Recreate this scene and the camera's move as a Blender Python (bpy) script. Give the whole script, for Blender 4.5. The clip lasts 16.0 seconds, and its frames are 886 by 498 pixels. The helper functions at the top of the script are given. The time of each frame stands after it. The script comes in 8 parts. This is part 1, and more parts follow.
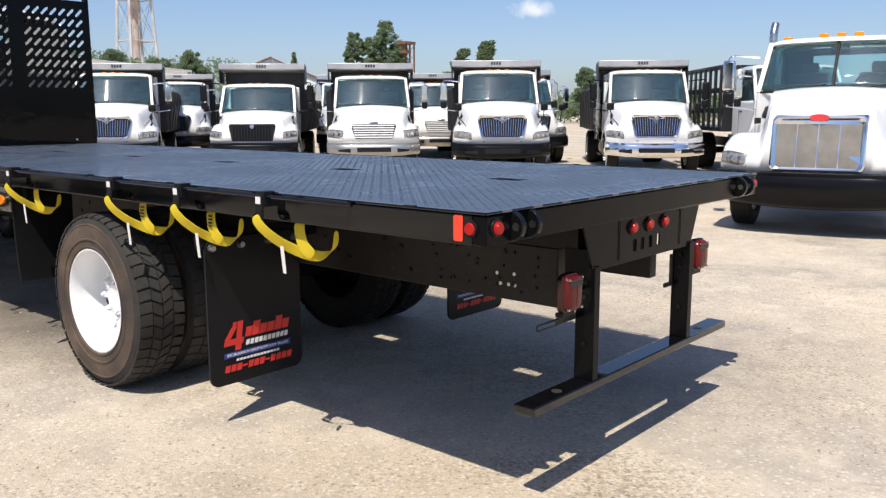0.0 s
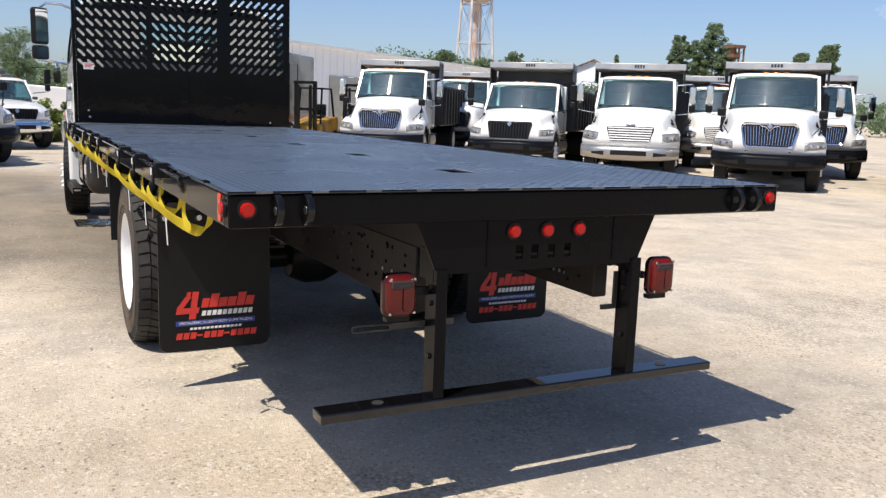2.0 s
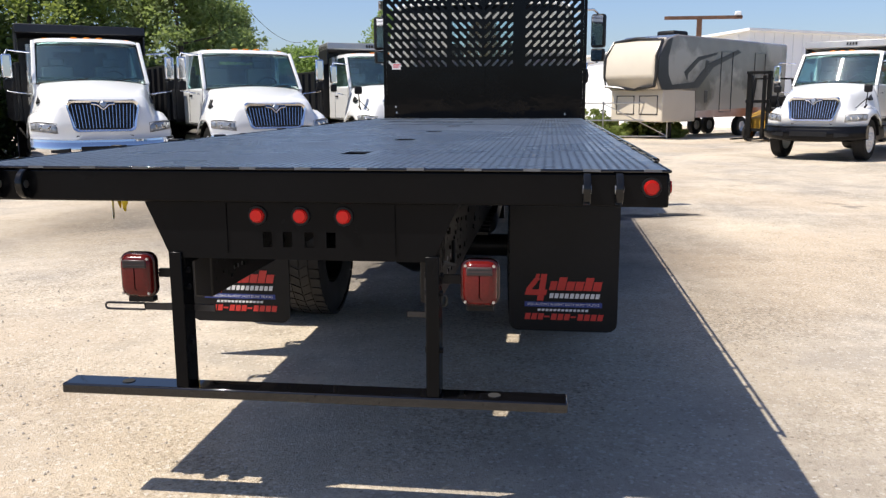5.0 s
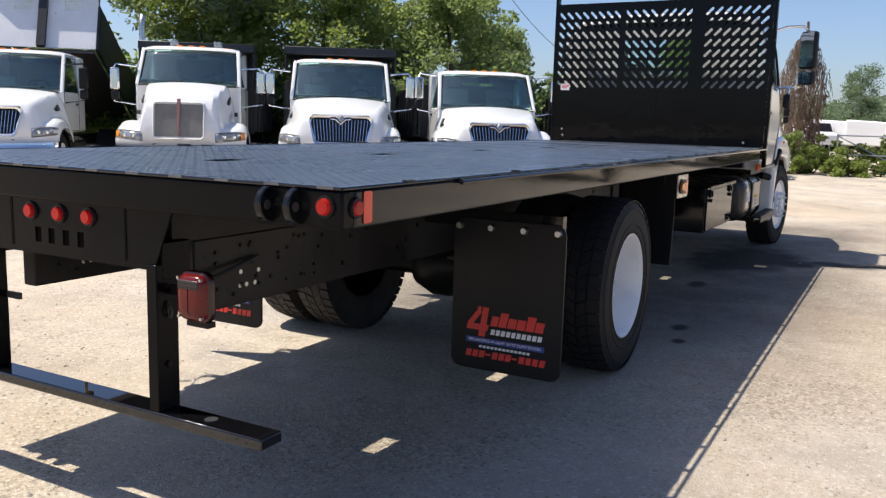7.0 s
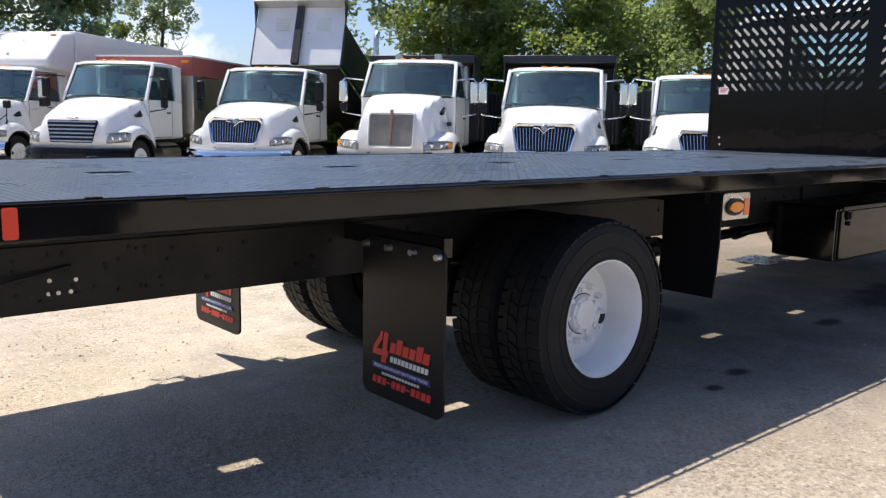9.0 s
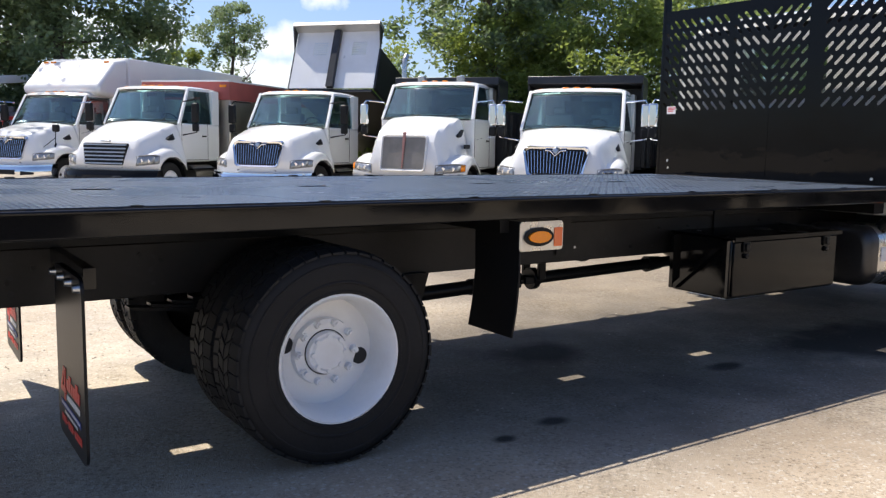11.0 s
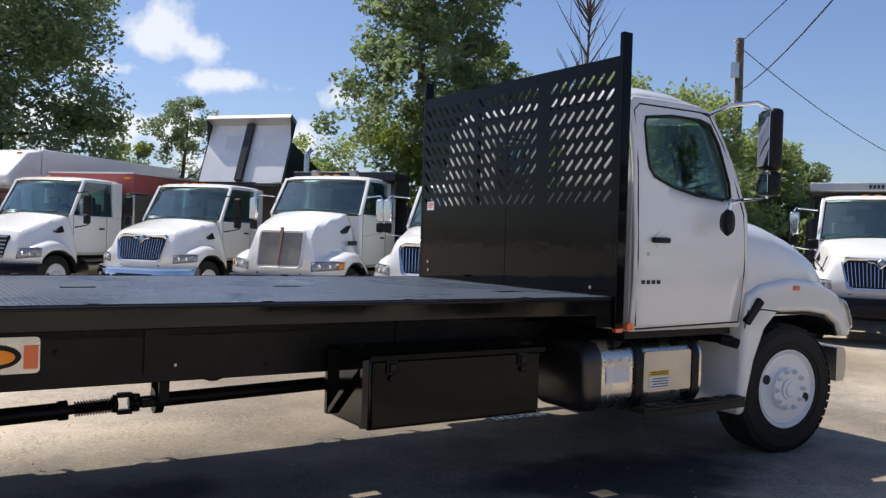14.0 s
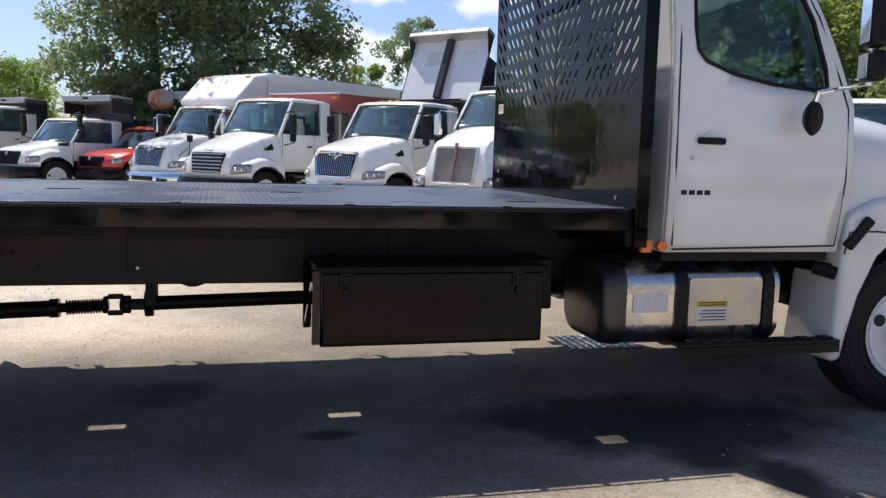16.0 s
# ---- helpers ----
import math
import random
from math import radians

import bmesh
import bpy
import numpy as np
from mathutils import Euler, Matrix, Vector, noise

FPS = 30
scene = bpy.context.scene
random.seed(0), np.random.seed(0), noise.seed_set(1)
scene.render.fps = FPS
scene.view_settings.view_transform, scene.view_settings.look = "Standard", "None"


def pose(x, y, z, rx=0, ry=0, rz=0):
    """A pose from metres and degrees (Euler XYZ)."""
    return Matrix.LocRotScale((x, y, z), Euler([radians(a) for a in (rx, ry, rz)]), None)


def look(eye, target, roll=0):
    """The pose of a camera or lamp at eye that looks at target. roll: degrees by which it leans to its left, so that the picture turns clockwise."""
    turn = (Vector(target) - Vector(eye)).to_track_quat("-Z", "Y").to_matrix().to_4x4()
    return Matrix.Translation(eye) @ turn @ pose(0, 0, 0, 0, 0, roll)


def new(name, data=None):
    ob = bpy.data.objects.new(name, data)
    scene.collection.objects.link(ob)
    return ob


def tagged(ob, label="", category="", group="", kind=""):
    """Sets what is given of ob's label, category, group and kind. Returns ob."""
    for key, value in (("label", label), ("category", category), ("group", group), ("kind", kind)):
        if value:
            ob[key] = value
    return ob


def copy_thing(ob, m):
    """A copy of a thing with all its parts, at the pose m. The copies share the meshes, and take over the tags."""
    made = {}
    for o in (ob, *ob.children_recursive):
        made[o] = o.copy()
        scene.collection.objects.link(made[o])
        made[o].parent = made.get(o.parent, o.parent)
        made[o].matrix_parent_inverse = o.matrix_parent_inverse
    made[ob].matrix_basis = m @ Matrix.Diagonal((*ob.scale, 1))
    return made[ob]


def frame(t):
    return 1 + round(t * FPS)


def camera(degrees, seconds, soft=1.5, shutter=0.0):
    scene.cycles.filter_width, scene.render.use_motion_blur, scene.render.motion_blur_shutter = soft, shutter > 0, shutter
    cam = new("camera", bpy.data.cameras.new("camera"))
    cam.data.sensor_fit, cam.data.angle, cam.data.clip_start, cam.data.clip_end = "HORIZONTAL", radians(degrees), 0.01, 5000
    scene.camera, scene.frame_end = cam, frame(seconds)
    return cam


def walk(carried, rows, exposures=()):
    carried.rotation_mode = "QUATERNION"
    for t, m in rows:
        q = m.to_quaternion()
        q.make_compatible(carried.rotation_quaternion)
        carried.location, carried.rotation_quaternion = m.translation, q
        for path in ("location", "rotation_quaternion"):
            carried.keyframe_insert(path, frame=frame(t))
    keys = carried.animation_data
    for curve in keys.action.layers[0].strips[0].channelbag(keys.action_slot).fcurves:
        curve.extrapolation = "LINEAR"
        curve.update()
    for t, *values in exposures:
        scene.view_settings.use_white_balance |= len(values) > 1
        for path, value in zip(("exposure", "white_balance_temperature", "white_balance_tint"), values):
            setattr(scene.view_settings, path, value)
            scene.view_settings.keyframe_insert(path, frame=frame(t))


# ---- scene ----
cam = camera(55.6, 16.0, soft=1.35)
PATH = [
    (0, (1.729, -3.416, 1.561), (0.435, -1.926, 1.238), -0.2),
    (0.5, (1.959, -3.02, 1.56), (0.576, -1.605, 1.269), 0.8),
    (1, (2.243, -2.64, 1.545), (0.683, -1.428, 1.233), 0.8),
    (1.5, (2.416, -2.228, 1.513), (0.765, -1.149, 1.18), 2.1),
    (2, (2.622, -1.802, 1.499), (0.869, -0.896, 1.172), 2.0),
    (2.5, (2.733, -1.373, 1.486), (0.877, -0.693, 1.186), 0.9),
    (3, (2.821, -0.938, 1.506), (0.894, -0.446, 1.295), 0.6),
    (3.5, (2.912, -0.505, 1.523), (0.934, -0.23, 1.41), 0.5),
    (4, (2.839, -0.076, 1.506), (0.855, 0.11, 1.326), -1.6),
    (4.5, (2.833, 0.378, 1.472), (0.856, 0.288, 1.184), -0.7),
    (4.7, (2.784, 0.56, 1.451), (0.816, 0.395, 1.134), -0.4),
    (6.8, (1.956, 2.375, 1.419), (0.169, 1.538, 1.096), 1.1),
    (7, (1.847, 2.525, 1.408), (0.111, 1.578, 1.107), 1.6),
    (7.5, (1.5, 2.84, 1.408), (-0.18, 1.79, 1.13), 1.1),
    (8, (1.193, 3.176, 1.421), (-0.29, 1.87, 1.116), 0.6),
    (8.5, (0.812, 3.431, 1.457), (-0.599, 2.051, 1.138), 0.2),
    (9, (0.499, 3.753, 1.468), (-0.802, 2.263, 1.168), 1.1),
    (9.2, (0.367, 3.85, 1.466), (-0.917, 2.346, 1.161), 1.1),
    (11.3, (-1.376, 4.623, 1.49), (-2.394, 2.921, 1.234), 1.2),
    (11.5, (-1.533, 4.672, 1.493), (-2.498, 2.945, 1.202), 1.5),
    (12, (-1.975, 4.7, 1.5), (-2.965, 2.987, 1.21), 2.4),
    (12.2, (-2.147, 4.746, 1.502), (-3.151, 3.037, 1.236), 1.2),
    (12.5, (-2.402, 4.828, 1.503), (-3.392, 3.109, 1.254), 2.2),
    (13, (-2.822, 4.893, 1.512), (-3.895, 3.22, 1.287), 2.3),
    (13.5, (-3.239, 4.957, 1.538), (-4.379, 3.319, 1.411), 1.2),
    (14, (-3.627, 5.098, 1.557), (-4.717, 3.421, 1.533), 1.8),
    (14.5, (-4.07, 5.125, 1.552), (-5.136, 3.433, 1.522), 3.1),
    (15, (-4.486, 5.225, 1.526), (-5.372, 3.436, 1.399), 3.0),
    (15.5, (-4.903, 5.208, 1.494), (-5.621, 3.355, 1.269), 2.3),
    (16, (-5.325, 5.219, 1.484), (-5.848, 3.302, 1.258), 1.7),
]
walk(cam, [(t, look(eye, target, roll)) for t, eye, target, roll in PATH],
     exposures=((0.0, 0.17), (2.5, 0.20), (3.5, 0.30), (4.5, 0.30), (7.0, 0.31), (9.0, 0.39), (11.5, 0.47), (12.4, 0.58), (13.0, 0.50), (13.5, 0.41), (14.0, 0.11), (15.0, 0.08), (16.0, 0.26)))

# ---------------------------------------------------------------- light
SUN_TO = Vector((-0.24, 0.515, -1.0)).normalized()      # the way the sunlight travels
world = bpy.data.worlds.new("sky")
scene.world = world
world.use_nodes = True
wn, wl = world.node_tree.nodes, world.node_tree.links
bg = wn["Background"]
sky = wn.new("ShaderNodeTexSky")
sky.sky_type, sky.sun_disc = "NISHITA", False
sky.sun_elevation = math.asin(-SUN_TO.z)
sky.sun_rotation = math.atan2(-SUN_TO.x, -SUN_TO.y)
sky.air_density, sky.dust_density, sky.ozone_density, sky.altitude = 1.0, 1.2, 3.0, 200
# scattered fair-weather clouds all round the sky
tc = wn.new("ShaderNodeTexCoord")
mp = wn.new("ShaderNodeMapping")
mp.inputs["Scale"].default_value = (1.0, 1.0, 2.6)
mp.inputs["Location"].default_value = (0.35, 0.9, 0.2)
cn = wn.new("ShaderNodeTexNoise")
cn.inputs["Scale"].default_value, cn.inputs["Detail"].default_value, cn.inputs["Roughness"].default_value = 3.4, 10, 0.55
cr = wn.new("ShaderNodeValToRGB")
cr.color_ramp.elements[0].position, cr.color_ramp.elements[1].position = 0.70, 0.80
cm = wn.new("ShaderNodeMix")
cm.data_type = "RGBA"
cm.inputs[7].default_value = (8.0, 8.2, 8.6, 1)
wl.new(tc.outputs["Generated"], mp.inputs["Vector"])
wl.new(mp.outputs["Vector"], cn.inputs["Vector"])
wl.new(cn.outputs["Fac"], cr.inputs["Fac"])
cover = cr.outputs["Color"]
# fair-weather cumulus: direction, half width and half height
for d, w, h in (((-0.252, -0.942, 0.221), 0.070, 0.040), ((-0.285, -0.938, 0.203), 0.040, 0.024), ((-0.309, -0.936, 0.171), 0.070, 0.017), ((-0.383, -0.917, 0.112), 0.050, 0.022), ((-0.429, -0.889, 0.161), 0.030, 0.016),
                ((-0.184, -0.968, 0.174), 0.050, 0.012), ((-0.22, -0.968, 0.118), 0.13, 0.026), ((-0.36, -0.925, 0.07), 0.12, 0.024), ((-0.12, -0.985, 0.11), 0.12, 0.03), ((-0.565, 0.817, 0.112), 0.028, 0.012), ((-0.03, -0.97, 0.22), 0.10, 0.03)):
    sub = wn.new("ShaderNodeVectorMath")
    sub.operation = "SUBTRACT"
    sub.inputs[1].default_value = d
    wl.new(tc.outputs["Generated"], sub.inputs[0])
    scl = wn.new("ShaderNodeVectorMath")
    scl.operation = "MULTIPLY"
    scl.inputs[1].default_value = (1 / w, 1 / w, 1 / h)
    wl.new(sub.outputs[0], scl.inputs[0])
    far = wn.new("ShaderNodeVectorMath")
    far.operation = "LENGTH"
    wl.new(scl.outputs[0], far.inputs[0])
    puff = wn.new("ShaderNodeTexNoise")
    puff.inputs["Scale"].default_value, puff.inputs["Detail"].default_value, puff.inputs["Roughness"].default_value = 20.0, 8, 0.52
    wl.new(tc.outputs["Generated"], puff.inputs["Vector"])
    edge = wn.new("ShaderNodeMath")
    edge.operation = "MULTIPLY_ADD"
    edge.inputs[1].default_value = 3.2
    wl.new(puff.outputs["Fac"], edge.inputs[0])
    inv = wn.new("ShaderNodeMath")
    inv.operation = "MULTIPLY"
    inv.inputs[1].default_value = -1.0
    wl.new(far.outputs["Value"], inv.inputs[0])
    wl.new(inv.outputs[0], edge.inputs[2])
    soft_ = wn.new("ShaderNodeMapRange")
    soft_.inputs[1].default_value, soft_.inputs[2].default_value, soft_.inputs[4].default_value = 0.65, 1.25, 0.85
    wl.new(edge.outputs[0], soft_.inputs[0])
    mx_ = wn.new("ShaderNodeMath")
    mx_.operation = "MAXIMUM"
    wl.new(cover, mx_.inputs[0])
    wl.new(soft_.outputs[0], mx_.inputs[1])
    cover = mx_.outputs[0]
wl.new(cover, cm.inputs[0])
blue = wn.new("ShaderNodeMix")
blue.data_type, blue.blend_type = "RGBA", "MULTIPLY"
blue.inputs[0].default_value, blue.inputs[7].default_value = 1.0, (0.93, 0.955, 1.10, 1)
wl.new(sky.outputs["Color"], blue.inputs[6])
wl.new(blue.outputs[2], cm.inputs[6])
wl.new(cm.outputs[2], bg.inputs["Color"])
bg.inputs["Strength"].default_value = 0.11

sun = new("sun", bpy.data.lights.new("sun", "SUN"))
sun.data.energy, sun.data.angle, sun.data.color = 5.0, radians(0.53), (1.0, 0.93, 0.83)
sun.matrix_world = look((0, 0, 30), Vector((0, 0, 30)) + SUN_TO)


# ---------------------------------------------------------------- materials
def mat(name, col, rough=0.5, metal=0.0, var=0.12, scale=3.0, fine=40.0, bump=0.0, bscale=60.0, coat=0.0, second=None, spread=(0.45, 0.7), rvar=0.0, tint=0.0, spec=0.5, rspan=(0.3, 0.7)):
    """A surface with colour variation at two scales, an optional second colour in patches, and fine relief."""
    m = bpy.data.materials.new(name)
    m.use_nodes = True
    n, l = m.node_tree.nodes, m.node_tree.links
    b = n["Principled BSDF"]
    b.inputs["Roughness"].default_value, b.inputs["Metallic"].default_value = rough, metal
    b.inputs["Specular IOR Level"].default_value = spec
    b.inputs["Coat Weight"].default_value, b.inputs["Coat Roughness"].default_value = coat, 0.06
    co = n.new("ShaderNodeTexCoord").outputs["Object"]

    def tex(s, detail=5):
        t = n.new("ShaderNodeTexNoise")
        t.inputs["Scale"].default_value, t.inputs["Detail"].default_value = s, detail
        l.new(co, t.inputs["Vector"])
        return t.outputs["Fac"]

    def mixc(fac, a, c, mode="MIX"):
        x = n.new("ShaderNodeMix")
        x.data_type, x.blend_type = "RGBA", mode
        for sock, v in ((0, fac), (6, a), (7, c)):
            if isinstance(v, (float, int)):
                x.inputs[sock].default_value = v
            elif isinstance(v, tuple):
                x.inputs[sock].default_value = (*v, 1)
            else:
                l.new(v, x.inputs[sock])
        return x.outputs[2]

    def ramp(fac, a, c):
        r = n.new("ShaderNodeMapRange")
        r.inputs[1].default_value, r.inputs[2].default_value = a, c
        l.new(fac, r.inputs[0])
        return r.outputs[0]

    big, small = tex(scale), tex(fine, 3)
    dark = tuple(c * (1 - var) for c in col)
    light = tuple(min(1, c * (1 + var)) for c in col)
    out = mixc(ramp(big, 0.3, 0.7), dark, light)
    out = mixc(ramp(small, 0.25, 0.75), out, mixc(0.5, out, tuple(c * (1 - 1.6 * var) for c in col)))
    if second:
        patch = n.new("ShaderNodeMapRange")
        patch.inputs[1].default_value, patch.inputs[2].default_value = spread
        l.new(tex(scale * 0.55, 8), patch.inputs[0])
        out = mixc(patch.outputs[0], out, second)
    if tint:
        oi = n.new("ShaderNodeObjectInfo")
        hsv = n.new("ShaderNodeHueSaturation")
        l.new(ramp(oi.outputs["Random"], -0.5 / tint, 0.5 / tint + 1), hsv.inputs["Value"])
        hsv.inputs["Value"].default_value = 1
        l.new(out, hsv.inputs["Color"])
        out = hsv.outputs["Color"]
    l.new(out, b.inputs["Base Color"])
    if rvar:
        r = n.new("ShaderNodeMapRange")
        r.inputs[1].default_value, r.inputs[2].default_value = rspan
        r.inputs[3].default_value, r.inputs[4].default_value = max(0.02, rough - rvar), min(1, rough + rvar)
        l.new(tex(scale * 1.7, 8), r.inputs[0])
        l.new(r.outputs[0], b.inputs["Roughness"])
    if bump:
        bp = n.new("ShaderNodeBump")
        bp.inputs["Strength"].default_value, bp.inputs["Distance"].default_value = bump, 0.004
        l.new(tex(bscale, 4), bp.inputs["Height"])
        l.new(bp.outputs["Normal"], b.inputs["Normal"])
    return m


def glass(name, tint, rough=0.02):
    m = mat(name, tint, rough, var=0.02)
    b = m.node_tree.nodes["Principled BSDF"]
    b.inputs["Transmission Weight"].default_value = 1.0
    b.inputs["IOR"].default_value = 1.45
    return m


def leaf_mat(name, a, b2, back):
    m = bpy.data.materials.new(name)
    m.use_nodes = True
    n, l = m.node_tree.nodes, m.node_tree.links
    b = n["Principled BSDF"]
    geo = n.new("ShaderNodeNewGeometry")
    r = n.new("ShaderNodeValToRGB")
    r.color_ramp.elements[0].color, r.color_ramp.elements[1].color = (*a, 1), (*b2, 1)
    l.new(geo.outputs["Random Per Island"], r.inputs["Fac"])
    l.new(r.outputs["Color"], b.inputs["Base Color"])
    b.inputs["Roughness"].default_value = 0.55
    tr = n.new("ShaderNodeBsdfTranslucent")
    tr.inputs["Color"].default_value = (*back, 1)
    mx = n.new("ShaderNodeMixShader")
    mx.inputs[0].default_value = 0.47
    l.new(b.outputs[0], mx.inputs[1])
    l.new(tr.outputs[0], mx.inputs[2])
    l.new(mx.outputs[0], n["Material Output"].inputs["Surface"])
    return m


M = {}
M["black"] = mat("black_enamel", (0.0065, 0.0066, 0.0072), 0.07, var=0.2, scale=2, bump=0.05, bscale=9, rvar=0.04, spec=0.34)
M["black_satin"] = mat("black_satin_paint", (0.004, 0.0042, 0.005), 0.22, var=0.25, scale=2, bump=0.05, bscale=12, rvar=0.08, spec=0.10)
M["gloss"] = mat("mirror_gloss_black", (0.004, 0.004, 0.005), 0.035, var=0.2, scale=2, bump=0.03, bscale=6, rvar=0.02, spec=0.6)
M["deck"] = mat("black_tread_plate", (0.040, 0.046, 0.060), 0.29, var=0.25, scale=0.8, bump=0.06, bscale=30, rvar=0.09, spec=1.0, rspan=(0.38, 0.6))
db = M["deck"].node_tree.nodes["Principled BSDF"]
db.inputs["Sheen Weight"].default_value, db.inputs["Sheen Roughness"].default_value = 0.42, 0.30
db.inputs["Sheen Tint"].default_value = (0.85, 0.92, 1.0, 1)
M["headboard"] = mat("black_headboard_enamel", (0.0032, 0.0034, 0.0042), 0.06, var=0.2, scale=1.5, bump=1.0, bscale=1.9, rvar=0.03, spec=0.13)
M["chassis"] = mat("dusty_black_chassis", (0.011, 0.0108, 0.011), 0.35, spec=0.16, var=0.35, scale=4, bump=0.2, bscale=30, second=(0.022, 0.020, 0.018), spread=(0.58, 0.8))
M["frame_rail"] = mat("dull_dusty_frame_rail", (0.017, 0.0155, 0.0145), 0.42, spec=0.22, var=0.3, scale=5, bump=0.15, bscale=30, second=(0.030, 0.026, 0.022), spread=(0.5, 0.8))
M["worn_edge"] = mat("worn_bright_edge", (0.16, 0.17, 0.19), 0.3, metal=0.7, var=0.3, scale=12)
M["flap"] = mat("black_rubber_flap", (0.010, 0.010, 0.011), 0.4, spec=0.2, var=0.2, bump=0.08, bscale=40)
M["rubber"] = mat("tyre_rubber", (0.0125, 0.012, 0.012), 0.7, var=0.3, bump=0.3, bscale=50, second=(0.026, 0.0235, 0.021), spread=(0.55, 0.85), spec=0.3)
M["wall_dust"] = mat("dusty_tyre_sidewall", (0.115, 0.080, 0.056), 0.9, var=0.4, scale=5, bump=0.3, bscale=60, second=(0.035, 0.029, 0.025), spread=(0.40, 0.66))
M["tread_dust"] = mat("dusty_tyre_tread", (0.030, 0.027, 0.025), 0.85, var=0.4, scale=9, bump=0.3, bscale=50, second=(0.035, 0.033, 0.03))
M["rim"] = mat("white_wheel_paint", (0.78, 0.79, 0.80), 0.3, var=0.03, scale=4, coat=0.3, second=(0.62, 0.60, 0.56), spread=(0.6, 0.85))
M["white"] = mat("white_truck_paint", (0.80, 0.80, 0.79), 0.22, var=0.02, scale=1.2, coat=0.6, second=(0.72, 0.71, 0.68), spread=(0.55, 0.85))
M["cab_white"] = mat("warm_white_cab_paint", (0.76, 0.76, 0.74), 0.2, var=0.015, scale=1.2, coat=0.7, second=(0.70, 0.69, 0.66), spread=(0.6, 0.85))
M["alu_panel"] = mat("bright_aluminium_panel", (0.76, 0.76, 0.75), 0.36, metal=0.22, var=0.10, scale=1.3, rvar=0.1, second=(0.60, 0.60, 0.59), spread=(0.5, 0.75))
M["box_white"] = mat("white_box_panel", (0.78, 0.78, 0.78), 0.4, var=0.04, scale=1.5)
M["seam"] = mat("dark_panel_gap", (0.02, 0.02, 0.02), 0.8)
M["chrome"] = mat("chrome", (0.78, 0.79, 0.81), 0.08, metal=1.0, var=0.05, scale=3, rvar=0.04)
M["steel"] = mat("brushed_stainless", (0.62, 0.60, 0.56), 0.28, metal=1.0, var=0.12, scale=6, rvar=0.1, bump=0.06, bscale=30)
M["alu"] = mat("dull_aluminium", (0.52, 0.49, 0.44), 0.40, metal=1.0, var=0.12, scale=2.5, rvar=0.12)
M["dump_grey"] = mat("weathered_aluminium_shield", (0.50, 0.49, 0.47), 0.45, metal=0.7, var=0.14, scale=2.0, rvar=0.1, bump=0.1, bscale=8)
M["dump_black"] = mat("black_dump_body", (0.02, 0.02, 0.022), 0.4, var=0.3, scale=2.0, bump=0.1, bscale=12, second=(0.06, 0.055, 0.05), spread=(0.6, 0.85))
M["glass"] = glass("tinted_cab_glass", (0.82, 0.91, 0.89))
M["side_glass"] = glass("dark_door_glass", (0.30, 0.44, 0.40))
M["dark_glass"] = glass("windscreen_glass", (0.42, 0.68, 0.72))
wb = M["dark_glass"].node_tree.nodes["Principled BSDF"]
wb.inputs["IOR"].default_value = 1.7
wb.inputs["Transmission Weight"].default_value = 0.98
wb.inputs["Coat Weight"].default_value, wb.inputs["Coat Roughness"].default_value = 0.4, 0.05
M["cab_in"] = mat("grey_cab_interior", (0.12, 0.125, 0.13), 0.8, var=0.2)
M["dash"] = mat("dark_dashboard", (0.022, 0.022, 0.024), 0.7, var=0.2)
M["headlight"] = mat("clear_headlight", (0.40, 0.41, 0.41), 0.08, metal=0.45, var=0.4, scale=14, coat=0.8)
M["amber"] = mat("amber_lens", (0.95, 0.27, 0.004), 0.25, var=0.15, fine=160, coat=0.15)
M["red"] = mat("red_lens", (0.42, 0.008, 0.006), 0.22, var=0.2, fine=150, spec=0.3)
M["orange"] = mat("orange_reflector", (0.85, 0.16, 0.03), 0.3, fine=200, coat=0.4)
M["redtape"] = mat("red_reflector", (0.75, 0.05, 0.02), 0.3, fine=200, coat=0.4)
M["taillight"] = mat("dark_red_tail_lens", (0.125, 0.008, 0.007), 0.18, var=0.35, fine=120, bump=0.2, bscale=120, spec=0.35)
M["lamp_clear"] = mat("dull_clear_lens", (0.07, 0.05, 0.048), 0.3, var=0.4, fine=200, spec=0.2)
M["strap_steel"] = mat("worn_dark_steel", (0.06, 0.055, 0.05), 0.5, metal=0.4, var=0.3, scale=9)
# tank's end face: the tank's steel with its shade put into a darker colour
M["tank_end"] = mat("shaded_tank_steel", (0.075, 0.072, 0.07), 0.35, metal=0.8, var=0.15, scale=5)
M["tail_rim"] = mat("red_lamp_rim", (0.03, 0.004, 0.004), 0.2, var=0.15)
M["yellow"] = mat("yellow_webbing", (0.72, 0.55, 0.02), 0.7, var=0.12, scale=10, bump=0.4, bscale=180)
M["strap_tag"] = mat("pale_strap_tag", (0.75, 0.75, 0.72), 0.6)
M["zinc"] = mat("zinc_fitting", (0.55, 0.55, 0.55), 0.3, metal=1.0)
M["print_red"] = mat("red_print", (0.62, 0.035, 0.025), 0.5)
M["print_white"] = mat("white_print", (0.75, 0.75, 0.75), 0.5)
M["print_blue"] = mat("blue_print", (0.03, 0.055, 0.26), 0.5)
M["sticker"] = mat("white_sticker", (0.75, 0.72, 0.72), 0.5)
M["sticker_y"] = mat("yellow_sticker", (0.75, 0.5, 0.05), 0.5)
M["grille"] = mat("dark_grille", (0.012, 0.012, 0.013), 0.5, spec=0.2)
M["mesh_grille"] = mat("grey_mesh_grille", (0.25, 0.23, 0.20), 0.5, metal=0.3, var=0.3, fine=120, bump=0.5, bscale=160)
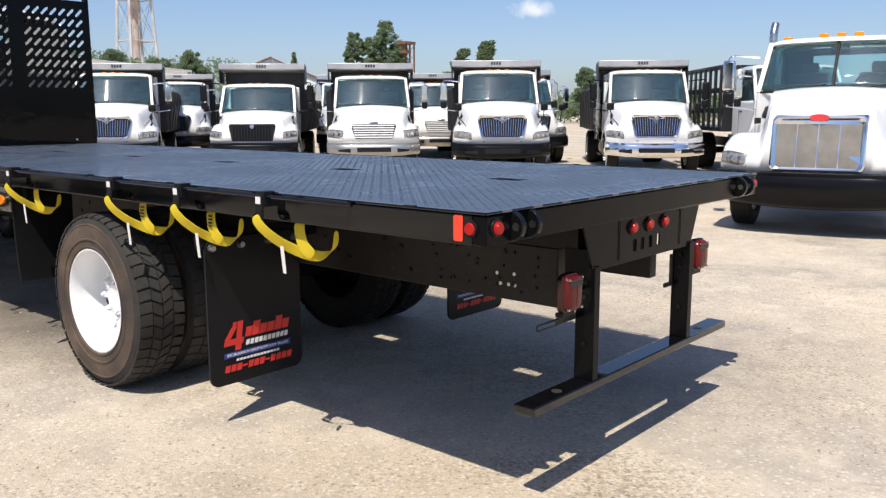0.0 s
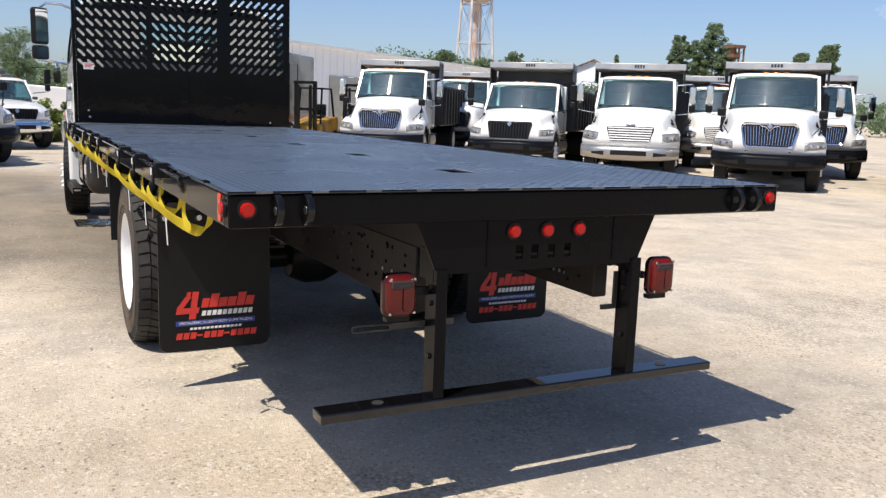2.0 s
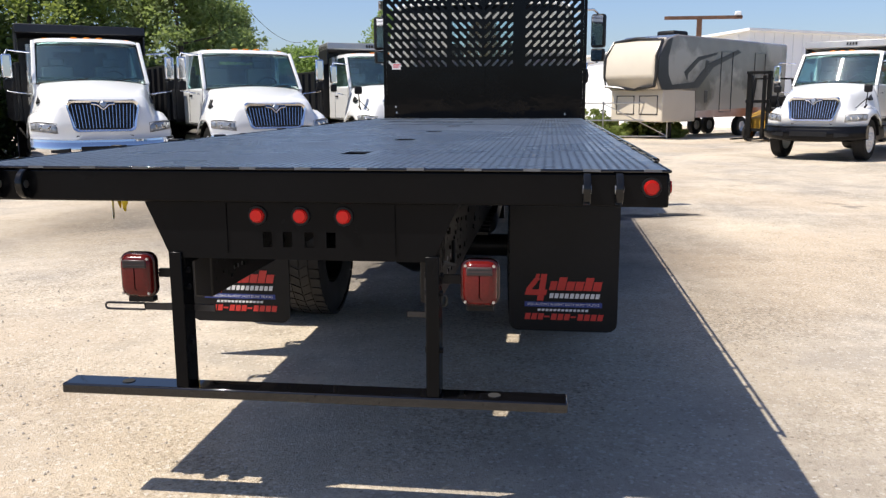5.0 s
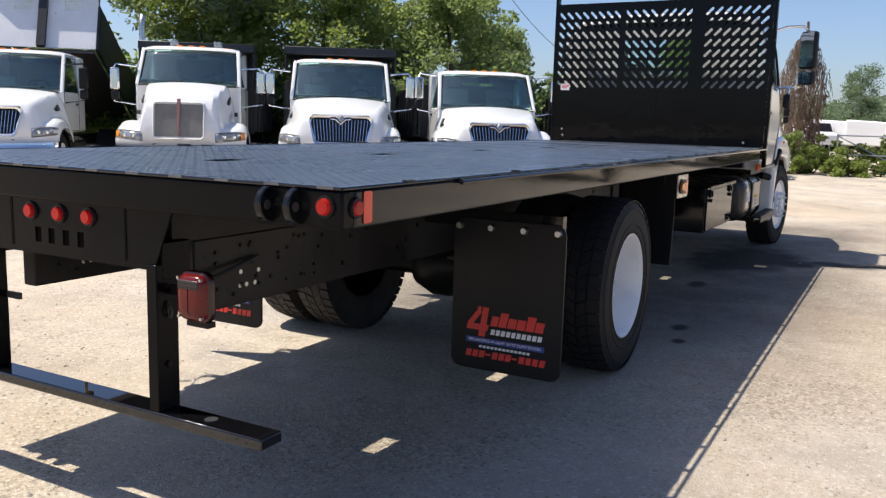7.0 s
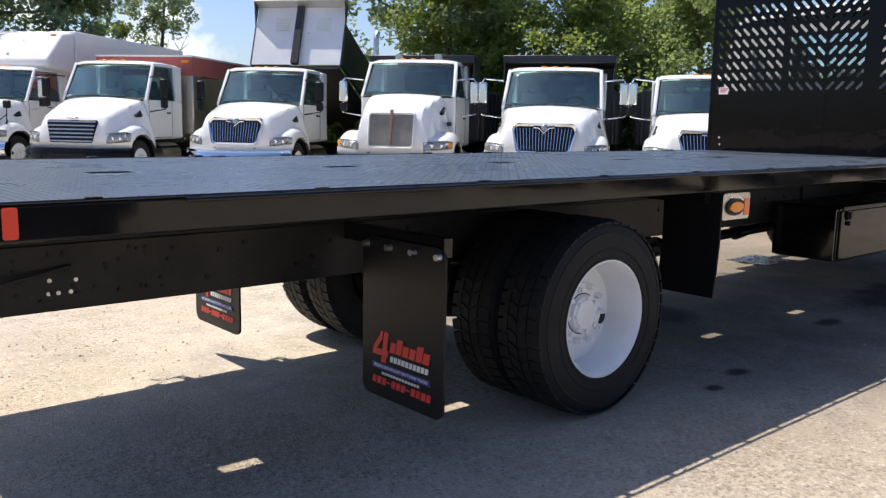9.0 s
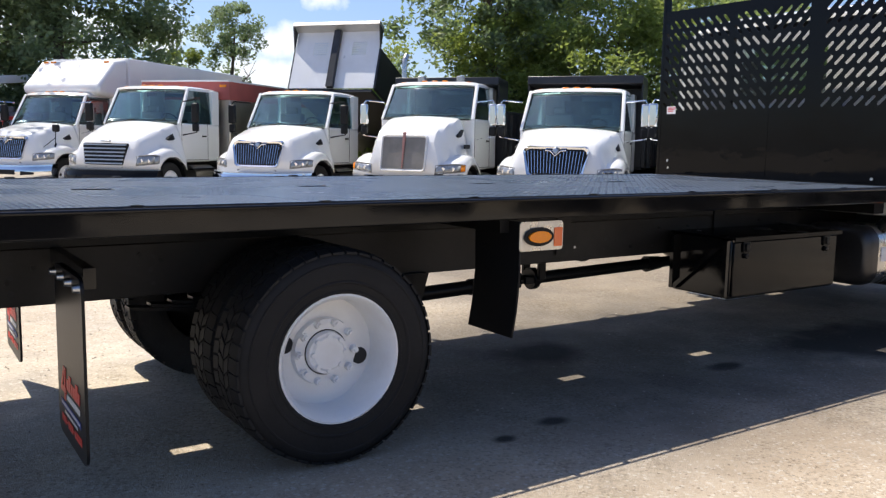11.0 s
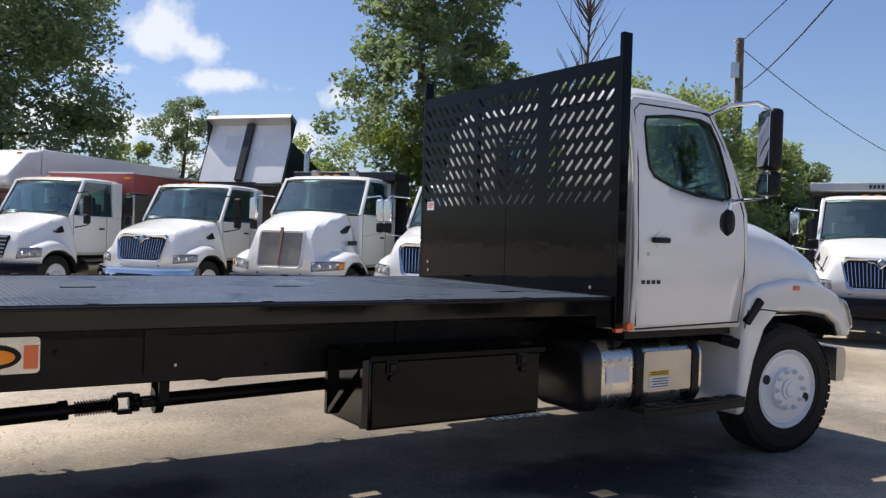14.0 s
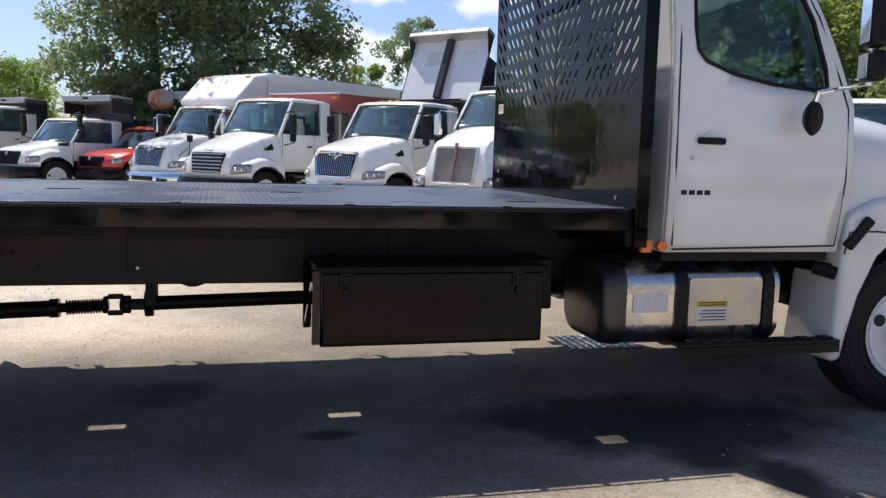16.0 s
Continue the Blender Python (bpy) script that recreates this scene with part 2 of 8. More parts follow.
M["bumper_black"] = mat("black_bumper", (0.006, 0.006, 0.007), 0.18, var=0.2, spec=0.18)
M["bumper_grey"] = mat("grey_steel_bumper", (0.45, 0.44, 0.42), 0.35, metal=0.8, var=0.12)
M["red_paint"] = mat("red_paint", (0.60, 0.04, 0.03), 0.3, var=0.08, coat=0.5)
M["faded_red"] = mat("faded_red_panel", (0.42, 0.10, 0.085), 0.55, var=0.12)
M["dull_red"] = mat("dull_red_brown_enamel", (0.30, 0.15, 0.13), 0.45, var=0.15)
M["bark"] = mat("grey_brown_bark", (0.13, 0.10, 0.075), 0.9, var=0.35, scale=5, bump=0.8, bscale=25)
M["leaf"] = leaf_mat("green_leaves", (0.075, 0.135, 0.036), (0.27, 0.36, 0.11), (0.38, 0.52, 0.13))
M["leaf_dark"] = leaf_mat("dark_leaves", (0.064, 0.100, 0.052), (0.21, 0.26, 0.14), (0.28, 0.37, 0.15))
M["leaf_yellow"] = leaf_mat("yellow_green_leaves", (0.095, 0.140, 0.028), (0.27, 0.32, 0.085), (0.37, 0.45, 0.10))
M["leaf_olive"] = leaf_mat("olive_willow_leaves", (0.11, 0.15, 0.055), (0.31, 0.36, 0.15), (0.38, 0.48, 0.15))
# distance haze put into the leaf colour; a nearer pale tree shares it
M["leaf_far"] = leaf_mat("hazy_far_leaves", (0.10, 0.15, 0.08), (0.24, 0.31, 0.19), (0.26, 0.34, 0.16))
M["rusty"] = mat("rusty_brown_steel", (0.19, 0.095, 0.055), 0.8, var=0.3, scale=3)
M["grass"] = leaf_mat("weeds", (0.06, 0.10, 0.02), (0.20, 0.22, 0.06), (0.15, 0.2, 0.04))
M["dead"] = mat("dead_brown_vine", (0.16, 0.11, 0.075), 0.9, var=0.4, scale=8)
M["wood_pole"] = mat("weathered_pole_wood", (0.16, 0.13, 0.10), 0.9, var=0.3, scale=6, bump=0.5, bscale=30)
M["cable"] = mat("black_cable", (0.015, 0.015, 0.015), 0.6)
M["siding"] = mat("white_metal_siding", (0.94, 0.945, 0.94), 0.5, var=0.02, scale=0.8)
M["brown_roof"] = mat("brown_shingle_roofing", (0.27, 0.15, 0.11), 0.8, var=0.25, scale=0.8)
M["tower_leg"] = mat("weathered_tower_steel", (0.52, 0.50, 0.48), 0.7, var=0.2, scale=0.6, second=(0.40, 0.29, 0.22), spread=(0.55, 0.75))
M["rust"] = mat("rusty_white_tank", (0.62, 0.56, 0.50), 0.7, var=0.12, scale=0.5, second=(0.36, 0.14, 0.06), spread=(0.42, 0.7))
M["rv"] = mat("cream_rv_panel", (0.62, 0.55, 0.44), 0.35, var=0.05, scale=1)
M["rv_dark"] = mat("grey_brown_rv_panel", (0.20, 0.18, 0.16), 0.12, var=0.2, scale=0.8, second=(0.36, 0.33, 0.29), spread=(0.47, 0.55), coat=0.6)
M["rv_trim"] = mat("dark_rv_trim", (0.03, 0.028, 0.027), 0.3, var=0.2)
M["bucket"] = mat("dirty_orange_bucket", (0.62, 0.24, 0.07), 0.6, var=0.3, scale=3, second=(0.6, 0.5, 0.42), spread=(0.45, 0.6))
M["lift"] = mat("yellow_machine_paint", (0.55, 0.30, 0.03), 0.5, var=0.25, scale=4, second=(0.10, 0.07, 0.05))
M["stone"] = mat("pale_gravel", (0.42, 0.37, 0.31), 0.9, var=0.3, scale=30, tint=0.0)


def ground_material():
    m = bpy.data.materials.new("worn_gravelly_asphalt")
    m.use_nodes = True
    n, l = m.node_tree.nodes, m.node_tree.links
    b = n["Principled BSDF"]
    b.inputs["Roughness"].default_value = 0.9
    co = n.new("ShaderNodeTexCoord").outputs["Object"]

    def noise_tex(s, d=6, rgh=0.6):
        t = n.new("ShaderNodeTexNoise")
        t.inputs["Scale"].default_value, t.inputs["Detail"].default_value, t.inputs["Roughness"].default_value = s, d, rgh
        l.new(co, t.inputs["Vector"])
        return t.outputs["Fac"]

    def rng(f, a, c, lo=0.0, hi=1.0):
        r = n.new("ShaderNodeMapRange")
        for i, v in enumerate((a, c, lo, hi)):
            r.inputs[i + 1].default_value = v
        l.new(f, r.inputs[0])
        return r.outputs[0]

    def mixc(f, a, c, mode="MIX"):
        x = n.new("ShaderNodeMix")
        x.data_type, x.blend_type = "RGBA", mode
        for sock, v in ((0, f), (6, a), (7, c)):
            if isinstance(v, (float, int)):
                x.inputs[sock].default_value = v
            elif isinstance(v, tuple):
                x.inputs[sock].default_value = (*v, 1)
            else:
                l.new(v, x.inputs[sock])
        return x.outputs[2]

    sand, grey, dirt = (0.67, 0.565, 0.425), (0.45, 0.395, 0.325), (0.57, 0.455, 0.325)
    base = mixc(rng(noise_tex(0.45, 8), 0.40, 0.58), grey, sand)
    base = mixc(rng(noise_tex(1.7, 9, 0.7), 0.45, 0.60, 0.0, 0.65), base, (0.69, 0.60, 0.475))
    base = mixc(rng(noise_tex(0.16, 6), 0.52, 0.66), base, dirt)
    base = mixc(rng(noise_tex(5, 8), 0.35, 0.72), mixc(0.85, base, (0.85, 0.84, 0.82), "MULTIPLY"), base)
    vor = n.new("ShaderNodeTexVoronoi")
    vor.inputs["Scale"].default_value = 105
    l.new(co, vor.inputs["Vector"])
    chip = n.new("ShaderNodeSeparateColor")
    l.new(vor.outputs["Color"], chip.inputs[0])
    # stony patches, where the chips of the surface show, between smoother sandy ones
    stony = n.new("ShaderNodeMath")
    stony.operation = "MULTIPLY"
    l.new(rng(noise_tex(0.55, 7, 0.65), 0.45, 0.60, 0.06, 1.0), stony.inputs[0])
    l.new(rng(chip.outputs[0], 0.0, 1.0, 0.0, 0.60), stony.inputs[1])
    big_chip = n.new("ShaderNodeTexVoronoi")
    big_chip.inputs["Scale"].default_value = 52
    l.new(co, big_chip.inputs["Vector"])
    bc = n.new("ShaderNodeSeparateColor")
    l.new(big_chip.outputs["Color"], bc.inputs[0])
    clump = n.new("ShaderNodeMath")
    clump.operation = "MULTIPLY"
    l.new(rng(noise_tex(0.8, 6, 0.6), 0.5, 0.62, 0.0, 0.8), clump.inputs[0])
    l.new(rng(bc.outputs[0], 0.3, 1.0), clump.inputs[1])
    base = mixc(clump.outputs[0], base, mixc(1.0, base, (0.58, 0.57, 0.55), "MULTIPLY"))
    base = mixc(stony.outputs[0], base, mixc(1.0, base, (0.56, 0.55, 0.53), "MULTIPLY"))
    # scattered darker and lighter chippings a thumb's width across
    grit = n.new("ShaderNodeTexVoronoi")
    grit.inputs["Scale"].default_value = 68
    l.new(co, grit.inputs["Vector"])
    gs = n.new("ShaderNodeSeparateColor")
    l.new(grit.outputs["Color"], gs.inputs[0])
    lump = n.new("ShaderNodeMath")
    lump.operation = "MULTIPLY"
    l.new(rng(noise_tex(0.9, 7, 0.65), 0.42, 0.60, 0.06, 1.0), lump.inputs[0])
    l.new(rng(gs.outputs[0], 0.62, 0.90, 0.0, 0.62), lump.inputs[1])
    base = mixc(lump.outputs[0], base, mixc(1.0, base, (0.50, 0.49, 0.48), "MULTIPLY"))
    base = mixc(rng(gs.outputs[2], 0.90, 0.96, 0.0, 0.45), base, (0.74, 0.69, 0.60))
    base = mixc(rng(chip.outputs[1], 0.85, 0.92, 0.0, 0.32), base, (0.62, 0.57, 0.50))
    # sparse dark specks of stone in the sand
    speck = n.new("ShaderNodeTexVoronoi")
    speck.inputs["Scale"].default_value = 38
    l.new(co, speck.inputs["Vector"])
    sc_ = n.new("ShaderNodeSeparateColor")
    l.new(speck.outputs["Color"], sc_.inputs[0])
    dot = n.new("ShaderNodeMath")
    dot.operation = "MULTIPLY"
    l.new(rng(speck.outputs["Distance"], 0.22, 0.36, 1.0, 0.0), dot.inputs[0])
    l.new(rng(sc_.outputs[1], 0.70, 0.86, 0.0, 0.75), dot.inputs[1])
    many = n.new("ShaderNodeMath")
    many.operation = "MULTIPLY"
    l.new(dot.outputs[0], many.inputs[0])
    l.new(rng(noise_tex(0.7, 5), 0.36, 0.58, 0.35, 1.0), many.inputs[1])
    base = mixc(many.outputs[0], base, mixc(1.0, base, (0.42, 0.38, 0.34), "MULTIPLY"))
    # dark oily stains
    base = mixc(rng(noise_tex(0.9, 3), 0.67, 0.74, 0.0, 0.55), base, (0.10, 0.095, 0.09))
    # asphalt darkened beneath the truck's front half, deepening its shade in the colour
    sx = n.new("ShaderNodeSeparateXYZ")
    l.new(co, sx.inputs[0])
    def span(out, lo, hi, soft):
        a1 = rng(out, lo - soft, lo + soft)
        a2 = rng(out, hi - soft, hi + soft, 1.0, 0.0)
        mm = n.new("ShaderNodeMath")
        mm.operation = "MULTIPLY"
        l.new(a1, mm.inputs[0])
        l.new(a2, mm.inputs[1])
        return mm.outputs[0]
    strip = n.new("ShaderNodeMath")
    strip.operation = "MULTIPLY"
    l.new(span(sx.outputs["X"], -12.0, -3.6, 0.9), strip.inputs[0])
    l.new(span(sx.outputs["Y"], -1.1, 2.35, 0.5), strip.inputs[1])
    under_shade = n.new("ShaderNodeMath")
    under_shade.operation = "MULTIPLY"
    l.new(strip.outputs[0], under_shade.inputs[0])
    l.new(rng(noise_tex(1.3, 7), 0.3, 0.6, 0.6, 0.95), under_shade.inputs[1])
    base = mixc(under_shade.outputs[0], base, mixc(1.0, base, (0.33, 0.33, 0.34), "MULTIPLY"))
    # greyer, older asphalt beyond the cab's left side
    old = n.new("ShaderNodeMath")
    old.operation = "MULTIPLY"
    l.new(span(sx.outputs["X"], -16.0, -5.2, 1.2), old.inputs[0])
    l.new(span(sx.outputs["Y"], -5.5, -0.6, 0.8), old.inputs[1])
    base = mixc(old.outputs[0], base, mixc(1.0, base, (0.47, 0.45, 0.42), "MULTIPLY"))
    # truck's shade deepened further in the colour under the middle of the deck
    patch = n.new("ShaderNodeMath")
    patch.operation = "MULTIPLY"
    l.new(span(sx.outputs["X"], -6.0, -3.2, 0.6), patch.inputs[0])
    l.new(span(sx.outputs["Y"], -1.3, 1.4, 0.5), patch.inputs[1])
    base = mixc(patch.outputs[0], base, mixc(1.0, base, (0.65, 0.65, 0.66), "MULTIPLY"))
    # gravel under the deck's rear half, its shade darkened in the colour
    shaded_gravel = n.new("ShaderNodeMath")
    shaded_gravel.operation = "MULTIPLY"
    l.new(span(sx.outputs["X"], -3.4, 0.2, 0.7), shaded_gravel.inputs[0])
    l.new(span(sx.outputs["Y"], 0.2, 2.5, 0.5), shaded_gravel.inputs[1])
    base = mixc(shaded_gravel.outputs[0], base, mixc(1.0, base, (0.74, 0.74, 0.75), "MULTIPLY"))
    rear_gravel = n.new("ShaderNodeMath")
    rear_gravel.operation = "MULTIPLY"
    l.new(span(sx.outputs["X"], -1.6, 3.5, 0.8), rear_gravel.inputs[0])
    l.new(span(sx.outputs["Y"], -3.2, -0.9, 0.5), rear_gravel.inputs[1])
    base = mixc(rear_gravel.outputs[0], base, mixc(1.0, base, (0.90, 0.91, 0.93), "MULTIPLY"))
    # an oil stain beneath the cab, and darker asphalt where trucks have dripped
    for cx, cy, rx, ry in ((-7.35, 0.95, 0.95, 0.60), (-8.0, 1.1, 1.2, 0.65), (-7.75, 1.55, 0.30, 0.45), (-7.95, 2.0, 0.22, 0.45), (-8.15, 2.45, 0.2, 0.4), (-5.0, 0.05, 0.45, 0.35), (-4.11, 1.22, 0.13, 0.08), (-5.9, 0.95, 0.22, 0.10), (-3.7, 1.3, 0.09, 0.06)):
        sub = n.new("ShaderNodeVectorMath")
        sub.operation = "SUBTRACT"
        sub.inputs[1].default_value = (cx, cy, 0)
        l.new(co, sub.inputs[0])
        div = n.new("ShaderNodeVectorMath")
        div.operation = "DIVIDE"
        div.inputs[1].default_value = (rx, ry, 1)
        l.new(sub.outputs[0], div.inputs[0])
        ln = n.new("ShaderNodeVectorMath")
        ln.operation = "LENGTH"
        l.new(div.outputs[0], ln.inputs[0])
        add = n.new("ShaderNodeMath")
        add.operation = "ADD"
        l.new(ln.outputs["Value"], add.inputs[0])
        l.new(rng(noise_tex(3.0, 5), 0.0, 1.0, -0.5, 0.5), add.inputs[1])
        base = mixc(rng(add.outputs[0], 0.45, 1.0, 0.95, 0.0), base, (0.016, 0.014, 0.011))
    # fine wandering cracks
    crk = n.new("ShaderNodeTexVoronoi")
    crk.feature = "DISTANCE_TO_EDGE"
    crk.inputs["Scale"].default_value = 0.33
    warp = n.new("ShaderNodeVectorMath")
    wnz = n.new("ShaderNodeTexNoise")
    wnz.inputs["Scale"].default_value, wnz.inputs["Detail"].default_value = 1.5, 6
    l.new(co, wnz.inputs["Vector"])
    l.new(co, warp.inputs[0])
    l.new(wnz.outputs["Color"], warp.inputs[1])
    l.new(warp.outputs[0], crk.inputs["Vector"])
    base = mixc(rng(crk.outputs["Distance"], 0.0, 0.005, 0.14, 0.0), base, (0.16, 0.14, 0.12))
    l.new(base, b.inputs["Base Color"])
    h = n.new("ShaderNodeMath")
    h.operation = "ADD"
    l.new(rng(vor.outputs["Distance"], 0.0, 0.6, 0.5, 0.0), h.inputs[0])
    l.new(noise_tex(22, 8, 0.7), h.inputs[1])
    bp = n.new("ShaderNodeBump")
    bp.inputs["Strength"].default_value, bp.inputs["Distance"].default_value = 0.7, 0.008
    l.new(h.outputs[0], bp.inputs["Height"])
    l.new(bp.outputs["Normal"], b.inputs["Normal"])
    return m


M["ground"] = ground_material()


# ---------------------------------------------------------------- mesh helpers
def mesh_object(name, bm, material, parent=None, label="", smooth=False, bevel=0.0, segments=2, solid=0.0):
    bmesh.ops.recalc_face_normals(bm, faces=bm.faces)
    me = bpy.data.meshes.new(name)
    bm.to_mesh(me)
    bm.free()
    me.materials.append(M[material] if isinstance(material, str) else material)
    ob = new(name, me)
    if solid:
        s = ob.modifiers.new("thickness", "SOLIDIFY")
        s.thickness, s.offset = solid, 0
    if bevel:
        bv = ob.modifiers.new("edge", "BEVEL")
        bv.width, bv.segments, bv.limit_method, bv.angle_limit = bevel, segments, "ANGLE", radians(35)
        bv.harden_normals = False
    if smooth or bevel:
        for p in me.polygons:
            p.use_smooth = True
        me.set_sharp_from_angle(angle=radians(38))
    if parent:
        ob.parent = parent
    return tagged(ob, label) if label else ob


def part(name, bm, material, parent, label="", **kw):
    return mesh_object(name, bm, material, parent, label, **kw)


def thing(name, label, category, group="", kind="", m=None):
    e = new(name)
    e.empty_display_size = 0.2
    if m is not None:
        e.matrix_world = m
    return tagged(e, label, category, group, kind)


def box(bm, x0, x1, y0, y1, z0, z1):
    vs = [bm.verts.new((x, y, z)) for x in (x0, x1) for y in (y0, y1) for z in (z0, z1)]
    for f in ((0, 1, 3, 2), (4, 6, 7, 5), (0, 4, 5, 1), (2, 3, 7, 6), (0, 2, 6, 4), (1, 5, 7, 3)):
        bm.faces.new([vs[i] for i in f])
    return vs


def boxes(*items):
    bm = bmesh.new()
    for i in items:
        box(bm, *i)
    return bm


def frame_axes(d):
    d = Vector(d).normalized()
    a = Vector((0, 0, 1)) if abs(d.z) < 0.9 else Vector((1, 0, 0))
    u = d.cross(a).normalized()
    return u, d.cross(u).normalized()


def cyl(bm, p0, p1, r0, r1=None, seg=16, caps=True):
    p0, p1, r1 = Vector(p0), Vector(p1), r0 if r1 is None else r1
    u, v = frame_axes(p1 - p0)
    rings = []
    for p, r in ((p0, r0), (p1, r1)):
        rings.append([bm.verts.new(p + (u * math.cos(2 * math.pi * i / seg) + v * math.sin(2 * math.pi * i / seg)) * r) for i in range(seg)])
    for i in range(seg):
        bm.faces.new((rings[0][i], rings[0][(i + 1) % seg], rings[1][(i + 1) % seg], rings[1][i]))
    if caps:
        bm.faces.new(rings[0][::-1])
        bm.faces.new(rings[1])
    return bm


def tube(bm, pts, r, seg=8):
    pts = [Vector(p) for p in pts]
    rings = []
    for i, p in enumerate(pts):
        d = (pts[min(i + 1, len(pts) - 1)] - pts[max(i - 1, 0)])
        u, v = frame_axes(d)
        if rings and u.dot(last) < 0:
            u, v = -u, -v
        last = u
        rr = r[i] if isinstance(r, (list, tuple)) else r
        rings.append([bm.verts.new(p + (u * math.cos(2 * math.pi * k / seg) + v * math.sin(2 * math.pi * k / seg)) * rr) for k in range(seg)])
    for a, b in zip(rings, rings[1:]):
        for k in range(seg):
            bm.faces.new((a[k], a[(k + 1) % seg], b[(k + 1) % seg], b[k]))
    bm.faces.new(rings[0][::-1])
    bm.faces.new(rings[-1])
    return bm


def beam(bm, p0, p1, w, d, up=(0, 0, 1)):
    """A square bar from p0 to p1, w wide across, d deep towards up."""
    p0, p1 = Vector(p0), Vector(p1)
    ax = (p1 - p0).normalized()
    s = ax.cross(Vector(up))
    s = s.normalized() if s.length > 1e-4 else Vector((1, 0, 0))
    t = s.cross(ax).normalized()
    vs = [bm.verts.new(p + s * (a * w / 2) + t * (b * d / 2)) for p in (p0, p1) for a, b in ((-1, -1), (1, -1), (1, 1), (-1, 1))]
    for f in ((3, 2, 1, 0), (4, 5, 6, 7), (0, 1, 5, 4), (1, 2, 6, 5), (2, 3, 7, 6), (3, 0, 4, 7)):
        bm.faces.new([vs[i] for i in f])
    return bm


def prism(bm, pts, axis, a, b):
    """A closed outline in the plane across axis, drawn out from a to b. Points are in the order of the other two axes."""
    def at(p, c):
        return {"x": (c, p[0], p[1]), "y": (p[0], c, p[1]), "z": (p[0], p[1], c)}[axis]
    v0 = [bm.verts.new(at(p, a)) for p in pts]
    v1 = [bm.verts.new(at(p, b)) for p in pts]
    n = len(pts)
    bm.faces.new(v0)
    bm.faces.new(v1[::-1])
    for i in range(n):
        bm.faces.new((v0[i], v1[i], v1[(i + 1) % n], v0[(i + 1) % n]))
    return bm


def arc(cx, cz, r, a0, a1, n, rz=None):
    return [(cx + r * math.cos(radians(a0 + (a1 - a0) * i / n)), cz + (rz or r) * math.sin(radians(a0 + (a1 - a0) * i / n))) for i in range(n + 1)]


def loft(bm, rings, caps=True):
    vr = [[bm.verts.new(p) for p in r] for r in rings]
    n = len(vr[0])
    for a, b in zip(vr, vr[1:]):
        for k in range(n):
            bm.faces.new((a[k], a[(k + 1) % n], b[(k + 1) % n], b[k]))
    if caps:
        bm.faces.new(vr[0][::-1])
        bm.faces.new(vr[-1])
    return bm


def lathe(bm, prof, centre, axis_y, seg=32):
    """A profile of (offset along the axle, radius) turned round an axle along y; axis_y is the sign of outward."""
    rings = []
    for o, r in prof:
        rings.append([bm.verts.new((centre[0] + r * math.cos(2 * math.pi * k / seg), centre[1] + axis_y * o, centre[2] + r * math.sin(2 * math.pi * k / seg))) for k in range(seg)])
    for a, b in zip(rings, rings[1:]):
        for k in range(seg):
            bm.faces.new((a[k], a[(k + 1) % seg], b[(k + 1) % seg], b[k]))
    return bm


def round_rect(y0, y1, z0, z1, r, n=4):
    out = []
    for cx, cz, a in ((y1 - r, z1 - r, 0), (y0 + r, z1 - r, 90), (y0 + r, z0 + r, 180), (y1 - r, z0 + r, 270)):
        out += [(cx + r * math.cos(radians(a + 90 * i / n)), cz + r * math.sin(radians(a + 90 * i / n))) for i in range(n + 1)]
    return out


def plate_with_holes(bm, outer, holes, place):
    """A flat sheet with an outline and holes; place turns (a, b) into a point."""
    edges = []
    for loop in (outer, *holes):
        vs = [bm.verts.new(place(*p)) for p in loop]
        edges += [bm.edges.new((vs[i], vs[(i + 1) % len(vs)])) for i in range(len(vs))]
    bmesh.ops.triangle_fill(bm, use_beauty=True, use_dissolve=False, edges=edges)
    return bm


def pane(bm, a, b, c, d, t=0.006):
    """A thin sheet of four corners, drawn out by t along its normal."""
    a, b, c, d = (Vector(p) for p in (a, b, c, d))
    n = (b - a).cross(d - a).normalized() * t
    v = [bm.verts.new(p) for p in (a, b, c, d)] + [bm.verts.new(p + n) for p in (a, b, c, d)]
    for f in ((3, 2, 1, 0), (4, 5, 6, 7), (0, 1, 5, 4), (1, 2, 6, 5), (2, 3, 7, 6), (3, 0, 4, 7)):
        bm.faces.new([v[i] for i in f])
    return bm


def words(text, size, m, material, parent, name="lettering"):
    cu = bpy.data.curves.new(name, "FONT")
    cu.body, cu.size, cu.align_x, cu.align_y, cu.extrude = text, size, "CENTER", "CENTER", 0.0008
    tmp = bpy.data.objects.new(name, cu)
    me = bpy.data.meshes.new_from_object(tmp)
    bpy.data.objects.remove(tmp)
    me.materials.clear()
    me.materials.append(M[material])
    ob = new(name, me)
    ob.matrix_world = m
    ob.parent = parent
    return ob


